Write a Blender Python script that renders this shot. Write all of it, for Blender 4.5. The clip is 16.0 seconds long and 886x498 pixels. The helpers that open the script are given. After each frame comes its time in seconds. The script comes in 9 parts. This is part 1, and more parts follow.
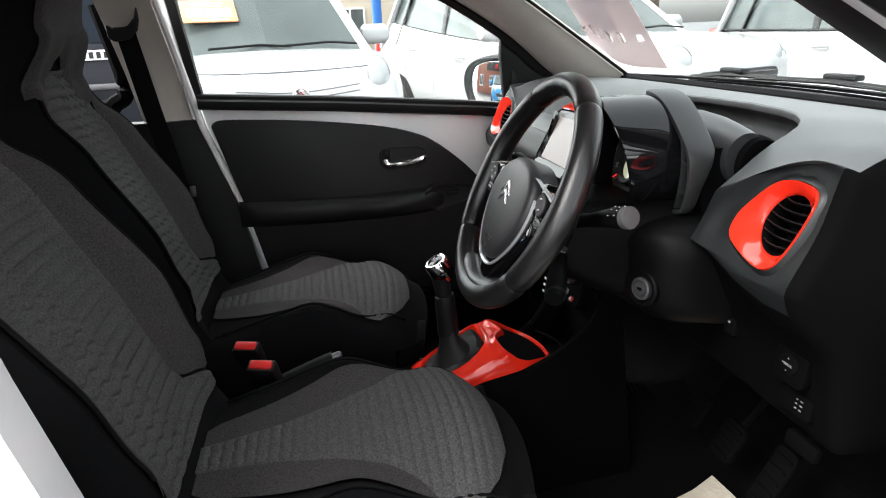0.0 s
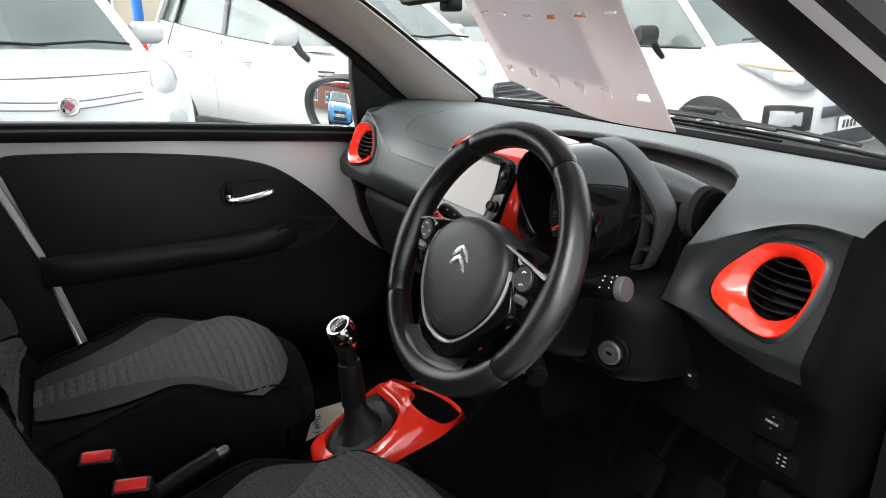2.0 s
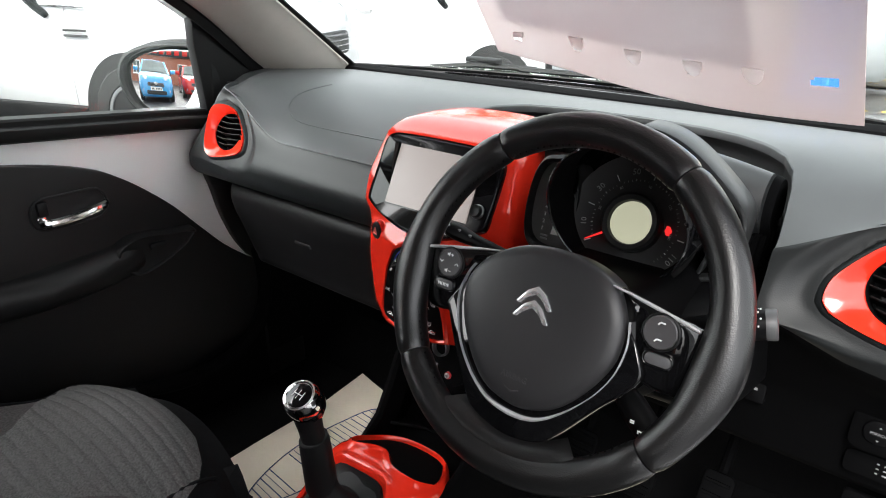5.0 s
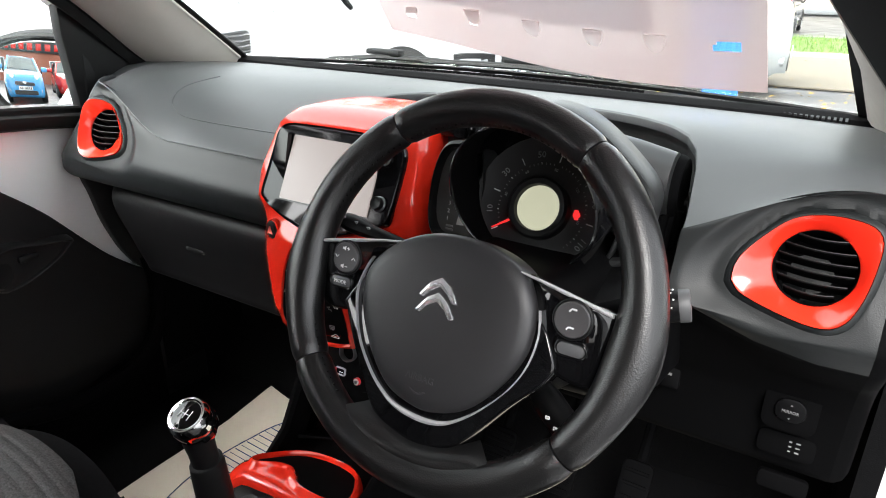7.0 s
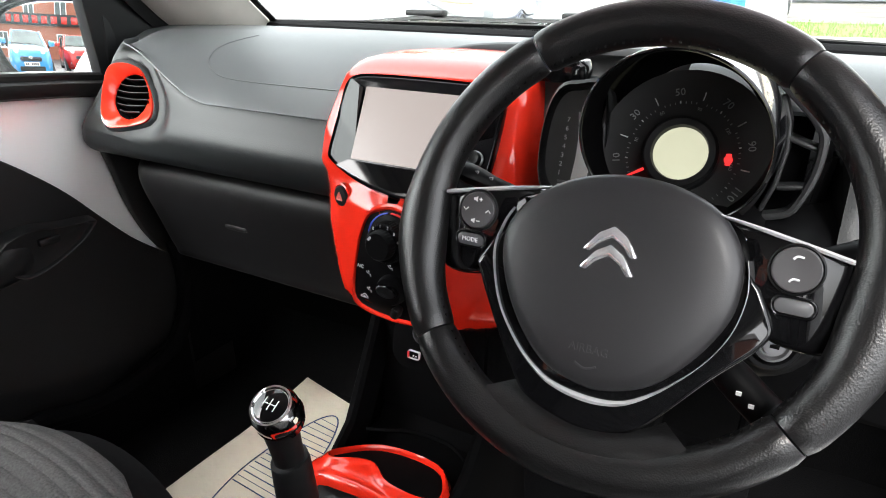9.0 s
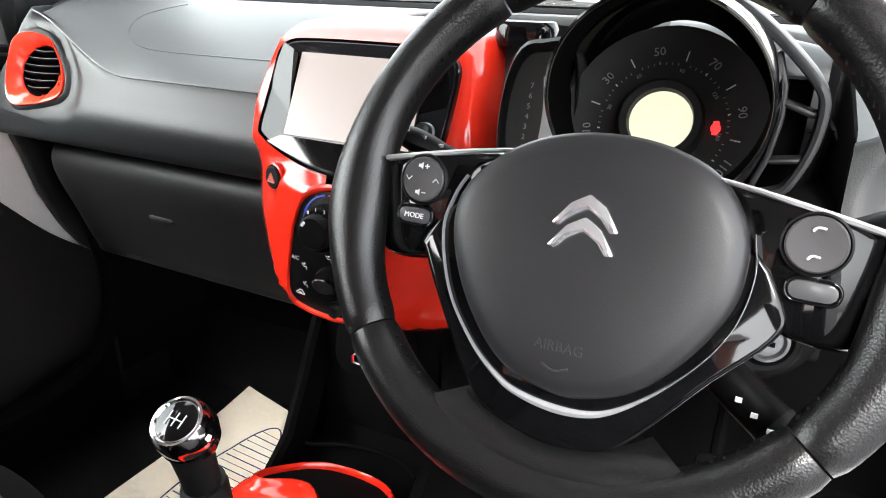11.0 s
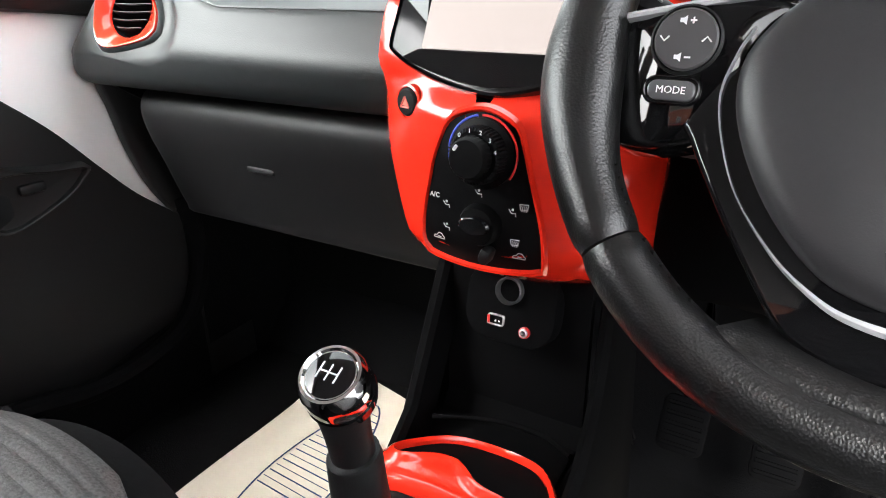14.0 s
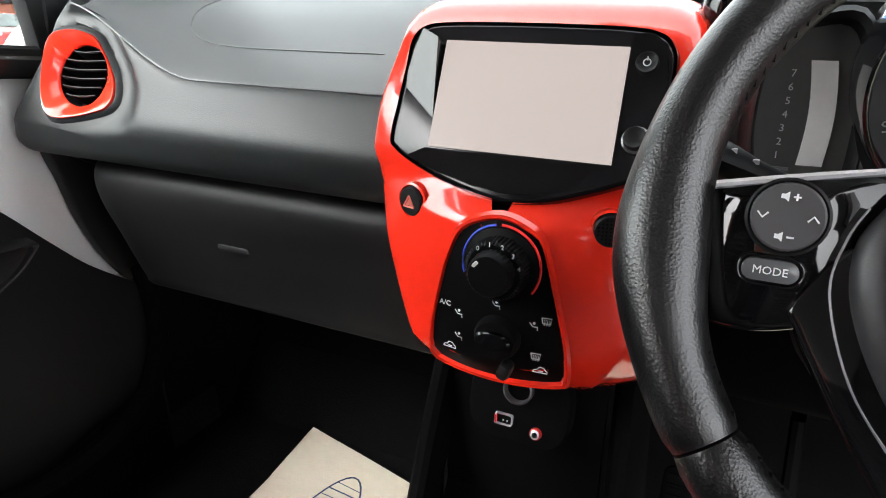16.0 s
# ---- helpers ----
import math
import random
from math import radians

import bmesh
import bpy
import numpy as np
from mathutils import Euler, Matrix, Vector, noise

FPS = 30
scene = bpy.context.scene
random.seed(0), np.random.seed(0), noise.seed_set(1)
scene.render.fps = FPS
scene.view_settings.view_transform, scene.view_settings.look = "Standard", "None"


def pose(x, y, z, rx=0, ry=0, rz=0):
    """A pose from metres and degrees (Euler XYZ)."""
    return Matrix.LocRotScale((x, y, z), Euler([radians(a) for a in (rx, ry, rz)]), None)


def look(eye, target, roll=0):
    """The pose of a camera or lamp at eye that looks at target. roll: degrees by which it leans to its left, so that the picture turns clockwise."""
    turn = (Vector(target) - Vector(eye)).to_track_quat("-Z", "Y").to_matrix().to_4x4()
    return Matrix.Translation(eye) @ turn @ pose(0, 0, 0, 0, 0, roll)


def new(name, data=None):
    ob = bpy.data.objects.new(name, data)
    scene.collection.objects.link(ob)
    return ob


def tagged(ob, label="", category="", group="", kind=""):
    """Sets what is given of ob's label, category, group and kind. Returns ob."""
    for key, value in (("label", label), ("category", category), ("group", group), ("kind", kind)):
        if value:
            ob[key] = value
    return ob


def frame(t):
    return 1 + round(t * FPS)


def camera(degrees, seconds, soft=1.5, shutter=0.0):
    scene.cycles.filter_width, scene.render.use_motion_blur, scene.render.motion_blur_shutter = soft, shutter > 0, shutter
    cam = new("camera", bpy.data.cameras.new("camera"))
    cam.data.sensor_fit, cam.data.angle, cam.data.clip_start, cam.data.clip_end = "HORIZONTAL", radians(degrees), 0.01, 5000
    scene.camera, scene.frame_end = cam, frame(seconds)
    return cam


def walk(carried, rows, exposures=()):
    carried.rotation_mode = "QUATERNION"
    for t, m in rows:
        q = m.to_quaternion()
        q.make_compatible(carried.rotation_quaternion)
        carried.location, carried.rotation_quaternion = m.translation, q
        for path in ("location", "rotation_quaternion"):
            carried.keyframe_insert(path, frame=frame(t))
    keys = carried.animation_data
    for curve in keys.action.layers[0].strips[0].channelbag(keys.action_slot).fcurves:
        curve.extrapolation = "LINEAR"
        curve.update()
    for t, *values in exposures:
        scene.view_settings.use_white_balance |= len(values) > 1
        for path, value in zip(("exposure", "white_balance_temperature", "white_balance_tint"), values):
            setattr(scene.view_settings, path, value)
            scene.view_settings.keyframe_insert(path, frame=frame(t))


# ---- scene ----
from mathutils.geometry import delaunay_2d_cdt

cam = camera(67.9, 16.0, 1.0)
PATH = [
    (0, (1.228, -0.267, 1.146), (-0.642, 0.065, 0.519), -2.5),
    (0.5, (1.182, -0.297, 1.159), (-0.691, 0.013, 0.528), -2.5),
    (1, (1.109, -0.34, 1.172), (-0.734, 0.106, 0.538), -1.9),
    (1.5, (1.043, -0.396, 1.191), (-0.709, 0.327, 0.553), -1.0),
    (2, (0.991, -0.427, 1.202), (-0.648, 0.521, 0.558), -0.2),
    (2.5, (0.92, -0.428, 1.213), (-0.697, 0.554, 0.567), -0.4),
    (3, (0.836, -0.419, 1.229), (-0.718, 0.659, 0.579), -0.0),
    (3.5, (0.759, -0.449, 1.234), (-0.77, 0.662, 0.578), -0.0),
    (4, (0.693, -0.484, 1.225), (-0.668, 0.797, 0.512), 0.5),
    (4.2, (0.674, -0.488, 1.221), (-0.597, 0.861, 0.47), 0.7),
    (6.3, (0.506, -0.493, 1.178), (-0.594, 0.987, 0.404), 0.2),
    (6.5, (0.525, -0.477, 1.173), (-0.543, 1.028, 0.401), 0.3),
    (7, (0.578, -0.442, 1.175), (-0.39, 1.134, 0.413), 0.7),
    (7.5, (0.579, -0.441, 1.173), (-0.332, 1.168, 0.409), 0.9),
    (8, (0.527, -0.45, 1.149), (-0.421, 1.129, 0.371), 0.6),
    (8.5, (0.471, -0.445, 1.117), (-0.504, 1.118, 0.339), 0.3),
    (9, (0.42, -0.44, 1.102), (-0.508, 1.152, 0.322), -0.1),
    (9.5, (0.4, -0.43, 1.097), (-0.511, 1.17, 0.317), -0.1),
    (9.7, (0.404, -0.416, 1.092), (-0.493, 1.194, 0.314), 0.1),
    (11.8, (0.356, -0.356, 1.033), (-0.464, 1.304, 0.277), 1.5),
    (12, (0.341, -0.373, 1.033), (-0.527, 1.25, 0.25), 0.8),
    (12.5, (0.306, -0.378, 0.996), (-0.652, 1.192, 0.211), -0.9),
    (13, (0.28, -0.36, 0.972), (-0.69, 1.203, 0.189), -1.1),
    (13.5, (0.263, -0.349, 0.968), (-0.702, 1.216, 0.182), -1.2),
    (14, (0.261, -0.34, 0.957), (-0.688, 1.235, 0.171), -0.8),
    (14.5, (0.257, -0.331, 0.956), (-0.69, 1.247, 0.172), -1.1),
    (15, (0.243, -0.323, 0.965), (-0.707, 1.254, 0.184), -1.1),
    (15.5, (0.197, -0.309, 0.98), (-0.698, 1.3, 0.2), -1.1),
    (16, (0.173, -0.299, 1.021), (-0.63, 1.364, 0.254), -0.3),
]
walk(cam, [(t, look(eye, target, roll)) for t, eye, target, roll in PATH], [(0, 2.6), (3.5, 2.6), (6.5, 2.95), (7.5, 3.0), (9.5, 3.5), (12, 3.95), (15.3, 4.05), (16, 3.55)])

# ---- light of an overcast noon ----
world = bpy.data.worlds.new("overcast_sky")
scene.world = world
world.use_nodes = True
wt = world.node_tree
wt.nodes.clear()
sky = wt.nodes.new("ShaderNodeTexSky")
sky.sky_type = "NISHITA"
sky.sun_disc = False
sky.sun_elevation, sky.sun_rotation = radians(48), radians(207)
sky.air_density, sky.dust_density = 1.0, 4.0
hsv = wt.nodes.new("ShaderNodeHueSaturation")
hsv.inputs["Saturation"].default_value = 0.12
bg = wt.nodes.new("ShaderNodeBackground")
bg.inputs["Strength"].default_value = 0.15
wout = wt.nodes.new("ShaderNodeOutputWorld")
wt.links.new(sky.outputs[0], hsv.inputs["Color"])
wt.links.new(hsv.outputs[0], bg.inputs["Color"])
wt.links.new(bg.outputs[0], wout.inputs["Surface"])
sun = new("sun", bpy.data.lights.new("sun", "SUN"))
sun.data.energy, sun.data.angle, sun.data.color = 0.65, radians(25), (1.0, 0.97, 0.93)
sun.matrix_world = look((0, 0, 10), (-3.0, 6.0, 2.6))


# ---- materials ----
def mat(name, col, rough=0.5, metal=0.0, var=0.12, vscale=30.0, bump=0.0, bscale=300.0, coat=0.0, kind="noise", spec=0.5, rvar=0.08):
    m = bpy.data.materials.new(name)
    m.use_nodes = True
    nt = m.node_tree
    b = nt.nodes["Principled BSDF"]
    b.inputs["Roughness"].default_value = rough
    b.inputs["Metallic"].default_value = metal
    b.inputs["Coat Weight"].default_value = coat
    b.inputs["Coat Roughness"].default_value = 0.06
    b.inputs["Specular IOR Level"].default_value = spec
    tc = nt.nodes.new("ShaderNodeTexCoord")
    n1 = nt.nodes.new("ShaderNodeTexNoise")
    n1.inputs["Scale"].default_value, n1.inputs["Detail"].default_value = vscale, 6.0
    nt.links.new(tc.outputs["Object"], n1.inputs["Vector"])
    mix = nt.nodes.new("ShaderNodeMix")
    mix.data_type = "RGBA"
    lo, hi = [max(0.0, c * (1 - var)) for c in col], [min(1.0, c * (1 + var)) for c in col]
    mix.inputs["A"].default_value, mix.inputs["B"].default_value = (*lo, 1), (*hi, 1)
    nt.links.new(n1.outputs["Fac"], mix.inputs["Factor"])
    nt.links.new(mix.outputs["Result"], b.inputs["Base Color"])
    mr = nt.nodes.new("ShaderNodeMapRange")
    mr.inputs["To Min"].default_value, mr.inputs["To Max"].default_value = max(0.01, rough - rvar), min(1, rough + rvar)
    n2 = nt.nodes.new("ShaderNodeTexNoise")
    n2.inputs["Scale"].default_value, n2.inputs["Detail"].default_value = vscale * 0.35, 4.0
    nt.links.new(tc.outputs["Object"], n2.inputs["Vector"])
    nt.links.new(n2.outputs["Fac"], mr.inputs["Value"])
    nt.links.new(mr.outputs["Result"], b.inputs["Roughness"])
    if bump > 0:
        if kind == "cells":
            t = nt.nodes.new("ShaderNodeTexVoronoi")
            out = t.outputs["Distance"]
        elif kind == "weave":
            t = nt.nodes.new("ShaderNodeTexMagic")
            t.inputs["Distortion"].default_value = 1.5
            out = t.outputs["Fac"]
        else:
            t = nt.nodes.new("ShaderNodeTexNoise")
            t.inputs["Detail"].default_value = 3.0
            out = t.outputs["Fac"]
        t.inputs["Scale"].default_value = bscale
        nt.links.new(tc.outputs["Object"], t.inputs["Vector"])
        bp = nt.nodes.new("ShaderNodeBump")
        bp.inputs["Strength"].default_value, bp.inputs["Distance"].default_value = bump, min(0.02, 0.5 / bscale)
        nt.links.new(out, bp.inputs["Height"])
        nt.links.new(bp.outputs["Normal"], b.inputs["Normal"])
    return m


def glow(name, col, strength, rough=0.15, coat=0.0, base=0.3):
    m = mat(name, [c * base for c in col], rough, var=0.03, coat=coat)
    b = m.node_tree.nodes["Principled BSDF"]
    b.inputs["Emission Color"].default_value = (*col, 1)
    b.inputs["Emission Strength"].default_value = strength
    return m


def glass(name, tint=(1, 1, 1), amount=0.92):
    m = bpy.data.materials.new(name)
    m.use_nodes = True
    nt = m.node_tree
    nt.nodes.clear()
    out = nt.nodes.new("ShaderNodeOutputMaterial")
    tr = nt.nodes.new("ShaderNodeBsdfTransparent")
    tr.inputs["Color"].default_value = (*tint, 1)
    gl = nt.nodes.new("ShaderNodeBsdfGlossy")
    gl.inputs["Roughness"].default_value = 0.02
    lw = nt.nodes.new("ShaderNodeLayerWeight")
    lw.inputs["Blend"].default_value = 0.5
    pw = nt.nodes.new("ShaderNodeMath")
    pw.operation = "POWER"
    pw.inputs[1].default_value = 5.0
    nt.links.new(lw.outputs["Facing"], pw.inputs[0])
    fr = nt.nodes.new("ShaderNodeMath")
    fr.operation = "MULTIPLY_ADD"
    fr.inputs[1].default_value, fr.inputs[2].default_value = 0.45, 0.02
    nt.links.new(pw.outputs[0], fr.inputs[0])
    mx = nt.nodes.new("ShaderNodeMixShader")
    nt.links.new(fr.outputs[0], mx.inputs[0])
    nt.links.new(tr.outputs[0], mx.inputs[1])
    nt.links.new(gl.outputs[0], mx.inputs[2])
    nt.links.new(mx.outputs[0], out.inputs["Surface"])
    return m


def milky(name, col, through_part):
    m = bpy.data.materials.new(name)
    m.use_nodes = True
    nt = m.node_tree
    nt.nodes.clear()
    out = nt.nodes.new("ShaderNodeOutputMaterial")
    tr = nt.nodes.new("ShaderNodeBsdfTransparent")
    df = nt.nodes.new("ShaderNodeBsdfTranslucent")
    dd = nt.nodes.new("ShaderNodeBsdfDiffuse")
    tc = nt.nodes.new("ShaderNodeTexCoord")
    no = nt.nodes.new("ShaderNodeTexNoise")
    no.inputs["Scale"].default_value = 6.0
    cr = nt.nodes.new("ShaderNodeMix")
    cr.data_type = "RGBA"
    cr.inputs["A"].default_value = (*col, 1)
    cr.inputs["B"].default_value = (col[0] * 0.97, col[1] * 0.86, col[2] * 0.84, 1)
    nt.links.new(tc.outputs["Object"], no.inputs["Vector"])
    nt.links.new(no.outputs["Fac"], cr.inputs["Factor"])
    nt.links.new(cr.outputs["Result"], df.inputs["Color"])
    nt.links.new(cr.outputs["Result"], dd.inputs["Color"])
    a = nt.nodes.new("ShaderNodeMixShader")
    a.inputs[0].default_value = 0.35
    nt.links.new(df.outputs[0], a.inputs[1])
    nt.links.new(dd.outputs[0], a.inputs[2])
    b = nt.nodes.new("ShaderNodeMixShader")
    b.inputs[0].default_value = 1 - through_part
    nt.links.new(tr.outputs[0], b.inputs[1])
    nt.links.new(a.outputs[0], b.inputs[2])
    nt.links.new(b.outputs[0], out.inputs["Surface"])
    return m


M_DASH = mat("grey_dash_plastic", (0.070, 0.074, 0.076), 0.44, var=0.08, vscale=12, bump=0.25, bscale=900)
M_DASHTEX = mat("textured_dash_plastic", (0.0095, 0.0110, 0.0115), 0.44, var=0.08, vscale=12, bump=0.14, bscale=700, kind="cells", spec=0.36)
M_BLACK = mat("black_plastic", (0.0065, 0.0065, 0.007), 0.5, var=0.15, vscale=20, bump=0.2, bscale=700, spec=0.22)
M_DOORP = mat("grained_door_plastic", (0.0110, 0.0108, 0.0112), 0.46, var=0.12, vscale=16, bump=0.3, bscale=900, spec=0.27)
# Black plastic darkened below its own colour for the shade under the dash.
M_SHADED = mat("shaded_black_plastic", (0.0022, 0.0022, 0.0024), 0.75, var=0.15, vscale=20, bump=0.15, bscale=700, spec=0.03)
# Dash grey darkened in colour for the shade inside the instrument recess.
M_RECESS = mat("shaded_recess_grey", (0.014, 0.014, 0.0145), 0.55, var=0.1, vscale=14, bump=0.2, bscale=800, spec=0.3)
M_BRACKET = mat("grey_satin_bracket", (0.025, 0.026, 0.027), 0.42, var=0.1, vscale=14, bump=0.2, bscale=900)
# Black below real plastic; shade of recesses, bin and footwell is in it.
M_DARK = mat("dark_shaded_trim", (0.0025, 0.0025, 0.0028), 0.85, var=0.2, vscale=20, bump=0.1, bscale=500, spec=0.05)
M_STALK = mat("stalk_plastic", (0.0030, 0.0030, 0.0033), 0.45, var=0.1, vscale=20, bump=0.1, bscale=900, spec=0.08)
M_HOOD = mat("gloss_black_hood", (0.006, 0.006, 0.007), 0.06, var=0.08, vscale=10, spec=0.5, rvar=0.02)
M_EMBOSS = mat("embossed_plastic", (0.034, 0.032, 0.035), 0.5, var=0.1)
M_GLOSS = mat("piano_black", (0.0035, 0.0035, 0.004), 0.04, var=0.05, coat=0.1, rvar=0.015, spec=0.4)
M_BEZEL = mat("black_bezel", (0.006, 0.006, 0.007), 0.13, var=0.05, rvar=0.02, spec=0.3)
M_RED = mat("gloss_red_plastic", (0.82, 0.028, 0.012), 0.16, var=0.03, vscale=4, coat=0.5, rvar=0.03)
M_REDLAMP = mat("red_button", (0.75, 0.03, 0.03), 0.3, var=0.05)
M_LEATHER = mat("black_leather", (0.0066, 0.0065, 0.0067), 0.29, var=0.15, vscale=90, bump=0.22, bscale=720, rvar=0.02, spec=0.6, kind="cells")
M_PAD = mat("airbag_plastic", (0.022, 0.0213, 0.0228), 0.40, var=0.14, vscale=18, bump=0.16, bscale=1000)
M_CHROME = mat("chrome", (0.85, 0.85, 0.86), 0.08, 1.0, var=0.03, rvar=0.03)
M_SATIN = mat("satin_metal", (0.66, 0.66, 0.67), 0.25, 0.4, var=0.05, rvar=0.05)
M_FABRIC = mat("ribbed_grey_fabric", (0.050, 0.0492, 0.0488), 0.95, var=1.5, vscale=330, bump=0.6, bscale=600, spec=0.15)
M_PLAINFAB = mat("charcoal_fabric", (0.034, 0.0315, 0.0315), 0.95, var=1.5, vscale=330, bump=0.5, bscale=700, spec=0.15)
M_SIDEFAB = mat("black_fabric", (0.005, 0.005, 0.0055), 0.92, var=0.3, vscale=300, bump=0.3, bscale=600, spec=0.08)
M_WHITE = mat("white_car_paint", (0.90, 0.90, 0.90), 0.22, var=0.03, vscale=3, coat=0.5, rvar=0.04)
# Parked cars' white, darkened in colour so the bright daylight clips less.
M_CARWHITE = mat("dimmed_white_paint", (0.52, 0.52, 0.525), 0.2, var=0.06, vscale=3, coat=0.5, rvar=0.05)
M_BEIGE = mat("beige_pillar_trim", (0.47, 0.44, 0.40), 0.75, var=0.06, vscale=40, bump=0.2, bscale=800)
M_HEAD = mat("headlining", (0.66, 0.63, 0.60), 0.95, var=0.08, vscale=200, bump=0.2, bscale=900)
M_VISOR = mat("visor_vinyl", (0.36, 0.31, 0.26), 0.8, var=0.08, vscale=30, bump=0.15, bscale=700)
M_GAITER = mat("black_gaiter_leatherette", (0.006, 0.006, 0.0065), 0.5, var=0.15, vscale=25, bump=0.3, bscale=500, spec=0.25)
M_RUBBER = mat("black_rubber", (0.005, 0.005, 0.005), 0.5, var=0.2, vscale=30, spec=0.18)
M_GLASS = glass("clear_glass", (0.93, 0.96, 0.95))
M_TINT = mat("car_window_glass", (0.085, 0.10, 0.098), 0.07, var=0.6, vscale=2.2, rvar=0.02, spec=0.3)
M_CARD = milky("translucent_plastic", (0.84, 0.775, 0.77), 0.22)
M_CARDIN = milky("grey_card", (0.66, 0.71, 0.78), 0.55)
M_TAB = mat("white_tab", (0.85, 0.85, 0.84), 0.5, var=0.04)
M_TABT = milky("white_translucent_tab", (0.97, 0.97, 0.97), 0.05)
M_ORANGE = mat("orange_tab", (0.80, 0.28, 0.10), 0.5, var=0.06)
# The blank screen's pale reflection is put in as emission.
M_SCREEN = glow("screen_glare_glow", (0.88, 0.76, 0.71), 0.056, rough=0.3, base=0.06)
M_LCD = glow("lcd_panel", (0.80, 0.80, 0.58), 0.080)
M_WHITEMARK = mat("white_print", (0.72, 0.72, 0.72), 0.5, var=0.03)
M_GREYMARK = mat("grey_print", (0.24, 0.24, 0.24), 0.5, var=0.05)
M_REDGLOW = glow("red_telltale", (0.9, 0.03, 0.03), 0.16)
M_BLUEMARK = mat("blue_print", (0.02, 0.06, 0.55), 0.5, var=0.05)
M_PAPER = mat("paper_mat", (0.60, 0.54, 0.44), 0.85, var=0.06, vscale=14, bump=0.2, bscale=60)
M_INK = mat("navy_ink", (0.03, 0.05, 0.14), 0.8, var=0.1)
# Carpet black lowered further, putting the footwell's shade into the colour.
M_CARPET = mat("shaded_black_carpet", (0.0022, 0.0022, 0.0025), 0.98, var=0.5, vscale=250, bump=0.6, bscale=500, spec=0.1)
M_EMBLEM = mat("brushed_badge", (0.86, 0.86, 0.87), 0.16, 0.75, var=0.05, rvar=0.05)
M_DULLMETAL = mat("dull_metal", (0.17, 0.17, 0.175), 0.4, 0.8, var=0.1, rvar=0.05)
M_MIRROR = mat("mirror_glass", (0.93, 0.94, 0.94), 0.01, 1.0, var=0.0, rvar=0.0)
M_BUCKLE = mat("buckle_plastic", (0.0045, 0.0045, 0.0045), 0.5, var=0.1)


# ---- mesh helpers ----
def thing(name, label, category, at=(0, 0, 0), group="", kind=""):
    e = new(name)
    e.empty_display_size = 0.05
    e.location = at
    return tagged(e, label, category, group, kind)


def part(name, bm, material, parent=None, label="", smooth=True, split=35):
    me = bpy.data.meshes.new(name)
    bm.normal_update()
    bm.to_mesh(me)
    bm.free()
    me.materials.append(material)
    if smooth:
        me.shade_smooth()
        if split:
            me.set_sharp_from_angle(angle=radians(split))
    ob = new(name, me)
    if parent is not None:
        ob.parent = parent
        if parent.type == "EMPTY":
            ob.matrix_parent_inverse = parent.matrix_basis.inverted()
    if label:
        ob["label"] = label
    return ob


def bm_new():
    return bmesh.new()


def bevel(bm, w, seg=2, angle=30):
    edges = [e for e in bm.edges if len(e.link_faces) == 2 and e.calc_face_angle(0) > radians(angle)]
    if edges and w > 0:
        bmesh.ops.bevel(bm, geom=edges, offset=w, segments=seg, profile=0.5, affect="EDGES", clamp_overlap=True)
    return bm


def box(bm, c, s, bev=0.0, rot=None, seg=2):
    b = bmesh.new()
    bmesh.ops.create_cube(b, size=1.0)
    bmesh.ops.scale(b, vec=s, verts=b.verts)
    if bev:
        bevel(b, bev, seg)
    if rot is not None:
        bmesh.ops.rotate(b, verts=b.verts, cent=(0, 0, 0), matrix=Euler([radians(a) for a in rot]).to_matrix())
    bmesh.ops.translate(b, verts=b.verts, vec=c)
    join(bm, b)
    return bm


def join(bm, b):
    me = bpy.data.meshes.new("tmp")
    b.to_mesh(me)
    b.free()
    bm.from_mesh(me)
    bpy.data.meshes.remove(me)


def frame_of(o, ax, up):
    """A plane's own axes: origin, first axis, second axis, normal."""
    ax, up = Vector(ax).normalized(), Vector(up)
    n = ax.cross(up).normalized()
    up = n.cross(ax).normalized()
    return Vector(o), ax, up, n


def at_frame(fr, a, b, c=0.0):
    return fr[0] + fr[1] * a + fr[2] * b + fr[3] * c


def curve(pts, n=8, closed=True):
    """A smooth line through the points."""
    pts = [Vector(p) for p in pts]
    m = len(pts)
    out = []
    for i in range(m if closed else m - 1):
        if closed:
            p0, p1, p2, p3 = pts[i - 1], pts[i], pts[(i + 1) % m], pts[(i + 2) % m]
        else:
            p0, p1, p2, p3 = pts[max(0, i - 1)], pts[i], pts[i + 1], pts[min(m - 1, i + 2)]
        for k in range(n):
            t = k / n
            out.append(0.5 * ((2 * p1) + (p2 - p0) * t + (2 * p0 - 5 * p1 + 4 * p2 - p3) * t * t + (3 * p1 - p0 - 3 * p2 + p3) * t ** 3))
    if not closed:
        out.append(pts[-1])
    return out


def rounded(w, h, r, n=5):
    """A rounded rectangle's outline, centred."""
    out = []
    for cx, cy, a0 in ((w / 2 - r, h / 2 - r, 0), (-w / 2 + r, h / 2 - r, 90), (-w / 2 + r, -h / 2 + r, 180), (w / 2 - r, -h / 2 + r, 270)):
        for k in range(n + 1):
            a = radians(a0 + 90 * k / n)
            out.append((cx + r * math.cos(a), cy + r * math.sin(a)))
    return out


def circle(r, n=32, c=(0, 0), rb=None):
    return [(c[0] + r * math.cos(2 * math.pi * k / n), c[1] + (rb or r) * math.sin(2 * math.pi * k / n)) for k in range(n)]


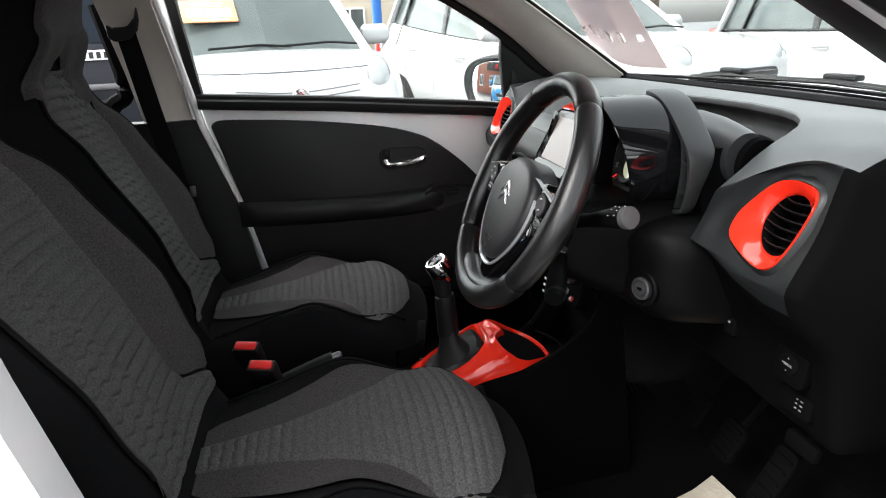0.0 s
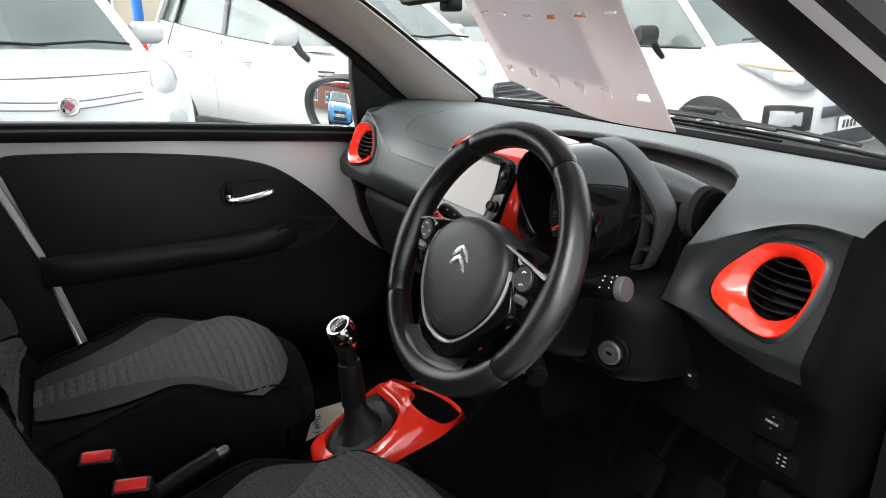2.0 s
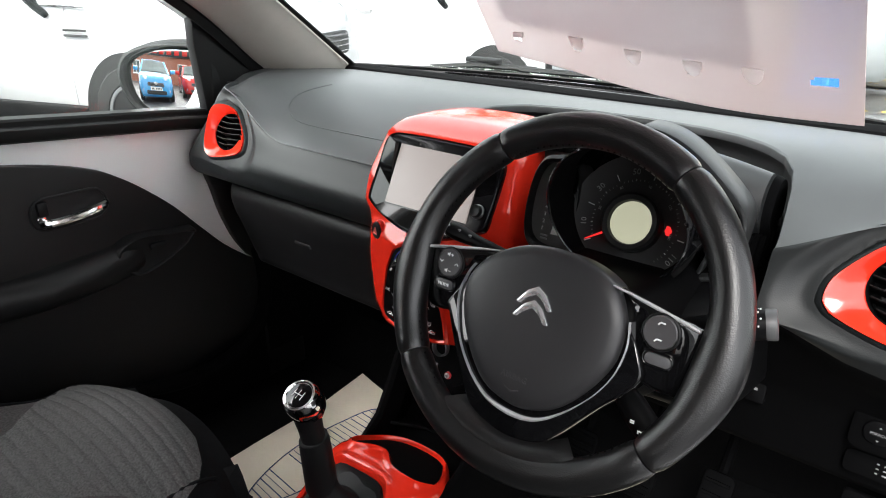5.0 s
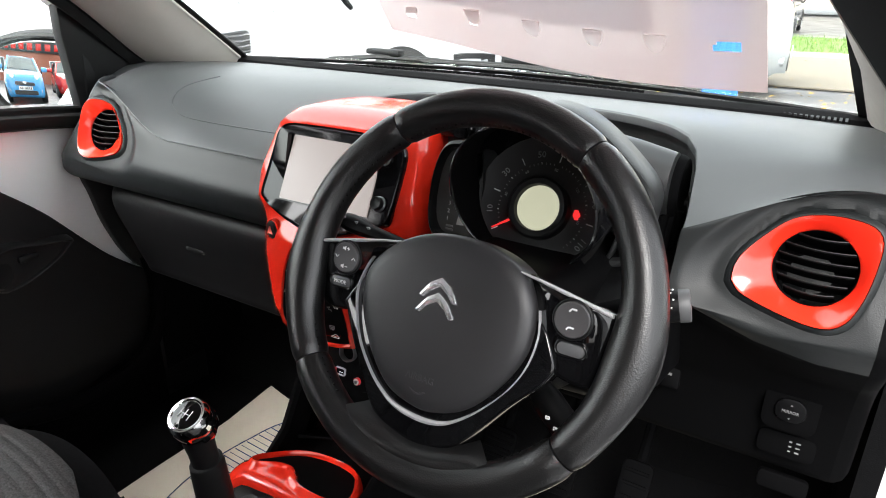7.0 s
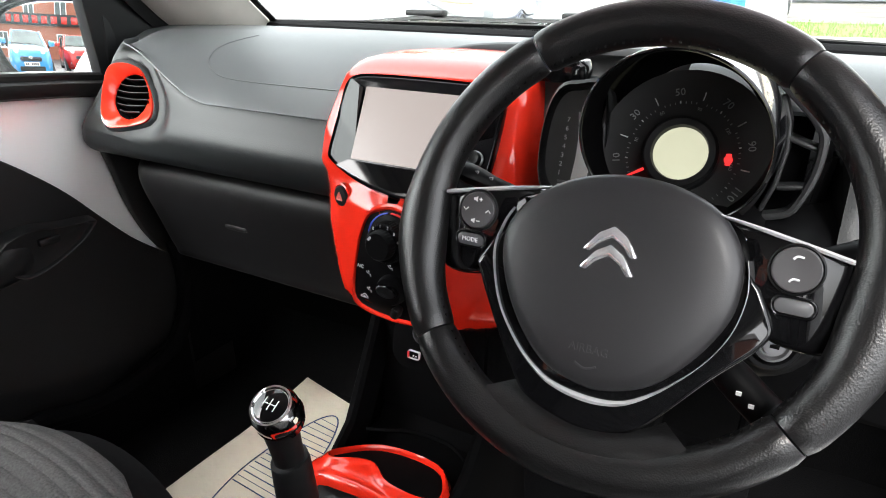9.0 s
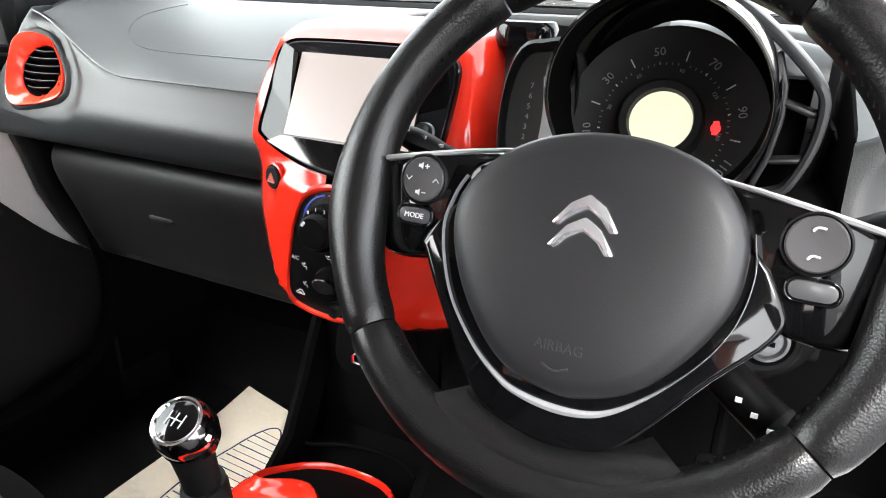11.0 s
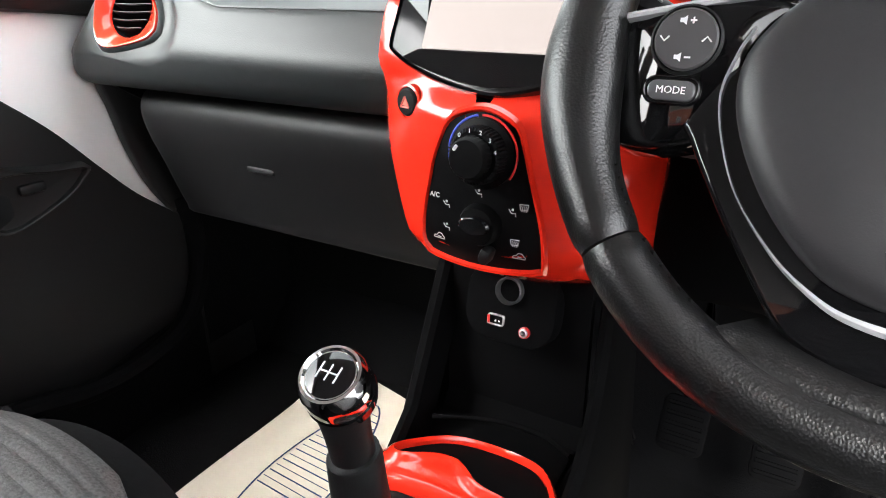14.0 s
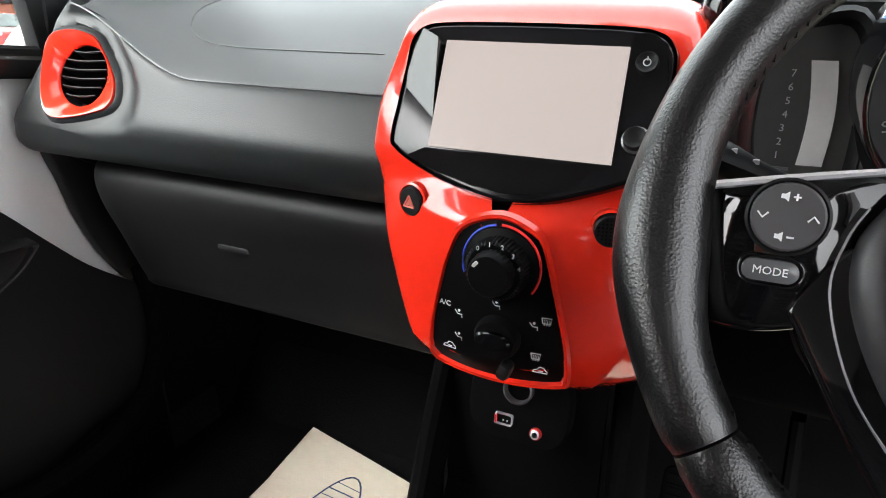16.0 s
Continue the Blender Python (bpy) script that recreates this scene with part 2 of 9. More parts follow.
def plate(bm, fr, pts, depth, bev=0.0, lift=0.0, seg=2):
    """A flat plate of that outline, its face at lift above the plane, going back by depth."""
    b = bmesh.new()
    vs = [b.verts.new(at_frame(fr, p[0], p[1], lift)) for p in pts]
    f = b.faces.new(vs)
    ret = bmesh.ops.extrude_face_region(b, geom=[f])
    bmesh.ops.translate(b, vec=-fr[3] * depth, verts=[g for g in ret["geom"] if isinstance(g, bmesh.types.BMVert)])
    bmesh.ops.recalc_face_normals(b, faces=b.faces)
    if bev:
        bevel(b, bev, seg, 40)
    join(bm, b)
    return bm


def loft(bm, rings, closed=True, caps=True):
    b = bmesh.new()
    vr = [[b.verts.new(p) for p in r] for r in rings]
    n = len(vr[0])
    for r0, r1 in zip(vr, vr[1:]):
        for i in range(n if closed else n - 1):
            j = (i + 1) % n
            try:
                b.faces.new((r0[i], r0[j], r1[j], r1[i]))
            except ValueError:
                pass
    if caps and closed:
        b.faces.new(list(reversed(vr[0])))
        b.faces.new(vr[-1])
    bmesh.ops.recalc_face_normals(b, faces=b.faces)
    join(bm, b)
    return bm


def tube(bm, pts, rad, n=10, flat=1.0, caps=True):
    pts = [Vector(p) for p in pts]
    rings = []
    up = Vector((0, 0, 1))
    for i, p in enumerate(pts):
        d = (pts[min(i + 1, len(pts) - 1)] - pts[max(i - 1, 0)]).normalized()
        s = d.cross(up)
        if s.length < 0.1:
            s = d.cross(Vector((0, 1, 0)))
        s.normalize()
        u = s.cross(d).normalized()
        r = rad[i] if isinstance(rad, (list, tuple)) else rad
        rings.append([p + s * (r * math.cos(2 * math.pi * k / n)) + u * (r * flat * math.sin(2 * math.pi * k / n)) for k in range(n)])
    return loft(bm, rings, True, caps)


def revolve(bm, fr, prof, n=32, caps=True):
    """Turns (radius, height) pairs about the plane's normal."""
    rings = [[at_frame(fr, r * math.cos(2 * math.pi * k / n), r * math.sin(2 * math.pi * k / n), h) for k in range(n)] for r, h in prof]
    return loft(bm, rings, True, caps)


def surf(bm, f, nu, nv, thick=0.0):
    """A sheet f(u, v) over the unit square, with thickness away from its normal."""
    b = bmesh.new()
    g = [[b.verts.new(f(i / nu, j / nv)) for j in range(nv + 1)] for i in range(nu + 1)]
    for i in range(nu):
        for j in range(nv):
            b.faces.new((g[i][j], g[i + 1][j], g[i + 1][j + 1], g[i][j + 1]))
    if thick:
        b.normal_update()
        bmesh.ops.solidify(b, geom=b.faces[:], thickness=thick)
    join(bm, b)
    return bm


def ring(bm, fr, outer, inner, rim=0.004, depth=0.02, hump=0.004, steps=6):
    """A ring between two outlines of equal count, humped between, with walls going back from both edges."""
    rings = []
    m = len(outer)
    prof = [(0.0, -depth), (0.0, -rim)]
    for k in range(steps + 1):
        s = k / steps
        prof.append((s, hump * math.sin(math.pi * s) ** 0.7 if 0 < s < 1 else 0.0))
    prof += [(1.0, -rim), (1.0, -depth)]
    for s, h in prof:
        rings.append([at_frame(fr, outer[i][0] * (1 - s) + inner[i][0] * s, outer[i][1] * (1 - s) + inner[i][1] * s, h) for i in range(m)])
    return loft(bm, rings, True, False)


def by_angle(pts, n, c):
    """The outline's points where rays from c leave it."""
    out = []
    m = len(pts)
    for k in range(n):
        a = 2 * math.pi * k / n
        d = Vector((math.cos(a), math.sin(a)))
        best = None
        for i in range(m):
            p, q = Vector(pts[i][:2]) - Vector(c), Vector(pts[(i + 1) % m][:2]) - Vector(c)
            e = q - p
            den = d.x * e.y - d.y * e.x
            if abs(den) < 1e-12:
                continue
            t = (p.x * e.y - p.y * e.x) / den
            s = (p.x * d.y - p.y * d.x) / den
            if t > 0 and -1e-6 <= s <= 1 + 1e-6 and (best is None or t > best):
                best = t
        best = best or 0.01
        out.append((c[0] + d.x * best, c[1] + d.y * best))
    return out


def lerp_table(tab, x):
    if x <= tab[0][0]:
        return tab[0][1:]
    for a, b in zip(tab, tab[1:]):
        if x <= b[0]:
            s = (x - a[0]) / (b[0] - a[0])
            s = s * s * (3 - 2 * s)
            return [a[i] * (1 - s) + b[i] * s for i in range(1, len(a))]
    return tab[-1][1:]


def lin_table(tab, x):
    if x <= tab[0][0]:
        return tab[0][1:]
    for a, b in zip(tab, tab[1:]):
        if x <= b[0]:
            s = (x - a[0]) / (b[0] - a[0])
            return [a[i] * (1 - s) + b[i] * s for i in range(1, len(a))]
    return tab[-1][1:]


def text_bm(body, size, fr, depth=0.0003, lift=0.0005, bold=False):
    """Raised lettering on a plane, centred."""
    c = bpy.data.curves.new("lettering", "FONT")
    c.body, c.size, c.align_x, c.align_y, c.extrude, c.resolution_u = body, size, "CENTER", "CENTER", depth, 2
    ob = bpy.data.objects.new("lettering", c)
    scene.collection.objects.link(ob)
    dg = bpy.context.evaluated_depsgraph_get()
    me = bpy.data.meshes.new_from_object(ob.evaluated_get(dg))
    b = bmesh.new()
    b.from_mesh(me)
    bpy.data.objects.remove(ob)
    bpy.data.curves.remove(c)
    bpy.data.meshes.remove(me)
    m = Matrix((fr[1], fr[2], fr[3])).transposed().to_4x4()
    m.translation = fr[0] + fr[3] * lift
    bmesh.ops.transform(b, matrix=m, verts=b.verts)
    return b


# ---- ground and far setting ----
M_ASPHALT = mat("wet_asphalt", (0.06, 0.06, 0.062), 0.45, var=0.5, vscale=3.0, bump=0.5, bscale=120, rvar=0.25)
M_GRASS = mat("verge_grass", (0.10, 0.17, 0.035), 0.9, var=0.5, vscale=6, bump=0.6, bscale=60)
M_PATH = mat("sandy_paving", (0.15, 0.13, 0.10), 0.85, var=0.2, vscale=4, bump=0.3, bscale=60)
M_LEAF = mat("fallen_leaf", (0.45, 0.28, 0.04), 0.7, var=0.4, vscale=9)
M_FOLIAGE = mat("tree_leaves", (0.07, 0.11, 0.03), 0.7, var=0.5, vscale=2)
M_BARK = mat("bark", (0.10, 0.08, 0.06), 0.9, var=0.4, vscale=12, bump=0.6, bscale=40)
M_WALL = mat("render_wall", (0.55, 0.47, 0.38), 0.9, var=0.15, vscale=2, bump=0.2, bscale=40)
M_BRICKWALL = mat("red_brick", (0.30, 0.11, 0.07), 0.9, var=0.3, vscale=9, bump=0.4, bscale=60)
M_ROOF = mat("roof_tiles", (0.09, 0.08, 0.08), 0.8, var=0.2, vscale=6, bump=0.4, bscale=30)
M_BLUEPAINT = mat("blue_paint", (0.05, 0.27, 0.55), 0.25, var=0.05, vscale=4, coat=0.5)
M_BANNER = mat("blue_banner_cloth", (0.02, 0.13, 0.45), 0.7, var=0.15, vscale=6, bump=0.3, bscale=40)
M_REDPAINT = mat("red_paint", (0.50, 0.02, 0.015), 0.25, var=0.05, vscale=4, coat=0.5)
M_DARKPAINT = mat("dark_blue_paint", (0.012, 0.014, 0.020), 0.3, var=0.1, vscale=4, coat=0.1, spec=0.2)
M_GREYPAINT = mat("grey_paint", (0.10, 0.10, 0.11), 0.25, var=0.1, vscale=4, coat=0.5)
M_LAMPGLASS = mat("headlamp_glass", (0.42, 0.43, 0.44), 0.08, var=0.2, vscale=18, coat=0.8, rvar=0.03)
M_AMBER = mat("amber_lens", (0.46, 0.29, 0.19), 0.15, var=0.1, vscale=30, coat=0.5)
M_SEAL = mat("grey_lamp_seal", (0.25, 0.25, 0.26), 0.5, var=0.1)
M_BADGE = mat("dull_red_enamel", (0.22, 0.035, 0.045), 0.35, var=0.1)
M_LENS = mat("clear_lamp_lens", (0.24, 0.25, 0.26), 0.08, var=0.35, vscale=14, coat=0.6, rvar=0.03)
# White van paint, greyed in colour to hold down its brightness.
M_TONEDWHITE = mat("toned_white_paint", (0.34, 0.35, 0.35), 0.25, var=0.05, vscale=3, coat=0.5)
M_GRILLE = mat("grille_plastic", (0.015, 0.015, 0.015), 0.5, var=0.2, vscale=30)
M_TYRE = mat("tyre", (0.012, 0.012, 0.012), 0.8, var=0.2, vscale=30, bump=0.3, bscale=90)
M_ALLOY = mat("alloy", (0.55, 0.55, 0.56), 0.3, 0.8, var=0.05)
M_PLATE = mat("number_plate", (0.72, 0.72, 0.70), 0.4, var=0.03)
M_PLATEY = mat("rear_plate", (0.70, 0.52, 0.05), 0.4, var=0.03)


def slope(x, y):
    """The forecourt falls away to the front and to the passenger's side."""
    return 0.004 * x - 0.013 * y


def ground_h(u, v):
    x, y = -70 + 140 * u, -70 + 160 * v
    return (x, y, slope(x, y) + 0.012 * noise.noise((x * 0.3, y * 0.3, 0)) - 0.012)


g = bm_new()
surf(g, ground_h, 70, 80)
tagged(part("ground", g, M_ASPHALT), "dark wet asphalt of the dealer's forecourt", "ground", kind="structure")
far = bm_new()
surf(far, lambda u, v: (-1500 + 3000 * u, -1500 + 3000 * v, -2.6), 2, 2, 0.05)
tagged(part("ground_far", far, M_ASPHALT), "dark asphalt reaching to the horizon", "ground", kind="structure")

strip = bm_new()
surf(strip, lambda u, v: (-30 + 60 * u, 9.6 + 4.8 * v, 0.02 + 0.02 * v + slope(-30 + 60 * u, 9.6 + 4.8 * v)), 60, 4, 0.02)
tagged(part("paving", strip, M_PATH), "pale sandy paving strip scattered with leaves", "paving", kind="structure")
kerb = bm_new()
box(kerb, (0, 14.6, 0.05 + slope(0, 14.6)), (60, 0.14, 0.12), 0.015, (0, -0.745, 0))
tagged(part("kerb", kerb, mat("kerb_stone", (0.35, 0.34, 0.32), 0.85, var=0.15, vscale=8)), "pale concrete kerb along the verge", "kerb", kind="structure")


def grass_blades():
    b = bm_new()
    rnd = random.Random(4)
    surf(b, lambda u, v: (-30 + 60 * u, 14.7 + 6.2 * v, slope(-30 + 60 * u, 14.7 + 6.2 * v) + 0.06 + 0.05 * noise.noise((u * 40, v * 5, 1))), 90, 10)
    for _ in range(6000):
        x, y = rnd.uniform(-9, 9), rnd.uniform(14.75, 20.8)
        a, h, w = rnd.uniform(0, 6.28), rnd.uniform(0.06, 0.14), 0.012
        dx, dy, g0 = math.cos(a) * w, math.sin(a) * w, slope(x, y)
        vs = [b.verts.new(p) for p in ((x - dx, y - dy, g0 + 0.05), (x + dx, y + dy, g0 + 0.05), (x + rnd.uniform(-0.04, 0.04), y + rnd.uniform(-0.04, 0.04), g0 + 0.06 + h))]
        b.faces.new(vs)
    return b


tagged(part("grass_verge", grass_blades(), M_GRASS, smooth=False), "bright green mown grass verge beside the road", "grass", kind="stuff")


def leaf_litter():
    b = bm_new()
    rnd = random.Random(9)
    for _ in range(900):
        if rnd.random() < 0.5:
            x, y = rnd.uniform(-3.5, 5), rnd.uniform(4.5, 9.5)
        else:
            x, y = rnd.uniform(-8, 8), rnd.uniform(9, 20)
        s, a = rnd.uniform(0.02, 0.05), rnd.uniform(0, 6.28)
        z = slope(x, y) + (0.012 if y < 9.4 else (0.06 if y < 14.6 else 0.15))
        vs = [b.verts.new((x + s * math.cos(a + k * 1.57) * (1 if k % 2 else 0.6), y + s * math.sin(a + k * 1.57) * (1 if k % 2 else 0.6), z + rnd.uniform(0, 0.015))) for k in range(4)]
        b.faces.new(vs)
    return b


tagged(part("fallen_leaves", leaf_litter(), M_LEAF, smooth=False), "yellow fallen autumn leaves on the ground", "leaves", kind="stuff")


def building(name, label, x0, x1, y0, y1, h, wall_mat, storeys, cols, face, ridge=2.0):
    t = thing(name, label, "building", ((x0 + x1) / 2, (y0 + y1) / 2, 0))
    b = bm_new()
    box(b, ((x0 + x1) / 2, (y0 + y1) / 2, h / 2), (x1 - x0, y1 - y0, h), 0.02)
    part("wall", b, wall_mat, t)
    b = bm_new()
    xm = (x0 + x1) / 2
    if face in ("x+", "x-"):
        prof = [(x0 - 0.3, h), (xm, h + ridge), (x1 + 0.3, h)]
        loft(b, [[(p[0], y, p[1]) for p in prof] + [(xm, y, h - 0.05)] for y in (y0 - 0.3, y1 + 0.3)])
    else:
        ym = (y0 + y1) / 2
        prof = [(y0 - 0.3, h), (ym, h + ridge), (y1 + 0.3, h)]
        loft(b, [[(x, p[0], p[1]) for p in prof] + [(x, ym, h - 0.05)] for x in (x0 - 0.3, x1 + 0.3)])
    part("roof", b, M_ROOF, t, smooth=False)
    for s in range(storeys):
        for k in range(cols):
            f = (k + 0.5) / cols
            z = 1.5 + s * (h - 1.0) / storeys
            b, fbm = bm_new(), bm_new()
            if face == "x+":
                c = (x1 + 0.012, y0 + f * (y1 - y0), z)
                box(b, c, (0.03, 0.95, 1.1))
                box(fbm, (c[0] + 0.02, c[1], z - 0.6), (0.14, 1.15, 0.08), 0.01)
                for dy in (-0.5, 0, 0.5):
                    box(fbm, (c[0] + 0.012, c[1] + dy, z), (0.05, 0.06, 1.15))
                for dz in (-0.56, 0.56):
                    box(fbm, (c[0] + 0.012, c[1], z + dz), (0.05, 1.05, 0.06))
            else:
                yy = y0 - 0.012 if face == "y-" else y1 + 0.012
                sg = -1 if face == "y-" else 1
                c = (x0 + f * (x1 - x0), yy, z)
                box(b, c, (0.95, 0.03, 1.1))
                box(fbm, (c[0], yy + sg * 0.02, z - 0.6), (1.15, 0.14, 0.08), 0.01)
                for dx in (-0.5, 0, 0.5):
                    box(fbm, (c[0] + dx, yy + sg * 0.012, z), (0.06, 0.05, 1.15))
                for dz in (-0.56, 0.56):
                    box(fbm, (c[0], yy + sg * 0.012, z + dz), (1.05, 0.05, 0.06))
            w = part("window", b, M_TINT, t, "dark glass pane")
            part("frame", fbm, M_TAB, w, "white window frame")
    return t


building("house", "cream rendered two-storey house with white windows", -34, -24, -3, 11, 6.2, M_WALL, 2, 5, "x+")
building("brick_house", "red brick showroom building with a tiled roof", -14, 4, -24, -17, 6.0, M_BRICKWALL, 2, 6, "y+")
building("terrace", "pale rendered terrace across the road", -30, 16, 44, 52, 6.0, M_WALL, 2, 14, "y-")


def tree(name, label, x, y, h, r, seed):
    t = thing(name, label, "tree", (x, y, 0))
    rnd = random.Random(seed)
    b = bm_new()
    tube(b, [(x, y, 0), (x + 0.05, y, h * 0.25), (x - 0.05, y + 0.08, h * 0.5), (x, y, h * 0.85)], [0.20, 0.16, 0.11, 0.03], 9)
    for k in range(9):
        a, z0 = k * 2.4, h * (0.32 + 0.05 * k)
        d = r * rnd.uniform(0.6, 0.95)
        tube(b, [(x, y, z0), (x + math.cos(a) * d * 0.5, y + math.sin(a) * d * 0.5, z0 + h * 0.08), (x + math.cos(a) * d, y + math.sin(a) * d, z0 + h * 0.2)], [0.07, 0.045, 0.012], 6)
    part("trunk", b, M_BARK, t)
    c = bm_new()
    clumps = []
    for k in range(34):
        a, rr = rnd.uniform(0, 6.28), r * math.sqrt(rnd.random())
        clumps.append((x + rr * math.cos(a), y + rr * math.sin(a), h * rnd.uniform(0.42, 1.0), rnd.uniform(0.35, 0.8)))
    for cx, cy, cz, cr in clumps:
        for _ in range(120):
            d = Vector((rnd.gauss(0, 1), rnd.gauss(0, 1), rnd.gauss(0, 0.8))).normalized() * cr * rnd.uniform(0.4, 1.0)
            p = Vector((cx, cy, cz)) + d
            s = rnd.uniform(0.05, 0.11)
            u = Vector((rnd.gauss(0, 1), rnd.gauss(0, 1), rnd.gauss(0, 1))).normalized()
            w = u.orthogonal().normalized()
            c.faces.new([c.verts.new(q) for q in (p - u * s, p + w * s * 0.6, p + u * s, p - w * s * 0.6)])
    part("crown", c, M_FOLIAGE, t, smooth=False)
    return t


tree("tree", "leafy green tree beside the forecourt", -17.5, 9.5, 7.5, 2.4, 3)
tree("tree", "leafy green tree beside the forecourt", -16.0, 5.5, 6.5, 2.0, 5)
tree("tree", "leafy green tree beside the forecourt", -12.0, 17.0, 7.0, 2.4, 7)

b = bm_new()
tube(b, [(-9.3, 0.75, 0), (-9.3, 0.75, 3.2)], 0.07, 12)
tagged(part("blue_post", b, M_BANNER), "blue painted steel post behind the cars", "post")


# ---- parked cars ----
def wheel(parent, x, y, z, r, side, w=0.2):
    fr = frame_of((x, y, z), (1, 0, 0), (0, 0, 1))
    fr = (fr[0], fr[1], fr[2], Vector((0, side, 0)))
    b = bm_new()
    revolve(b, fr, [(r * 0.62, -w), (r * 0.9, -w), (r, -w * 0.85), (r, -0.02), (r * 0.93, 0.0), (r * 0.66, 0.005), (r * 0.62, -0.02)], 28, False)
    t = part("wheel", b, M_TYRE, parent, "black tyre on a silver alloy rim")
    b = bm_new()
    revolve(b, fr, [(r * 0.64, -0.03), (r * 0.64, 0.0), (r * 0.58, 0.0), (r * 0.56, -0.05)], 28, False)
    for k in range(7):
        a = 2 * math.pi * k / 7
        d = Vector((math.cos(a), math.sin(a)))
        n = Vector((-d.y, d.x))
        pts = [d * r * 0.1 + n * r * 0.07, d * r * 0.6 + n * r * 0.09, d * r * 0.6 - n * r * 0.09, d * r * 0.1 - n * r * 0.07]
        plate(b, fr, [(p.x, p.y) for p in pts], 0.03, 0.0, -0.012)
    revolve(b, fr, [(0.001, -0.004), (r * 0.14, -0.006), (r * 0.16, -0.03)], 16)
    part("rim", b, M_ALLOY, t, "silver alloy rim")
    b = bm_new()
    revolve(b, fr, [(0.001, -0.09), (r * 0.6, -0.09)], 20, False)
    part("brake", b, M_GRILLE, t)


def parked_car(name, label, m, paint, L, W, H, hood, belt, nose, roof0, roof1, screen, tail, wb, r=0.31, front="plain", group="", cat="car", plate_mat=None, boxy=0.0, lamps=True, clad=True, lamp=None, mirror=None, handles=None, trim=True, mirrors=(-1, 1), rear_plate=True, panes=None):
    """A car along +x, its nose at x = 0. hood: height of the bonnet's rear; belt: window line; nose: height of the bonnet's front;
    screen: x of the windscreen's foot; roof0, roof1: x of the roof's ends; tail: x of the rear window's foot."""
    t = thing(name, label, cat, (0, 0, 0), group)
    hw = W / 2
    zs = 0.20

    def top(x):
        return lin_table([(-L, belt - 0.12), (-L + 0.05, belt + 0.02), (tail, belt + 0.03), (screen, hood), (screen * 0.5, (hood + nose) / 2 + 0.03), (-0.12, nose), (-0.03, nose - 0.12), (0.0, nose - 0.3)], x)[0]

    def half(x):
        f = -x / L
        if f < 0.16:
            return hw * (0.70 + 0.30 * math.sin(min(1, f / 0.16) * math.pi / 2) ** 0.8)
        if f > 0.9:
            return hw * (1 - 0.16 * ((f - 0.9) / 0.1) ** 2)
        return hw

    rings = []
    xs = [-L * (k / 44) for k in range(45)]
    xs[0] = 0.0
    xs.insert(1, -0.03)
    xs.insert(2, -0.06)
    for x in xs:
        w, zt = half(x), top(x)
        bot = zs + (0.08 if x > -0.2 else 0)
        pts = []
        for s, z in ((0.88, bot), (0.97, bot + 0.10), (1.0, bot + (zt - bot) * 0.45), (0.985, bot + (zt - bot) * 0.75), (0.94, zt - 0.035), (0.86, zt - 0.005), (0.45, zt + 0.02), (0.0, zt + 0.028)):
            pts.append((x, s * w, z))
        rings.append(pts + [(p[0], -p[1], p[2]) for p in reversed(pts[:-1])])
    b = bm_new()
    loft(b, rings, True, True)
    part("body", b, paint, t)
    # glasshouse: four corners of windows under a roof panel
    zr = H
    lo_w, hi_w = hw * 0.88, hw * (0.70 + 0.1 * boxy)

    def side_pt(x, s):
        """s: 0 at the belt, 1 at the roof."""
        return lo_w + (hi_w - lo_w) * s

    b = bm_new()
    foot = [(screen - 0.05, top(screen) - 0.02), (tail + 0.05, belt)]
    loft(b, [[(foot[0][0], -lo_w, foot[0][1]), (foot[0][0] + 0.12, 0, foot[0][1]), (foot[0][0], lo_w, foot[0][1]), (foot[1][0], lo_w, foot[1][1]), (foot[1][0] - 0.06, 0, foot[1][1]), (foot[1][0], -lo_w, foot[1][1])],
             [(roof0, -hi_w, zr - 0.07), (roof0 + 0.1, 0, zr - 0.05), (roof0, hi_w, zr - 0.07), (roof1, hi_w, zr - 0.07), (roof1 - 0.05, 0, zr - 0.05), (roof1, -hi_w, zr - 0.07)]], True, True)
    part("glasshouse", b, panes or M_TINT, t, "dark reflecting windows", smooth=False)
    b = bm_new()
    rr = []
    for k in range(13):
        s = k / 12
        x = roof0 + 0.02 + (roof1 - roof0 - 0.02) * s
        d = 0.055 * math.sin(math.pi * s) ** 0.5
        rr.append([(x, hi_w * q, zr - 0.075 + d * (1 - 0.15 * abs(q)) + 0.03 * (1 - q * q)) for q in (-1.03, -0.9, -0.5, 0, 0.5, 0.9, 1.03)] + [(x, hi_w * q, zr - 0.09) for q in (0.9, -0.9)])
    loft(b, rr, True, True)
    part("roof", b, paint, t)
    mid = (roof0 + roof1) / 2 + 0.05
    for sd in (-1, 1):
        for lo, hi, rad, mm in ((screen - 0.04, roof0, 0.045, paint), (mid + 0.02, mid, 0.045, M_GLOSS), (tail + 0.04, roof1, 0.07, paint), ((mid + tail) / 2 - 0.3, (mid + roof1) / 2 - 0.25, 0.04, M_GLOSS)):
            b = bm_new()
            tube(b, [(lo, sd * (lo_w + 0.005), (top(screen) if lo == screen - 0.04 else belt) - 0.03), (hi, sd * (hi_w + 0.005), zr - 0.06)], rad, 8, 0.6)
            part("pillar", b, mm, t)
        if trim:
            b = bm_new()
            tube(b, [(screen - 0.15, sd * (lo_w + 0.03), belt + 0.0), (mid, sd * (lo_w + 0.03), belt + 0.015), (tail + 0.1, sd * (lo_w + 0.02), belt + 0.03)], 0.014, 6)
            part("window_trim", b, M_RUBBER, t)
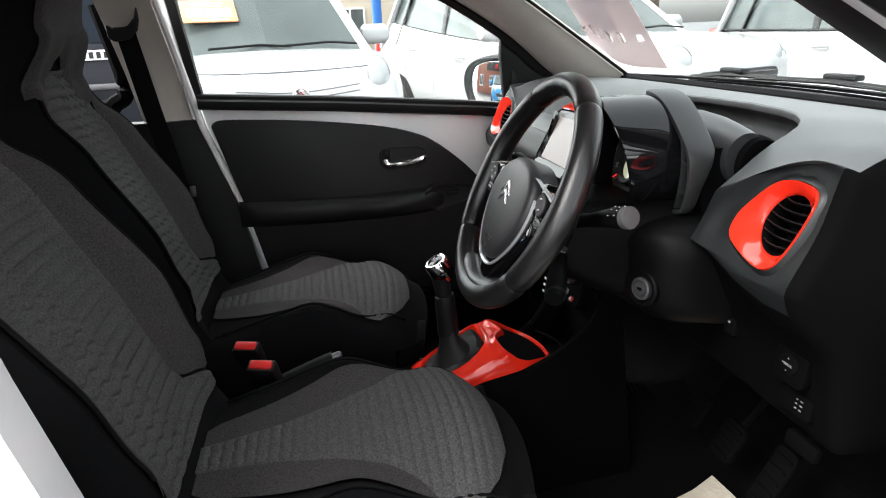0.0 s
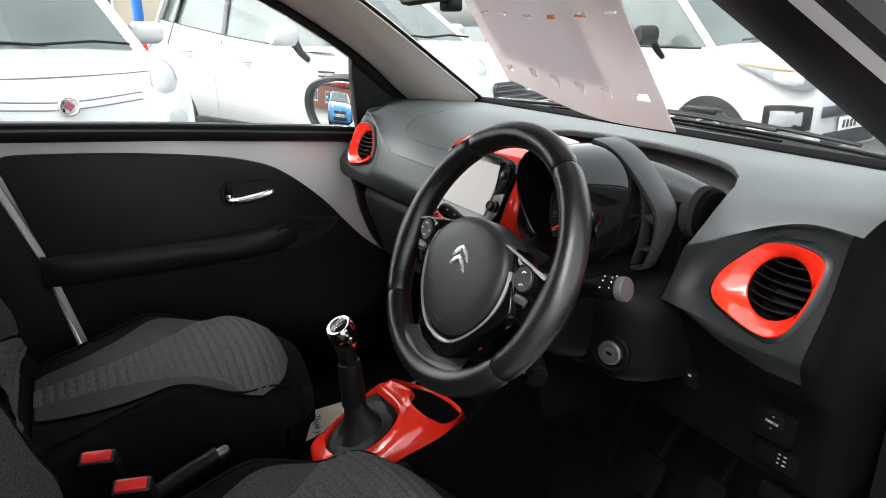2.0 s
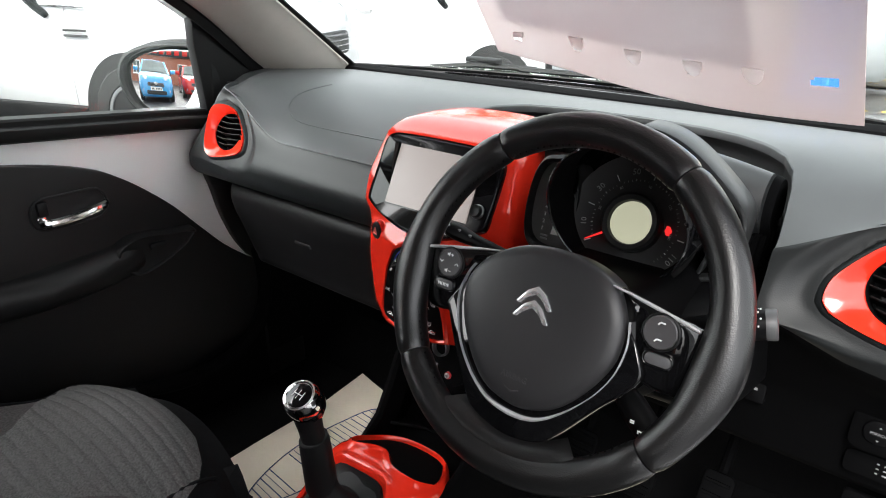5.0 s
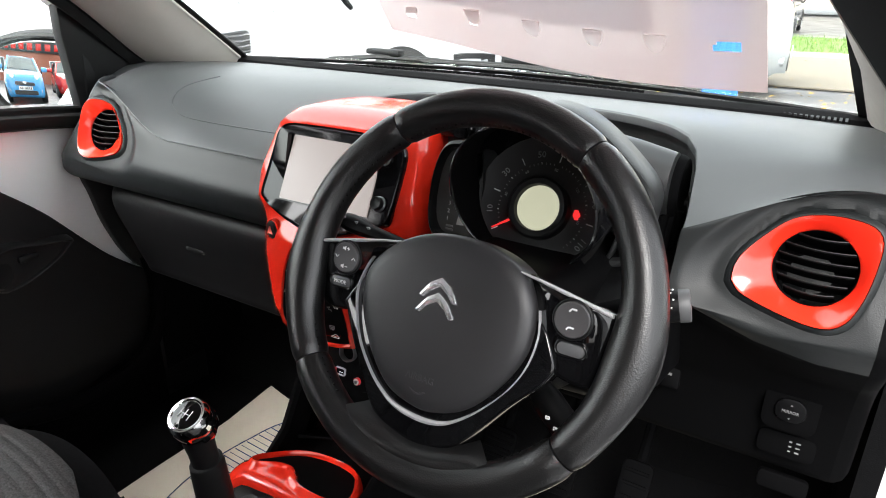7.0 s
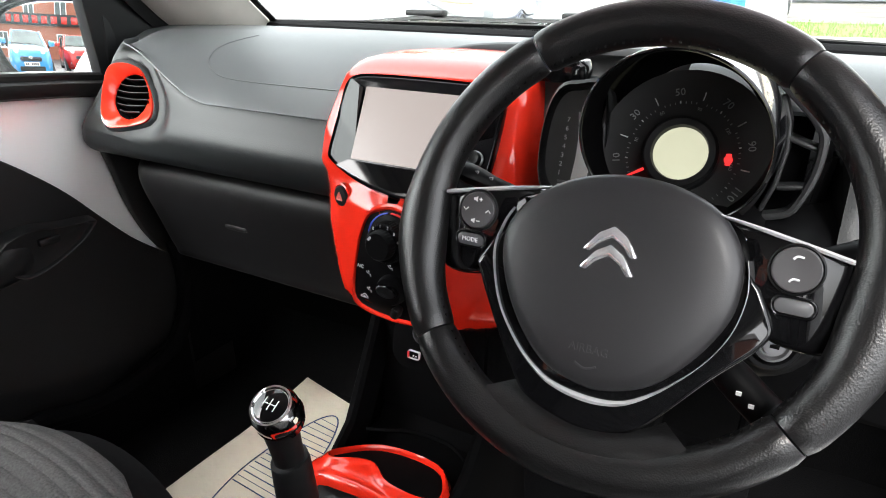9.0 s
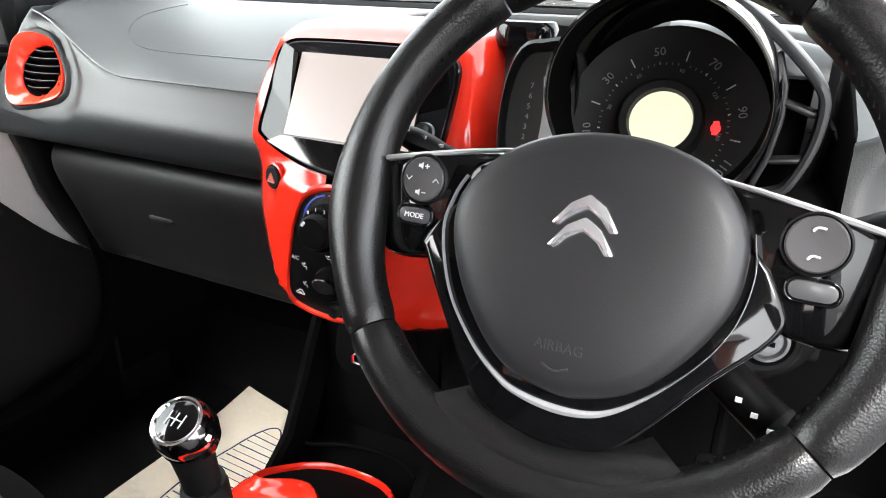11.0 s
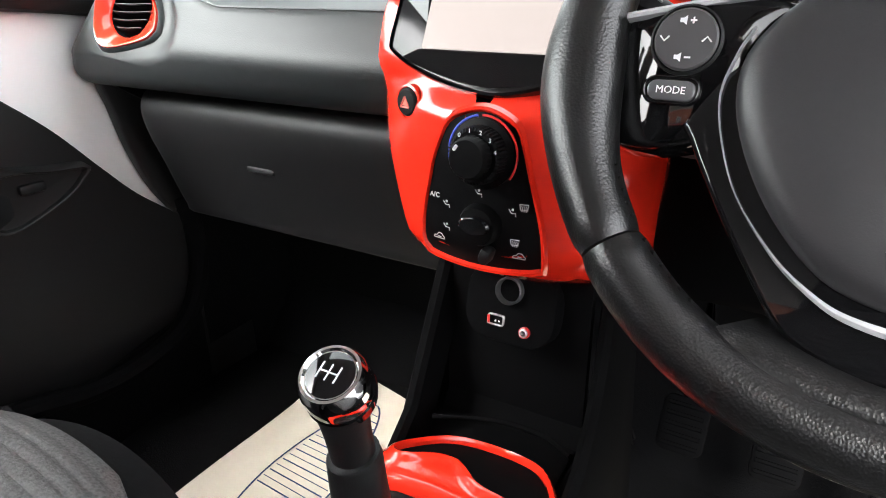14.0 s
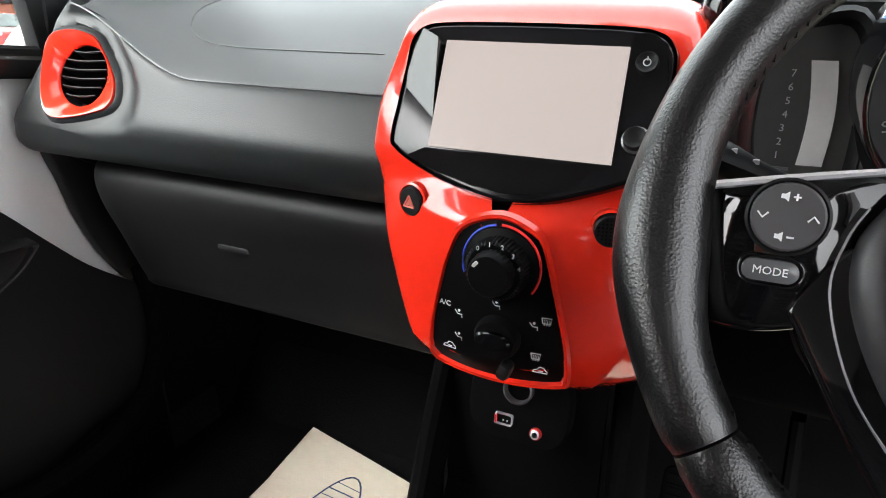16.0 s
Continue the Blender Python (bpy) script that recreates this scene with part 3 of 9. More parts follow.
        # doors: shut lines, handles, mirror
        for x, zlo in ((screen - 0.25, 0.35), (mid, 0.3), (tail * 0.82, 0.55)):
            b = bm_new()
            tube(b, [(x, sd * (hw * 0.955), top(x) - 0.03), (x, sd * (hw * 1.0), (top(x) + zlo) / 2 + 0.05), (x, sd * (hw * 0.995), zlo)], 0.0016, 5)
            part("shut_line", b, M_GREYPAINT, t)
        for x, hz_ in (handles or ((mid + 0.18, belt - 0.13), (tail * 0.80 + 0.12, belt - 0.13))):
            b = bm_new()
            tube(b, curve([(x + 0.1, sd * (hw * 0.985), hz_), (x + 0.07, sd * (hw * 1.005 + 0.012), hz_ + 0.002), (x - 0.07, sd * (hw * 1.005 + 0.012), hz_ + 0.005), (x - 0.1, sd * (hw * 0.985), hz_ + 0.005)], 4, False), 0.014, 8)
            part("door_handle", b, paint, t)
        if sd not in mirrors:
            continue
        b = bm_new()
        mx, mm_ = mirror or (screen - 0.33, paint)
        loft(b, [[(mx + px_, sd * (hw + 0.02 + yy), belt + 0.11 + pz) for px_, pz in [(q[0] * s, q[1] * s) for q in rounded(0.14, 0.17, 0.06)]] for yy, s in ((0.02, 0.7), (0.05, 1.0), (0.22, 1.0), (0.26, 0.7))])
        part("wing_mirror", b, mm_, t)
        b = bm_new()
        tube(b, [(mx + 0.06, sd * hw * 0.96, belt - 0.09), (mx + 0.03, sd * (hw + 0.01), belt - 0.03), (mx, sd * (hw + 0.06), belt + 0.06)], [0.022, 0.03, 0.04], 8)
        part("mirror_stalk", b, M_BLACK, t)
        # wheels in dark arches
        for x in (-wb[0], -wb[1]):
            b = bm_new()
            fr = (Vector((x, sd * (hw + 0.004), r + 0.01)), Vector((1, 0, 0)), Vector((0, 0, 1)), Vector((0, sd, 0)))
            plate(b, fr, [(math.cos(a) * (r + 0.065), math.sin(a) * (r + 0.065)) for a in [radians(-25 + 230 * k / 24) for k in range(25)]], 0.10, 0.0, 0.0)
            part("wheel_arch", b, M_GRILLE, t)
            wheel(t, x, sd * (hw + 0.012), r, r, sd)
        if clad:
            b = bm_new()
            box(b, (-(wb[0] + wb[1]) / 2, sd * (hw - 0.015), 0.30), (wb[1] - wb[0] - 2 * r - 0.12, 0.06, 0.20), 0.02)
            part("sill", b, M_BLACK, t)
        if lamps:
            b = bm_new()
            el = circle(1.0, 20)
            lp = lamp or ((-0.12, hw * 0.60, nose - 0.075), (0.07, 0.11, 0.11), (-0.09, hw * 0.70, 0.42), 0.06)
            c0, rad = Vector((lp[0][0], sd * lp[0][1], lp[0][2])), lp[1]
            loft(b, [[c0 + Vector((rad[0] * math.cos(e) - 0.25 * sd * q[0] * rad[1] * math.sin(e) - 0.2 * q[1] * rad[2] * math.sin(e), rad[1] * math.sin(e) * q[0], rad[2] * math.sin(e) * q[1])) for q in el] for e in [0.05 + 0.3 * m_ for m_ in range(8)]])
            hl = part("headlight", b, M_LAMPGLASS, t, "clear headlight")
            b = bm_new()
            tube(b, [c0 + Vector((rad[0] * 0.25 - 0.25 * sd * q[0] * rad[1] - 0.2 * q[1] * rad[2], rad[1] * 1.02 * q[0], rad[2] * 1.02 * q[1])) for q in el + el[:1]], 0.0035, 5)
            part("lamp_seal", b, M_SEAL, hl)
            b = bm_new()
            loft(b, [[(lp[2][0] + dx, sd * lp[2][1] + q[0] * lp[3] * s, lp[2][2] + q[1] * lp[3] * s) for q in el] for dx, s in ((0.0, 1.0), (0.05, 0.9), (0.055, 0.3))])
            part("fog_lamp", b, M_LAMPGLASS, t)
    # front: grille, lower intake, plate, badge
    frf = (Vector((0.012, 0, 0)), Vector((0, 1, 0)), Vector((0, 0, 1)), Vector((1, 0, 0)))
    if front == "bars":
        for z in (nose - 0.125, nose - 0.165):
            b = bm_new()
            tube(b, curve([(0.006, -hw * 0.44, z + 0.03), (0.006, -0.1, z + 0.004), (0.006, 0.1, z + 0.004), (0.006, hw * 0.44, z + 0.03)], 5, False), 0.0045, 6)
            part("chrome_bar", b, M_DULLMETAL, t)
        b = bm_new()
        revolve(b, (Vector((0.0, 0, nose - 0.145)), Vector((0, 1, 0)), Vector((0, 0, 1)), Vector((1, 0, 0))), [(0.055, -0.02), (0.055, 0.018), (0.046, 0.024), (0.040, 0.018), (0.001, 0.02)], 24)
        bd = part("badge", b, M_CHROME, t)
        b = bm_new()
        revolve(b, (Vector((0.022, 0, nose - 0.145)), Vector((0, 1, 0)), Vector((0, 0, 1)), Vector((1, 0, 0))), [(0.029, -0.01), (0.029, 0.001), (0.001, 0.003)], 4)
        part("badge_shield", b, M_BADGE, bd)
    elif front == "chevron":
        for z in (nose - 0.20, nose - 0.235):
            b = bm_new()
            tube(b, curve([(-0.03, -hw * 0.62, z - 0.01), (0.004, -0.16, z), (0.012, 0.0, z + 0.05), (0.004, 0.16, z), (-0.03, hw * 0.62, z - 0.01)], 5, False), 0.011, 6)
            part("chrome_bar", b, M_DULLMETAL, t)
    else:
        b = bm_new()
        plate(b, frf, [(p[0], p[1] + nose - 0.24) for p in rounded(hw * 0.95, 0.17 if front == "grille" else 0.1, 0.05)], 0.16, 0.01, 0.0)
        gr = part("grille", b, M_GRILLE, t)
        for k in range(4):
            b = bm_new()
            box(b, (0.016, 0, nose - 0.30 + 0.04 * k), (0.012, hw * 0.9, 0.012), 0.003)
            part("grille_bar", b, M_GREYPAINT, gr)
        b = bm_new()
        revolve(b, (Vector((0.02, 0, nose - 0.2)), Vector((0, 1, 0)), Vector((0, 0, 0.55)), Vector((1, 0, 0))), [(0.075, -0.02), (0.075, 0.0), (0.06, 0.008), (0.001, 0.006)], 24)
        part("badge", b, M_CHROME, t)
    b = bm_new()
    plate(b, frf, [(p[0], p[1] + 0.36) for p in rounded(hw * 1.1, 0.13, 0.04)], 0.1, 0.01, 0.002)
    part("lower_intake", b, M_GRILLE, t)
    b = bm_new()
    box(b, (0.03, 0, 0.49), (0.015, 0.52, 0.11), 0.004)
    pl = part("number_plate", b, plate_mat or M_PLATE, t)
    b = bm_new()
    for k in range(7):
        if k != 4:
            box(b, (0.0385, -0.2 + 0.065 * k, 0.49), (0.003, 0.04, 0.065))
    part("plate_bars", b, M_GRILLE, pl)
    # wipers on the windscreen
    for y in (-0.1, 0.42):
        b = bm_new()
        tube(b, [(screen + 0.02, y + 0.27, hood + 0.045), (screen - 0.02, y + 0.05, hood + 0.065), (screen + 0.02, y - 0.33, hood + 0.05)], 0.010, 6)
        part("wiper", b, M_RUBBER, t)
    # tail lamps and rear plate
    for sd in (-1, 1):
        b = bm_new()
        box(b, (-L + 0.06, sd * hw * 0.80, belt - 0.1), (0.16, 0.16, 0.3), 0.03)
        part("tail_light", b, M_REDPAINT, t)
    if rear_plate:
        b = bm_new()
        box(b, (-L - 0.008, 0, 0.75), (0.015, 0.52, 0.11), 0.004)
        part("rear_plate", b, M_PLATEY, t)
    t.matrix_basis = m
    return t


def parked(x, y, heading):
    """A pose on the sloping forecourt."""
    return pose(x, y, slope(x, y), 0, 0, heading)


compact = parked_car("compact_mpv", "white compact people carrier with rounded bonnet, facing the open car", parked(-3.13, -0.366, 13), M_CARWHITE, 4.15, 1.78, 1.66, 1.05, 1.05, 0.95, -1.65, -3.7, -0.98, -4.0, (0.85, 3.45), front="bars", lamp=((-0.10, 0.56, 0.895), (0.06, 0.085, 0.125), (-0.055, 0.585, 0.69), 0.062), mirrors=(1,), mirror=(-1.62, M_CARWHITE))
suv = parked_car("family_suv", "white family SUV with dark sill cladding", parked(-3.26, 2.80, 20), M_CARWHITE, 4.5, 1.84, 1.70, 1.10, 1.07, 1.0, -1.95, -4.0, -1.15, -4.3, (0.9, 3.75), r=0.35, front="grille", mirror=(-1.62, M_CARWHITE), handles=((-2.42, 0.95), (-3.40, 1.02)), trim=False)


def windscreen_sign(m):
    """An orange price board standing on the windscreen of the car with that pose."""
    t = thing("price_sign", "orange price sign with white digits on the windscreen", "price sign")
    fr = frame_of((-1.29, -0.36, 1.37), (0, 1, 0), (-0.756, 0, 0.655))
    b = bm_new()
    plate(b, fr, rounded(0.40, 0.25, 0.012), 0.008, 0.002, 0.008)
    # Orange paled in colour for the windscreen's reflection over the board.
    bd = part("panel", b, mat("paled_orange_board", (0.72, 0.30, 0.15), 0.45, var=0.06, vscale=8), t, "orange panel")
    ink = mat("slate_ink", (0.16, 0.24, 0.30), 0.6, var=0.05)
    for k, ch in enumerate("6750"):
        b = bm_new()
        plate(b, fr, [(q[0] - 0.126 + 0.084 * k, q[1] - 0.025) for q in rounded(0.078, 0.10, 0.006)], 0.002, 0.0, 0.010)
        part("digit_tile", b, M_TAB, bd, "white tile with a digit")
        part("lettering", text_bm(ch, 0.105, (at_frame(fr, -0.126 + 0.084 * k, -0.025, 0.0102), fr[1], fr[2], fr[3])), ink, bd)
    for z, w in ((0.085, 0.24), (0.055, 0.20), (-0.100, 0.26)):
        b = bm_new()
        plate(b, fr, [(p[0], p[1] + z) for p in rounded(w, 0.014, 0.003)], 0.001, 0.0, 0.0088)
        part("text_bar", b, M_TAB, bd)
    t.matrix_basis = m
    return t


windscreen_sign(parked(-3.13, -0.366, 13))


def shop_sign():
    t = thing("shop_sign", "dark fascia sign with red letter shapes on the showroom", "sign", (-5, -16.9, 2.7))
    b = bm_new()
    box(b, (-5, -16.9, 3.1), (12, 0.12, 0.9), 0.02)
    part("board", b, M_GRILLE, t)
    for k in range(9):
        b = bm_new()
        box(b, (-8.6 + 0.9 * k, -16.82, 3.1), (0.55, 0.06, 0.55), 0.08)
        part("letter_bar", b, M_REDPAINT, t)


shop_sign()


def extra(t, m, name, b, material, label=""):
    """One more part for a parked car, given in the car's own axes."""
    bmesh.ops.transform(b, matrix=m, verts=b.verts)
    return part(name, b, material, t, label)


# shut line of the bonnet, upper grille slots on the compact people carrier
mf = parked(-3.13, -0.366, 13)
b = bm_new()
tube(b, curve([(-0.20, -0.62, 0.972), (-0.115, -0.45, 0.958), (-0.10, 0.0, 0.950), (-0.115, 0.45, 0.958), (-0.20, 0.62, 0.972)], 6, False), 0.005, 5)
extra(compact, mf, "bonnet_line", b, M_GREYPAINT)
for k in range(3):
    b = bm_new()
    tube(b, curve([(0.004, -0.42, 0.675 - 0.03 * k), (0.012, -0.2, 0.67 - 0.03 * k), (0.012, 0.2, 0.67 - 0.03 * k), (0.004, 0.42, 0.675 - 0.03 * k)], 5, False), 0.009, 6)
    extra(compact, mf, "grille_slot", b, M_GRILLE)

# rising shoulder, chrome vent and pillar blacks on the family SUV
mk = parked(-3.26, 2.80, 20)
LO, HI = 0.92 * 0.88, 0.92 * 0.70
for sd in (-1, 1):
    b = bm_new()
    rings = []
    for k in range(13):
        x = -1.9 - 2.3 * k / 12
        zt = 1.085 + 0.25 * (k / 12) ** 1.3
        y0 = LO + 0.03
        y1 = LO + (HI - LO) * (zt - 1.07) / 0.60 + 0.024
        rings.append([(x, sd * y0, 1.04), (x, sd * y1, zt), (x, sd * (y1 - 0.03), zt), (x, sd * (y0 - 0.05), 1.04)])
    loft(b, rings)
    extra(suv, mk, "shoulder", b, M_CARWHITE)
    b = bm_new()
    tube(b, [(r_[1][0], r_[1][1], r_[1][2] + 0.004) for r_ in rings], 0.007, 6)
    extra(suv, mk, "shoulder_trim", b, M_RUBBER)
    for dz in (0.0, -0.035):
        b = bm_new()
        box(b, (-1.30, sd * 0.925, 0.90 + dz), (0.20, 0.012, 0.016), 0.004)
        extra(suv, mk, "side_vent", b, M_GRILLE)
    b = bm_new()
    tube(b, [(-1.2, sd * 0.90, 1.045), (-1.7, sd * 0.86, 1.055), (-2.4, sd * 0.85, 1.09)], 0.010, 6)
    extra(suv, mk, "chrome_strip", b, M_CHROME)


# ---- the open hatchback: shell ----
def ws_edge(s):
    """The windscreen's side edge on the passenger's side, from its foot to the roof."""
    return curve([(-0.600, 0.614, 1.0), (-0.565, 0.43, 1.122), (-0.535, 0.245, 1.243), (-0.50, 0.04, 1.365)], 8, False)


EDGE = ws_edge(0)


def base_y(x):
    return 0.735 - 0.121 * (x / 0.6) ** 2


def screen_pt(u, v, off=0.0):
    i = v * (len(EDGE) - 1)
    k = min(int(i), len(EDGE) - 2)
    e = EDGE[k].lerp(EDGE[k + 1], i - k)
    x = e.x * (1 - 2 * u)
    bow = (0.121 - 0.03 * v) * (1 - (1 - 2 * u) ** 2)
    return Vector((x, e.y + bow + off * 0.55, e.z + off * 0.83 + 0.02 * v * (1 - (1 - 2 * u) ** 2)))


b = bm_new()
surf(b, lambda u, v: screen_pt(u, v, 0.012), 24, 12, 0.004)
ws = tagged(part("window_1", b, M_GLASS), "clear raked windscreen glass", "window", kind="structure")
ws.visible_shadow = False
b = bm_new()
for q in (0.0, 1.0):
    loft(b, [[screen_pt(q + (0.010 if q == 0 else -0.010) * s, v / 12, 0.004 + h) for s, h in ((0, 0), (1, 0), (1, 0.003), (0, 0.003))] for v in range(13)])
loft(b, [[screen_pt(u / 24, v, 0.003 + h) for v, h in ((0.0, 0), (0.03, 0), (0.03, 0.003), (0.0, 0.003))] for u in range(25)])
tagged(part("windscreen_border", b, M_RUBBER), "black painted border of the windscreen", "trim", kind="structure")

# bonnet, scuttle and outer body
b = bm_new()
surf(b, lambda u, v: (-0.72 + 1.44 * u, base_y((-0.72 + 1.44 * u) * 0.8) + 0.09 + (0.80 - 0.10 * (2 * u - 1) ** 2) * v, 0.955 - 0.05 * v - 0.20 * v ** 2.2 - 0.07 * (2 * u - 1) ** 4 + 0.02 * (1 - (2 * u - 1) ** 2)), 24, 16, 0.01)
tagged(part("bonnet", b, M_WHITE), "white painted bonnet of the hatchback", "bonnet", kind="structure")
b = bm_new()
surf(b, lambda u, v: (-0.70 + 1.40 * u, base_y(-0.56 + 1.12 * u) + 0.005 + 0.095 * v, 0.985 - 0.03 * math.sin(math.pi * v)), 24, 6, 0.01)
tagged(part("scuttle_panel", b, M_BLACK), "black plastic scuttle below the windscreen", "trim", kind="structure")


def wiper(px0, label):
    t = thing("windscreen_wiper", label, "wiper", (px0[0][0], px0[0][1], px0[0][2]), "windscreen wipers")
    b = bm_new()
    tube(b, [p - Vector((0, 0, 0.008)) for p in px0], 0.006, 8, 0.7)
    part("arm", b, M_RUBBER, t)
    b = bm_new()
    a, c = Vector(px0[-2]), Vector(px0[-1])
    box(b, a + Vector((0, 0.01, 0.0)), (0.09, 0.026, 0.012), 0.004)
    part("arm_cap", b, M_BLACK, t)
    b = bm_new()
    tube(b, [px0[1] + Vector((0, -0.015, -0.010)), a + Vector((0, -0.02, -0.010)), c + Vector((0, -0.012, -0.010))], 0.004, 6)
    part("blade", b, M_RUBBER, t)
    return t


wiper([Vector((0.34, 0.83, 1.0)), Vector((0.2, 0.80, 1.015)), Vector((0.0, 0.80, 1.022)), Vector((-0.22, 0.775, 1.02))], "black windscreen wiper parked on the scuttle")
wiper([Vector((-0.30, 0.80, 1.005)), Vector((-0.2, 0.80, 1.02)), Vector((-0.33, 0.77, 1.022)), Vector((-0.45, 0.73, 1.012))], "short black windscreen wiper parked on the scuttle")

# roof and headlining
b = bm_new()
surf(b, lambda u, v: (-0.54 + 1.08 * u, 0.06 + 0.05 * (1 - (2 * u - 1) ** 2) - 2.0 * v, 1.385 + 0.03 * (1 - (2 * u - 1) ** 2) + 0.04 * math.sin(math.pi * min(1, v * 1.1)) - 0.12 * max(0, v - 0.75)), 16, 20, 0.012)
tagged(part("ceiling", b, M_HEAD), "pale grey woven headlining", "ceiling", kind="structure")
b = bm_new()
surf(b, lambda u, v: (-0.58 + 1.16 * u, 0.09 + 0.05 * (1 - (2 * u - 1) ** 2) - 2.1 * v, 1.415 + 0.03 * (1 - (2 * u - 1) ** 2) + 0.045 * math.sin(math.pi * min(1, v * 1.1)) - 0.12 * max(0, v - 0.75)), 16, 20, 0.01)
tagged(part("roof_panel", b, M_WHITE), "white painted roof skin", "roof", kind="structure")

# floor, bulkhead, rear
b = bm_new()
surf(b, lambda u, v: (-0.70 + 1.40 * u, -1.75 + 2.37 * v, 0.235 + 0.02 * noise.noise((u * 6, v * 9, 0)) + 0.12 * math.exp(-((u - 0.5) / 0.07) ** 2) + 0.15 * max(0, v - 0.955) / 0.045 + 0.25 * max(0, 0.42 - v)), 40, 40, 0.015)
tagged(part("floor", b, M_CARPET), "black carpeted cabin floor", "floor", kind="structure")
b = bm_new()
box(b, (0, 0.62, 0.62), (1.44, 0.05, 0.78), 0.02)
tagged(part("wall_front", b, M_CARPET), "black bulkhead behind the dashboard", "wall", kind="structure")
b = bm_new()
box(b, (0, -1.80, 0.62), (1.36, 0.06, 0.80), 0.03)
tagged(part("wall_rear", b, M_SIDEFAB), "dark tailgate trim", "wall", kind="structure")
for sx, nm in ((-1, "wall_left"), (1, "wall_right")):
    b = bm_new()
    box(b, (sx * 0.71, -1.25, 0.55), (0.08, 1.05, 0.72), 0.03)
    tagged(part(nm, b, M_SIDEFAB), "dark rear quarter trim", "wall", kind="structure")


def pillar():
    """The passenger's windscreen pillar: pale trim inside, rubber seal and white metal outside."""
    low = curve([(-0.70, 0.50, 0.97), (-0.685, 0.415, 1.02), (-0.665, 0.275, 1.135), (-0.64, 0.085, 1.25), (-0.60, -0.12, 1.345)], 8, False)
    tops = [EDGE[min(len(EDGE) - 1, int(i * (len(EDGE) - 1) / (len(low) - 1)))] for i in range(len(low))]
    b = bm_new()
    rings = []
    for a, c in zip(low, tops):
        m = a.lerp(c, 0.5) + Vector((0.022, -0.012, -0.004))
        q = a.lerp(c, 0.2) + Vector((0.016, -0.008, -0.004))
        q2 = a.lerp(c, 0.8) + Vector((0.012, -0.006, -0.004))
        rings.append([a, q, m, q2, c, c + Vector((-0.015, 0.02, 0.01)), a + Vector((-0.02, 0.01, 0.01))])
    loft(b, rings)
    tagged(part("pillar_trim", b, M_BEIGE), "pale beige moulded windscreen pillar trim", "pillar", kind="structure")
    b = bm_new()
    loft(b, [[a + o for o in (Vector((0.004, -0.004, -0.004)), Vector((0.0, -0.016, -0.016)), Vector((-0.022, -0.012, -0.012)), Vector((-0.03, 0.012, 0.012)), Vector((-0.01, 0.012, 0.012)))] for a in low])
    tagged(part("door_seal", b, M_RUBBER), "black rubber door seal along the pillar", "seal", kind="structure")
    b = bm_new()
    loft(b, [[a + o for o in (Vector((-0.024, -0.008, -0.008)), Vector((-0.05, -0.012, -0.012)), Vector((-0.062, 0.05, 0.04)), Vector((-0.03, 0.07, 0.06)))] for a in low])
    tagged(part("pillar_outer", b, M_WHITE), "white painted windscreen pillar", "pillar", kind="structure")


def driver_pillar():
    """The driver's windscreen pillar: a broad black edge, then bare white metal and the seal of the open doorway."""
    rows_ = []
    for k in range(14):
        s = k / 13 * 1.25
        rows_.append((Vector((0.66, 0.45, 1.0)).lerp(Vector((0.44, 0.10, 1.3)), s), Vector((0.756, 0.43, 1.0)).lerp(Vector((0.554, 0.048, 1.3)), s)))
    b = bm_new()
    loft(b, [[i, i.lerp(o, 0.3) + Vector((-0.004, -0.012, 0)), i.lerp(o, 0.7) + Vector((0, -0.012, 0)), o, o + Vector((0.012, 0.03, 0)), i + Vector((0.012, 0.045, 0.01))] for i, o in rows_])
    edge = [(p.z, -p.x, p.y) for p in EDGE]
    inner = bm_new()
    rings = []
    for i, o in rows_:
        ex, ey = lin_table(edge, i.z)
        e = Vector((ex, ey, i.z))
        rings.append([i + Vector((-0.002, 0.005, 0)), i.lerp(e, 0.5) + Vector((-0.008, 0, 0)), e, e + Vector((0.014, 0.010, 0)), i + Vector((0.010, 0.010, 0))])
    loft(inner, rings)
    tagged(part("pillar_lining", inner, M_BEIGE), "pale beige lining of the driver's windscreen pillar", "pillar", kind="structure")
    tagged(part("pillar_edge", b, M_BLACK), "broad black edge of the driver's windscreen pillar", "pillar", kind="structure")
    b = bm_new()
    loft(b, [[o + Vector(d) for d in ((0.002, -0.003, 0), (0.014, -0.008, 0), (0.030, -0.012, 0), (0.046, 0.03, 0), (0.014, 0.03, 0))] for i, o in rows_])
    tagged(part("pillar_metal", b, M_WHITE), "white painted metal of the driver's doorway", "pillar", kind="structure")
    b = bm_new()
    loft(b, [[o + Vector(d) for d in ((0.031, -0.013, 0), (0.042, -0.020, 0), (0.056, -0.012, 0), (0.064, 0.03, 0), (0.048, 0.03, 0))] for i, o in rows_])
    tagged(part("doorway_seal", b, M_RUBBER), "black rubber seal of the driver's doorway", "seal", kind="structure")


pillar()
driver_pillar()


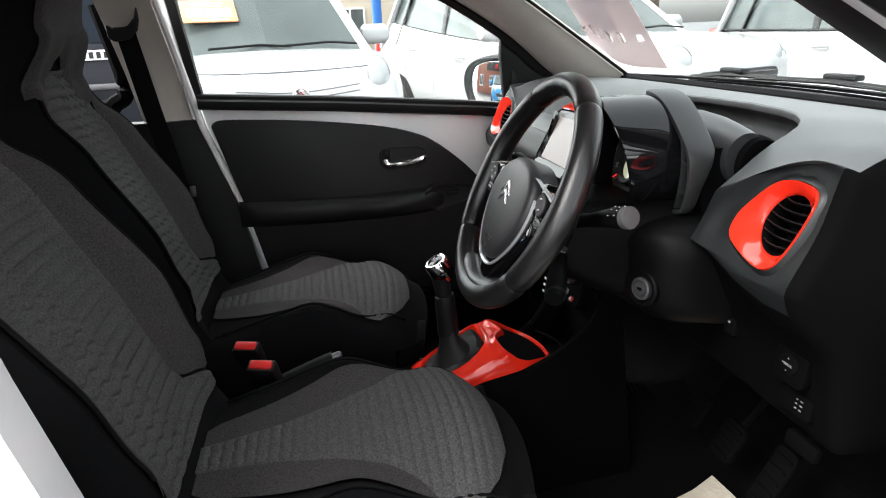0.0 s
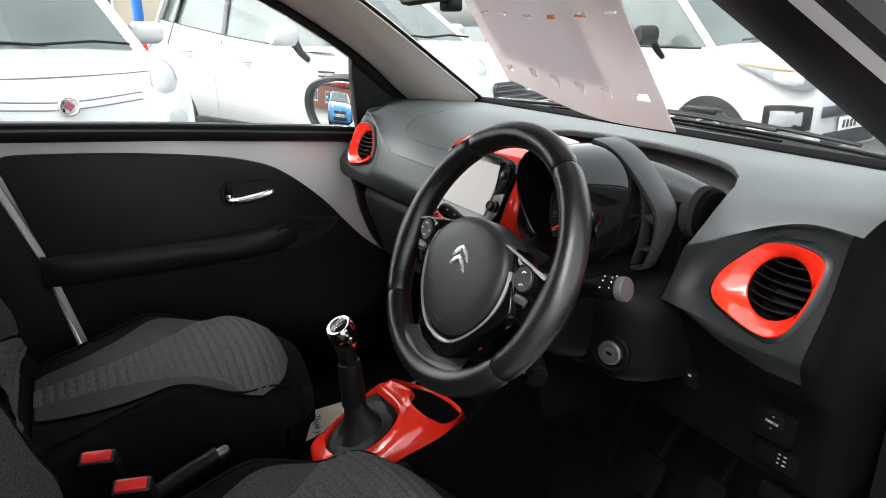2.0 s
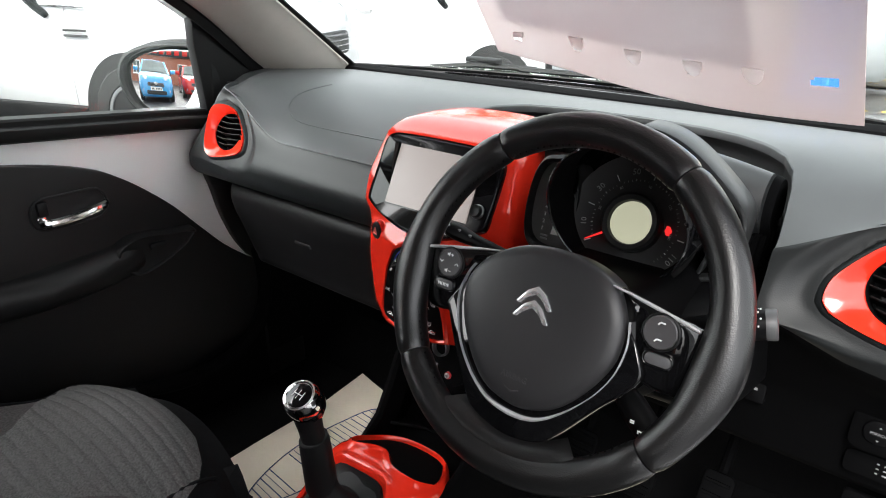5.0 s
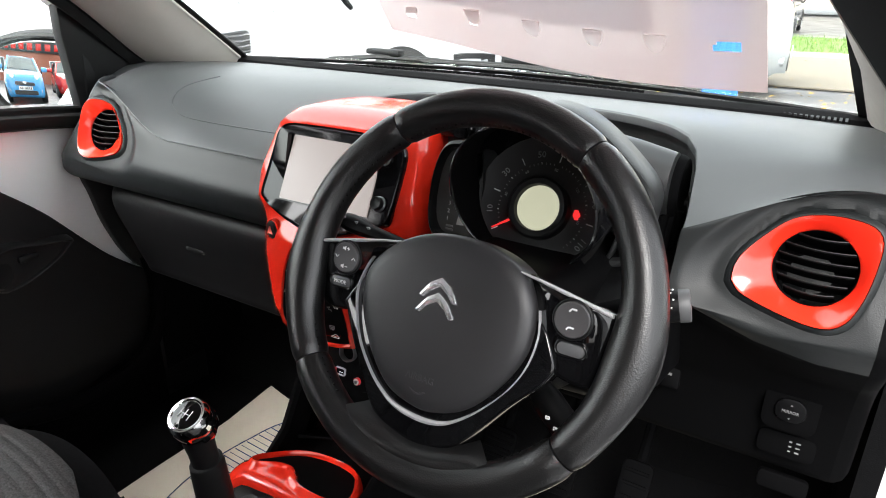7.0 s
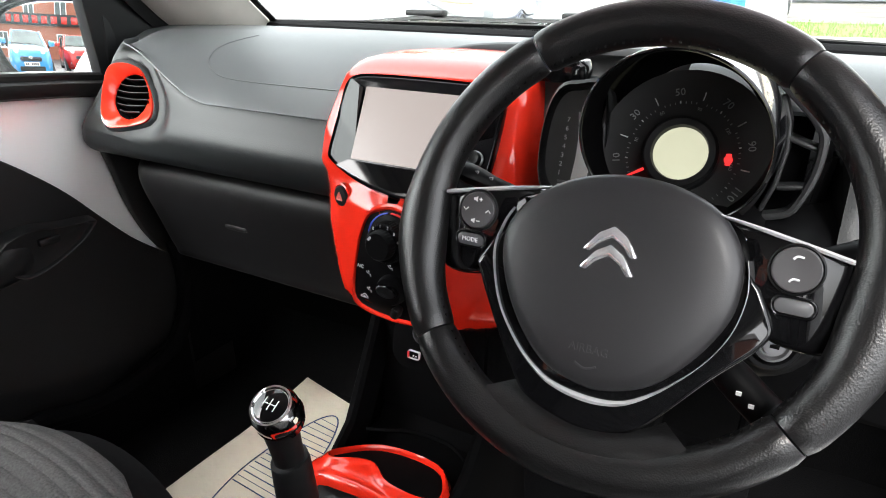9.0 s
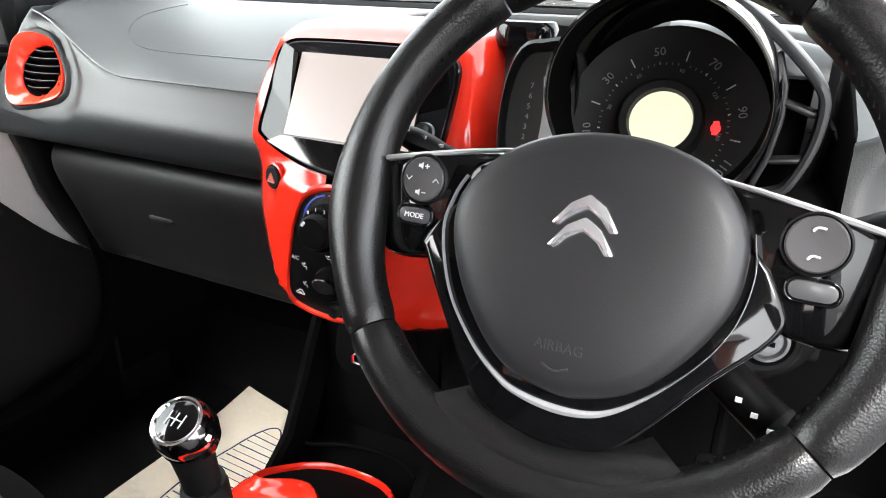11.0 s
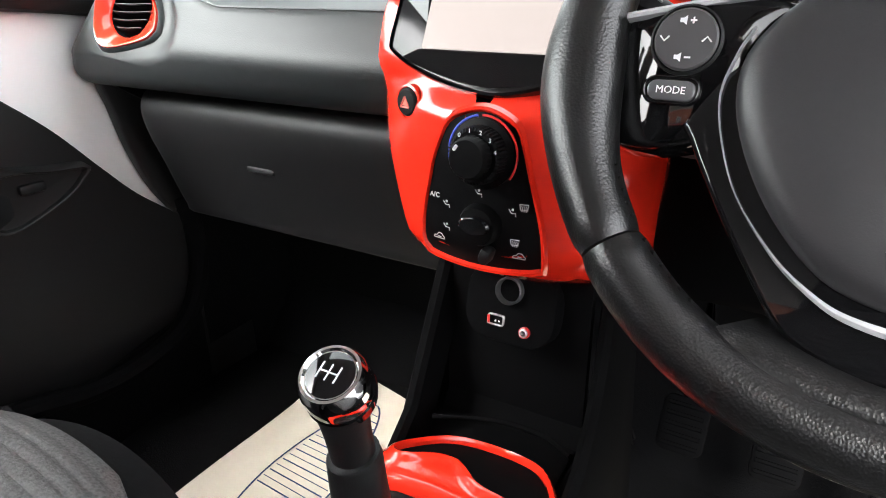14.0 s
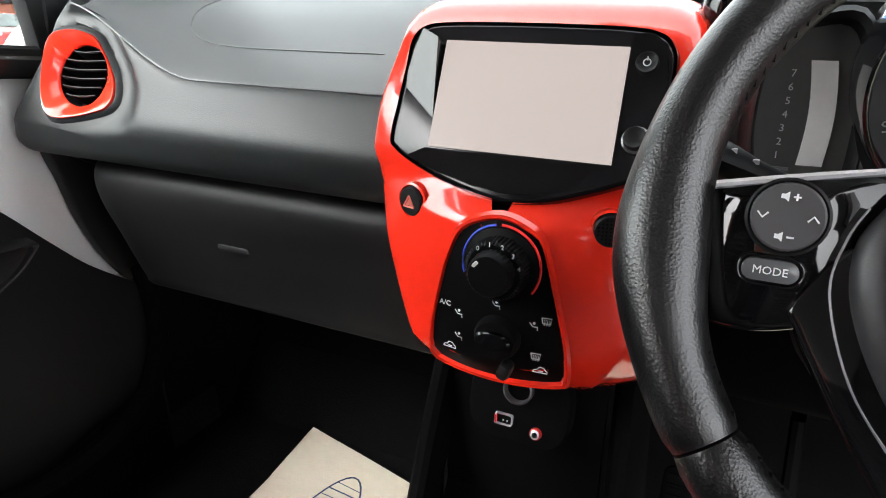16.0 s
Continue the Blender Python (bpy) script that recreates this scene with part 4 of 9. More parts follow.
def b_pillar(sx):
    f = lambda x, y, z: (sx * x, y, z)
    b = bm_new()
    rows = [(0.945, 0.705, -0.735, -0.610), (1.08, 0.690, -0.757, -0.628), (1.20, 0.665, -0.780, -0.648), (1.34, 0.60, -0.80, -0.665)]
    loft(b, [[f(x, y0, z), f(x - 0.02, (y0 + y1) / 2, z), f(x, y1, z), f(x + 0.05, y1, z), f(x + 0.05, y0, z)] for z, x, y0, y1 in rows])
    tagged(part("pillar_upper", b, M_BEIGE), "pale upper centre-pillar trim", "pillar", kind="structure")
    b = bm_new()
    rows = [(0.25, 0.70, -0.66, -0.44), (0.45, 0.70, -0.68, -0.47), (0.70, 0.705, -0.72, -0.52), (0.943, 0.70, -0.80, -0.60)]
    loft(b, [[f(x, y0, z), f(x - 0.025, (y0 + y1) / 2, z), f(x, y1, z), f(x + 0.05, y1, z), f(x + 0.05, y0, z)] for z, x, y0, y1 in rows])
    tagged(part("pillar_lower", b, M_BLACK), "black lower centre-pillar trim", "pillar", kind="structure")
    if sx > 0:
        b = bm_new()
        rows = [(0.22, -0.60, -0.41), (0.45, -0.63, -0.445), (0.70, -0.66, -0.475), (0.90, -0.70, -0.525), (1.10, -0.74, -0.58), (1.34, -0.80, -0.64)]
        loft(b, [[f(0.715 - 0.10 * max(0, z - 0.9), y1 + 0.004, z), f(0.80 - 0.25 * max(0, z - 0.95), y1 + 0.03, z), f(0.80 - 0.25 * max(0, z - 0.95), y0, z), f(0.715 - 0.10 * max(0, z - 0.9), y0, z)] for z, y0, y1 in rows])
        tagged(part("door_post", b, M_WHITE), "white painted door post of the open doorway", "pillar", kind="structure")
    b = bm_new()
    rows = [(0.25, -0.425), (0.46, -0.452), (0.70, -0.508), (0.92, -0.583), (1.08, -0.612), (1.26, -0.645), (1.34, -0.67)]
    tube(b, [f(0.70 - 0.18 * max(0, z - 0.95), y, z) for z, y in rows], 0.010, 8)
    tagged(part("door_edge_seal", b, M_RUBBER if sx > 0 else M_WHITE), "seal line between door and centre pillar", "seal", kind="structure")


b_pillar(-1)
b_pillar(1)
# sill and front door post of the open doorway
b = bm_new()
loft(b, [[(0.69, y, 0.24), (0.69, y, 0.36), (0.72, y, 0.375), (0.80, y, 0.33), (0.80, y, 0.22)] for y in (-0.6, -0.2, 0.2, 0.62)])
tagged(part("door_sill", b, M_WHITE), "white painted sill of the open doorway", "sill", kind="structure")
b = bm_new()
loft(b, [[(0.70, 0.40 + d, z), (0.80, 0.43 + d, z), (0.80, 0.80, z), (0.70, 0.80, z)] for z, d in ((0.22, -0.02), (0.4, 0.02), (0.7, 0.06), (0.98, 0.04))])
tagged(part("hinge_post", b, M_WHITE), "white painted hinge post of the open doorway", "pillar", kind="structure")
b = bm_new()
tube(b, curve([(0.69, 0.395, 0.24), (0.693, 0.415, 0.45), (0.695, 0.45, 0.72), (0.695, 0.45, 0.96)], 6, False), 0.013, 8)
tagged(part("door_seal_front", b, M_RUBBER), "black rubber seal of the doorway", "seal", kind="structure")
b = bm_new()
tube(b, curve([(0.79, 0.43, 0.50), (0.82, 0.38, 0.505), (0.86, 0.36, 0.49), (0.90, 0.38, 0.49)], 6, False), 0.012, 8)
box(b, (0.795, 0.43, 0.50), (0.03, 0.03, 0.05), 0.006)
tagged(part("door_check_strap", b, M_RUBBER), "black rubber wiring boot at the door hinge", "strap")
# roof rails over the doors
for sx in (-1, 1):
    b = bm_new()
    tube(b, [(sx * 0.60, -0.10, 1.36), (sx * 0.585, -0.4, 1.40), (sx * 0.575, -0.8, 1.405), (sx * 0.56, -1.7, 1.33)], 0.045, 10)
    tagged(part("roof_rail", b, M_BEIGE), "pale trim along the roof edge", "trim", kind="structure")
    b = bm_new()
    tube(b, [(sx * 0.66, -0.82, 0.97), (sx * 0.67, -1.2, 0.99), (sx * 0.64, -1.7, 1.02)], 0.04, 8)
    tube(b, [(sx * 0.66, -1.58, 0.97), (sx * 0.57, -1.7, 1.33)], 0.06, 8)
    tagged(part("rear_window_frame", b, M_BLACK), "black frame of the rear side window", "frame", kind="structure")
    if sx < 0:
        b = bm_new()
        # rounded black frame of the rear side window
        pts = curve([(-0.715, -0.80, 1.25), (-0.725, -0.77, 1.05), (-0.73, -0.80, 1.00), (-0.73, -0.90, 0.985), (-0.73, -1.5, 1.0)], 6, False)
        tube(b, pts, 0.022, 8)
        tagged(part("window_seal", b, M_DARK), "black rounded frame of the rear side window", "seal", kind="structure")


def seat_belt():
    t = thing("seat_belt", "black webbing seat belt hanging on the centre pillar", "seat belt", (-0.66, -0.66, 0.25))
    b = bm_new()
    loft(b, [[(x0, y - 0.024, z), (x0 + 0.004, y - 0.024, z), (x0 + 0.004, y + 0.024, z), (x0, y + 0.024, z)] for x0, y, z in ((-0.66, -0.60, 0.30), (-0.668, -0.66, 0.75), (-0.655, -0.70, 1.0), (-0.635, -0.725, 1.19))])
    part("webbing", b, M_SIDEFAB, t)
    b = bm_new()
    loft(b, [[(-0.635 + dx, y, z) for dx, y, z in ((-0.012, y0, z0 - 0.02), (0.012, y0, z0 - 0.02), (0.012, y0, z0 + 0.012), (-0.012, y0, z0 + 0.012))] for y0, z0 in ((-0.765, 1.185), (-0.75, 1.175), (-0.715, 1.18), (-0.695, 1.20), (-0.688, 1.225))])
    bevel(b, 0.004)
    part("guide", b, M_BLACK, t, "black plastic belt guide")
    b = bm_new()
    box(b, (-0.655, -0.628, 0.755), (0.008, 0.016, 0.030), 0.003)
    part("tongue", b, M_DULLMETAL, t, "metal belt tongue")


seat_belt()


for sx in (-1, 1):
    b = bm_new()
    loft(b, [[(sx * x, y, z) for x, z in ((0.685, 0.22), (0.675, 0.50), (0.675, 0.80), (0.70, 0.80), (0.70, 0.22))] for y in (0.36, 0.45, 0.62)])
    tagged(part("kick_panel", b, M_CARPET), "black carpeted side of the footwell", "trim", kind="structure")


# ---- passenger's door ----
def door():
    t = thing("passenger_door", "closed passenger door, black panel and white metal swoosh", "car door", (-0.74, -0.1, 0.25))
    X = -0.700
    # white metal frame panel
    b = bm_new()
    fr = (Vector((X - 0.012, 0, 0)), Vector((0, 1, 0)), Vector((0, 0, 1)), Vector((1, 0, 0)))
    plate(b, fr, [(-0.40, 0.30), (-0.46, 0.45), (-0.575, 0.93), (-0.585, 0.985), (0.0, 0.945), (0.42, 0.905), (0.46, 0.80), (0.44, 0.45), (0.40, 0.30)], 0.06, 0.004)
    part("door_shell", b, M_WHITE, t, "white painted inner door metal")
    # black moulded panel with swoosh edge
    top_edge = curve([(-0.560, 0.925), (-0.535, 0.938), (-0.44, 0.934), (-0.33, 0.925), (-0.2, 0.910), (-0.07, 0.889), (0.02, 0.862), (0.07, 0.834), (0.115, 0.799), (0.168, 0.750), (0.225, 0.684), (0.276, 0.628), (0.336, 0.578)], 5, False)
    pts = [(p.x, p.y) for p in [Vector((q[0], q[1])) for q in top_edge]] + [(0.47, 0.50), (0.47, 0.22), (-0.43, 0.22), (-0.445, 0.45), (-0.50, 0.70)]
    b = bm_new()
    plate(b, fr, pts, 0.022, 0.006, 0.030, 3)
    part("door_panel", b, M_DOORP, t, "black moulded door panel")
    b = bm_new()
    fang = [(p.x, p.y) for p in curve([(0.245, 0.86), (0.254, 0.80), (0.264, 0.765), (0.279, 0.700), (0.305, 0.632), (0.334, 0.584)], 5, False)]
    plate(b, fr, fang + [(0.36, 0.56), (0.47, 0.56), (0.47, 0.86)], 0.022, 0.004, 0.029, 3)
    part("front_panel", b, M_DOORP, t, "black moulded front edge of the door panel")
    # armrest
    b = bm_new()
    rings = []
    for k in range(21):
        s = k / 20
        y = -0.515 + 0.62 * s
        d = 0.045 * min(1, math.sin(math.pi * min(max(s, 0.0), 1.0)) ** 0.4 * 1.15) * (0.55 if s < 0.5 else 0.55 + 0.55 * min(1, (s - 0.5) / 0.15)) + 0.004
        zt = 0.690 - 0.008 * math.sin(math.pi * s) + 0.012 * max(0, s - 0.6)
        x0 = X + 0.012
        rings.append([(x0 + d * math.sin(q) ** 0.8, y, zt - 0.022 + 0.038 * math.cos(q)) for q in [math.pi * m / 12 for m in range(13)]])
    loft(b, rings)
    part("armrest", b, M_DOORP, t, "black armrest with pull recess")
    # teardrop end of the armrest with its rim and window switch
    drop = [(p.x, p.y) for p in curve([(0.02, 0.690), (0.045, 0.711), (0.085, 0.716), (0.135, 0.707), (0.188, 0.700), (0.180, 0.686), (0.155, 0.668), (0.105, 0.647), (0.058, 0.638), (0.028, 0.660)], 4)]
    dc = (0.095, 0.680)
    b = bm_new()
    loft(b, [[(X + h, dc[0] + (q[0] - dc[0]) * s, dc[1] + (q[1] - dc[1]) * s) for q in drop] for s, h in ((1.10, 0.008), (1.06, 0.030), (1.02, 0.046), (0.98, 0.050), (0.93, 0.049), (0.88, 0.043), (0.5, 0.041), (0.05, 0.041))])
    sw = part("switch_panel", b, M_DOORP, t, "teardrop end of the armrest")
    b = bm_new()
    box(b, (X + 0.045, 0.105, 0.690), (0.012, 0.036, 0.014), 0.004)
    part("window_switch", b, M_BLACK, sw)
    # handle in its recess
    b = bm_new()
    fr2 = (Vector((X + 0.021, -0.035, 0.800)), Vector((0, 1, 0)), Vector((0, 0, 1)), Vector((1, 0, 0)))
    ring(b, fr2, by_angle(rounded(0.140, 0.064, 0.026), 40, (0, 0)), by_angle(rounded(0.132, 0.056, 0.024), 40, (0, 0)), 0.002, 0.012, 0.001)
    rec = part("handle_surround", b, M_DOORP, t)
    b = bm_new()
    plate(b, fr2, rounded(0.132, 0.058, 0.024), 0.004, 0.0, -0.014)
    part("handle_recess", b, M_DARK, rec)
    b = bm_new()
    tube(b, curve([(X + 0.018, -0.085, 0.800), (X + 0.026, -0.082, 0.785), (X + 0.030, -0.03, 0.786), (X + 0.028, 0.02, 0.795), (X + 0.020, 0.028, 0.800)], 5, False), [0.008] + [0.0085] * 19 + [0.006], 10, 1.0)
    part("door_handle", b, M_CHROME, t, "chrome pull handle")
    b = bm_new()
    box(b, (X + 0.022, -0.083, 0.812), (0.014, 0.018, 0.028), 0.004)
    part("lock_button", b, M_BLACK, t)
    # belt seal, window surround, glass
    b = bm_new()
    loft(b, [[(X + dx, y, z + dz) for dx, dz in ((-0.03, -0.025), (0.014, -0.025), (0.022, -0.021), (0.025, -0.012), (0.024, -0.001), (0.020, 0.002), (0.013, 0.003), (0.011, 0.005), (0.011, 0.012), (0.007, 0.016), (-0.03, 0.016))] for y, z in ((-0.585, 0.996), (-0.43, 0.985), (-0.2, 0.968), (0.0, 0.950), (0.1, 0.941), (0.20, 0.932), (0.30, 0.920), (0.40, 0.912))])
    part("belt_seal", b, M_RUBBER, t, "black rubber seal under the window")
    b = bm_new()
    loft(b, [[(X - 0.01 - 0.15 * max(0, z - 1) + dx, y + dy, z) for dx, dy in ((-0.015, -0.018), (0.02, -0.018), (0.02, 0.006), (-0.015, 0.006))] for y, z in ((-0.575, 0.985), (-0.592, 1.10), (-0.618, 1.26), (-0.635, 1.34))])
    part("window_channel", b, M_RUBBER, t)
    b = bm_new()
    loft(b, [[(X - 0.014 - 0.15 * max(0, z - 1) + dx, y + dy, z) for dx, dy in ((-0.02, -0.020), (0.018, -0.020), (0.018, 0.0), (-0.02, 0.0))] for y, z in ((-0.587, 0.95), (-0.612, 1.10), (-0.640, 1.26), (-0.655, 1.34))])
    part("window_frame", b, M_WHITE, t, "white painted window frame")
    b = bm_new()
    surf(b, lambda u, v: (X - 0.022 - 0.05 * v, -0.62 + 0.98 * u, 0.90 + 0.46 * v), 4, 4, 0.004)
    gl = part("pane", b, M_GLASS, t, "clear side glass")
    gl.visible_shadow = False
    # black triangle by the mirror
    b = bm_new()
    plate(b, (Vector((X + 0.012, 0, 0)), Vector((0, 1, 0)), Vector((0, -0.05, 1)), Vector((1, 0, 0.0))), [(0.325, 0.900), (0.52, 0.92), (0.52, 0.975), (0.465, 1.005), (0.445, 1.045), (0.398, 1.090), (0.358, 1.118), (0.325, 1.135), (0.320, 1.071)], 0.03, 0.006)
    part("mirror_triangle", b, M_BLACK, t, "black plastic sail panel")
    b = bm_new()
    box(b, (X - 0.004, 0.334, 1.02), (0.022, 0.016, 0.24), 0.004)
    part("quarter_bar", b, M_RUBBER, t)
    # raised ring of the speaker, pocket lip sweeping up the front edge
    # Shade low on the door is put into these parts' darker black.
    b = bm_new()
    lo = [(p.x, p.y) for p in curve([(0.082, 0.535), (0.120, 0.590), (0.215, 0.605), (0.275, 0.585), (0.335, 0.480), (0.315, 0.430), (0.185, 0.398), (0.110, 0.445)], 6)]
    cy, cz = 0.205, 0.505
    loft(b, [[(X + 0.0105 + h, cy + (q[0] - cy) * s, cz + (q[1] - cz) * s) for q in lo] for s, h in ((1.12, -0.003), (1.06, 0.001), (1.02, 0.0025), (0.98, 0.0015), (0.95, 0.0005))], True, False)
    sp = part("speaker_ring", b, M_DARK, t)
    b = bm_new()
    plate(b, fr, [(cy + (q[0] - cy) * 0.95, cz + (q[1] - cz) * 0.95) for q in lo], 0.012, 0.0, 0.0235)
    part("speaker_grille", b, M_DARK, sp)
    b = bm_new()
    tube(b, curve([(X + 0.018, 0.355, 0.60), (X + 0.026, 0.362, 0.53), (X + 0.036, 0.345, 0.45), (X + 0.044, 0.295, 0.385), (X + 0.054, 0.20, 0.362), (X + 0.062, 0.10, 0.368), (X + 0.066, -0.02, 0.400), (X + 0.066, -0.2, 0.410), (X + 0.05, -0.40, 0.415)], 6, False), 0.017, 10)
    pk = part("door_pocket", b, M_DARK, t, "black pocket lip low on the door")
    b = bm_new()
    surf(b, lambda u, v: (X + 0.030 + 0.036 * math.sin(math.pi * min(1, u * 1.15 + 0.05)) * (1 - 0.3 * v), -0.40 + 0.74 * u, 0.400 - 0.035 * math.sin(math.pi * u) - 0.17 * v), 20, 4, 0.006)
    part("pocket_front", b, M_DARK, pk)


door()


def open_door():
    """The driver's door, swung out on its hinges."""
    t = thing("driver_door", "open white driver's door with black inner panel", "car door", (0.82, 0.45, 0.30))
    ax = Vector((0.906, -0.423, 0))
    fr = frame_of((0.83, 0.47, 0), ax, (0, 0, 1))
    b = bm_new()
    plate(b, fr, [(p.x, p.y) for p in curve([(0.0, 0.30), (0.5, 0.29), (0.86, 0.32), (0.93, 0.55), (1.0, 0.95), (0.5, 0.97), (0.02, 0.95), (-0.02, 0.6)], 6)], 0.09, 0.015, -0.02, 3)
    part("door_shell", b, M_WHITE, t, "white painted door skin")
    b = bm_new()
    plate(b, fr, [(p.x, p.y) for p in curve([(0.04, 0.33), (0.5, 0.32), (0.82, 0.35), (0.88, 0.55), (0.93, 0.91), (0.5, 0.92), (0.07, 0.89), (0.04, 0.6)], 6)], 0.05, 0.012, 0.028, 3)
    part("door_panel", b, M_BLACK, t, "black moulded inner panel")
    b = bm_new()
    tube(b, curve([at_frame(fr, 0.14, 0.68, 0.04), at_frame(fr, 0.3, 0.69, 0.075), at_frame(fr, 0.6, 0.69, 0.07), at_frame(fr, 0.85, 0.70, 0.035)], 6, False), 0.026, 10)
    part("armrest", b, M_BLACK, t)
    b = bm_new()
    tube(b, curve([at_frame(fr, 0.04, 0.95, -0.06), at_frame(fr, 0.30, 1.15, -0.045), at_frame(fr, 0.60, 1.32, -0.03), at_frame(fr, 0.98, 1.37, -0.02), at_frame(fr, 1.05, 1.30, -0.025), at_frame(fr, 1.0, 0.95, -0.06)], 6, False), 0.022, 10)
    part("window_frame", b, M_RUBBER, t, "black window frame")
    b = bm_new()
    plate(b, fr, [(0.10, 0.94), (0.98, 0.94), (1.03, 1.30), (0.97, 1.35), (0.60, 1.30), (0.30, 1.13)], 0.004, 0.0, -0.045)
    gl = part("pane", b, M_GLASS, t, "clear side glass")
    gl.visible_shadow = False


open_door()


def door_mirror():
    t = thing("door_mirror", "black door mirror with clear glass outside the passenger window", "mirror", (-0.74, 0.30, 0.94))
    eye = Vector((0.53, -0.475, 1.15))
    c = Vector((-0.800, 0.258, 0.984))
    goal = Vector((-2.6, -6.4, 0.95))
    n = ((eye - c).normalized() + (goal - c).normalized()).normalized()
    ax = Vector((0, 0, 1)).cross(n).normalized()
    fr = (c, ax, n.cross(ax).normalized(), n)
    prof = curve([(-0.100, 0.0), (-0.085, 0.045), (-0.02, 0.068), (0.07, 0.070), (0.098, 0.055), (0.098, -0.035), (0.075, -0.062), (0.0, -0.070), (-0.07, -0.05)], 6)
    pr = [(p.x * 1.16, p.y * 1.18) for p in prof]
    sc = lambda s: [(p[0] * s, p[1] * s) for p in pr]
    b = bm_new()
    loft(b, [[at_frame(fr, p[0], p[1], h) for p in sc(s)] for s, h in ((0.90, -0.004), (0.90, 0.008), (0.95, 0.014), (1.03, 0.008), (1.10, -0.02), (1.05, -0.07), (0.8, -0.10), (0.4, -0.11))], True, True)
    part("housing", b, M_BLACK, t, "black mirror housing")
    b = bm_new()
    loft(b, [[at_frame(fr, p[0], p[1], 0.004 - (p[0] ** 2 + p[1] ** 2) / 1.9) for p in sc(0.905 * k / 10)] for k in range(10, 0, -1)], True, True)
    part("glass", b, M_MIRROR, t, "slightly convex silver mirror glass", split=0)
    b = bm_new()
    tube(b, [(-0.73, 0.38, 0.925), (-0.77, 0.36, 0.930), (-0.81, 0.335, 0.96)], 0.026, 10)
    part("mirror_arm", b, M_BLACK, t)


door_mirror()


# ---- dashboard ----
def crease_z(ax):
    s = min(1.0, max(0.0, (ax - 0.385) / 0.230))
    return 0.917 + 0.078 * s * s * (3 - 2 * s) - 1.0 * max(0.0, ax - 0.62) ** 2


def crease_y(ax):
    return 0.243 + 0.30 * (crease_z(ax) - 0.917)


def corner(p):
    # rounds the passenger end of the dashboard back into the door
    e = lin_table([(0.83, 0.676), (0.915, 0.632), (0.975, 0.600), (0.998, 0.580)], p[2])[0]
    d = max(0.0, abs(p[0]) - e)
    return (p[0], p[1] + min(0.07, 16 * d * d) * max(0.0, min(1.0, (0.50 - p[1]) / 0.1)), p[2])


def pad_z(x, y):
    pts = [(p.x, p.y) for p in curve([(q[0], q[1]) for q in section_left(x)], 6, False)]
    return next((a[1] + (c[1] - a[1]) * (a[0] - y) / (a[0] - c[0] + 1e-9) for a, c in zip(pts, pts[1:]) if a[0] >= y >= c[0]), 0.95)



LIP = [(-0.065, 0.372), (-0.03, 0.410), (0.01, 0.440), (0.08, 0.462), (0.2, 0.467), (0.30, 0.452), (0.35, 0.434), (0.39, 0.411), (0.417, 0.386), (0.434, 0.356), (0.443, 0.322), (0.448, 0.290), (0.452, 0.262)]


def lip_at(x):
    y = lin_table(LIP, x)[0]
    return y, pad_z(x, y)


def section_left(x):
    """Outline of the dashboard, from the windscreen down to the glovebox, on the passenger's half."""
    zc = crease_z(abs(x))
    yb = base_y(x * 0.9)
    e = max(0.0, (abs(x) - 0.56)) * 0.25
    return [(yb, 0.992), (0.55 - e, 1.004), (0.42 - e, 1.008), (0.335 - e * 0.6, 0.985 + 0.25 * (zc - 0.917)), (0.275 - e * 0.4 + 0.5 * (crease_y(abs(x)) - 0.243), 0.945 + 0.55 * (zc - 0.917)), (crease_y(abs(x)), zc)]


RV = [(-0.069, -0.022), (-0.066, 0.0), (-0.046, 0.029), (-0.027, 0.048), (-0.003, 0.056), (0.022, 0.057), (0.040, 0.053), (0.049, 0.042), (0.0505, 0.021), (0.048, -0.008), (0.041, -0.034), (0.030, -0.047), (0.013, -0.051), (-0.018, -0.047), (-0.053, -0.038), (-0.064, -0.031)]


def vent_frame(sx):
    ax = Vector((1, -0.085 * sx, 0)).normalized()
    return frame_of(Vector((sx * 0.578, 0.2365, 0.917 if sx > 0 else 0.911)), ax, (0, 0.4226, 0.9056))


def open_vent(row, sx):
    """Lets the dashboard's skin dip behind the vent's surround."""
    fr = vent_frame(sx)
    rim = by_angle([(p.x, p.y) for p in curve([(q[0] * sx, q[1]) for q in (RV if sx > 0 else RV[::-1])], 6)], 96, (0, 0.006))
    out = []
    for p in row:
        d = Vector(p) - fr[0]
        a, c = d.dot(fr[1]), d.dot(fr[2]) - 0.006
        k = (math.atan2(c, a) % (2 * math.pi)) / (2 * math.pi) * 96
        k0, f = int(k) % 96, k - int(k)
        lim = math.hypot(rim[k0][0], rim[k0][1] - 0.006) * (1 - f) + math.hypot(rim[(k0 + 1) % 96][0], rim[(k0 + 1) % 96][1] - 0.006) * f
        rr = math.hypot(a, c) / lim
        h = d.dot(fr[3])
        w = 1.0 if rr < 1.22 else max(0.0, 1 - (rr - 1.22) / 0.5)
        w = w * w * (3 - 2 * w)
        dy = 0.06 if rr < 0.88 else max(0.0, h + 0.0045 + 0.005 * min(1.0, max(0.0, (1.05 - rr) / 0.06))) * w / max(0.3, -fr[3].y)
        out.append((p[0], p[1] + dy, p[2]))
    return out


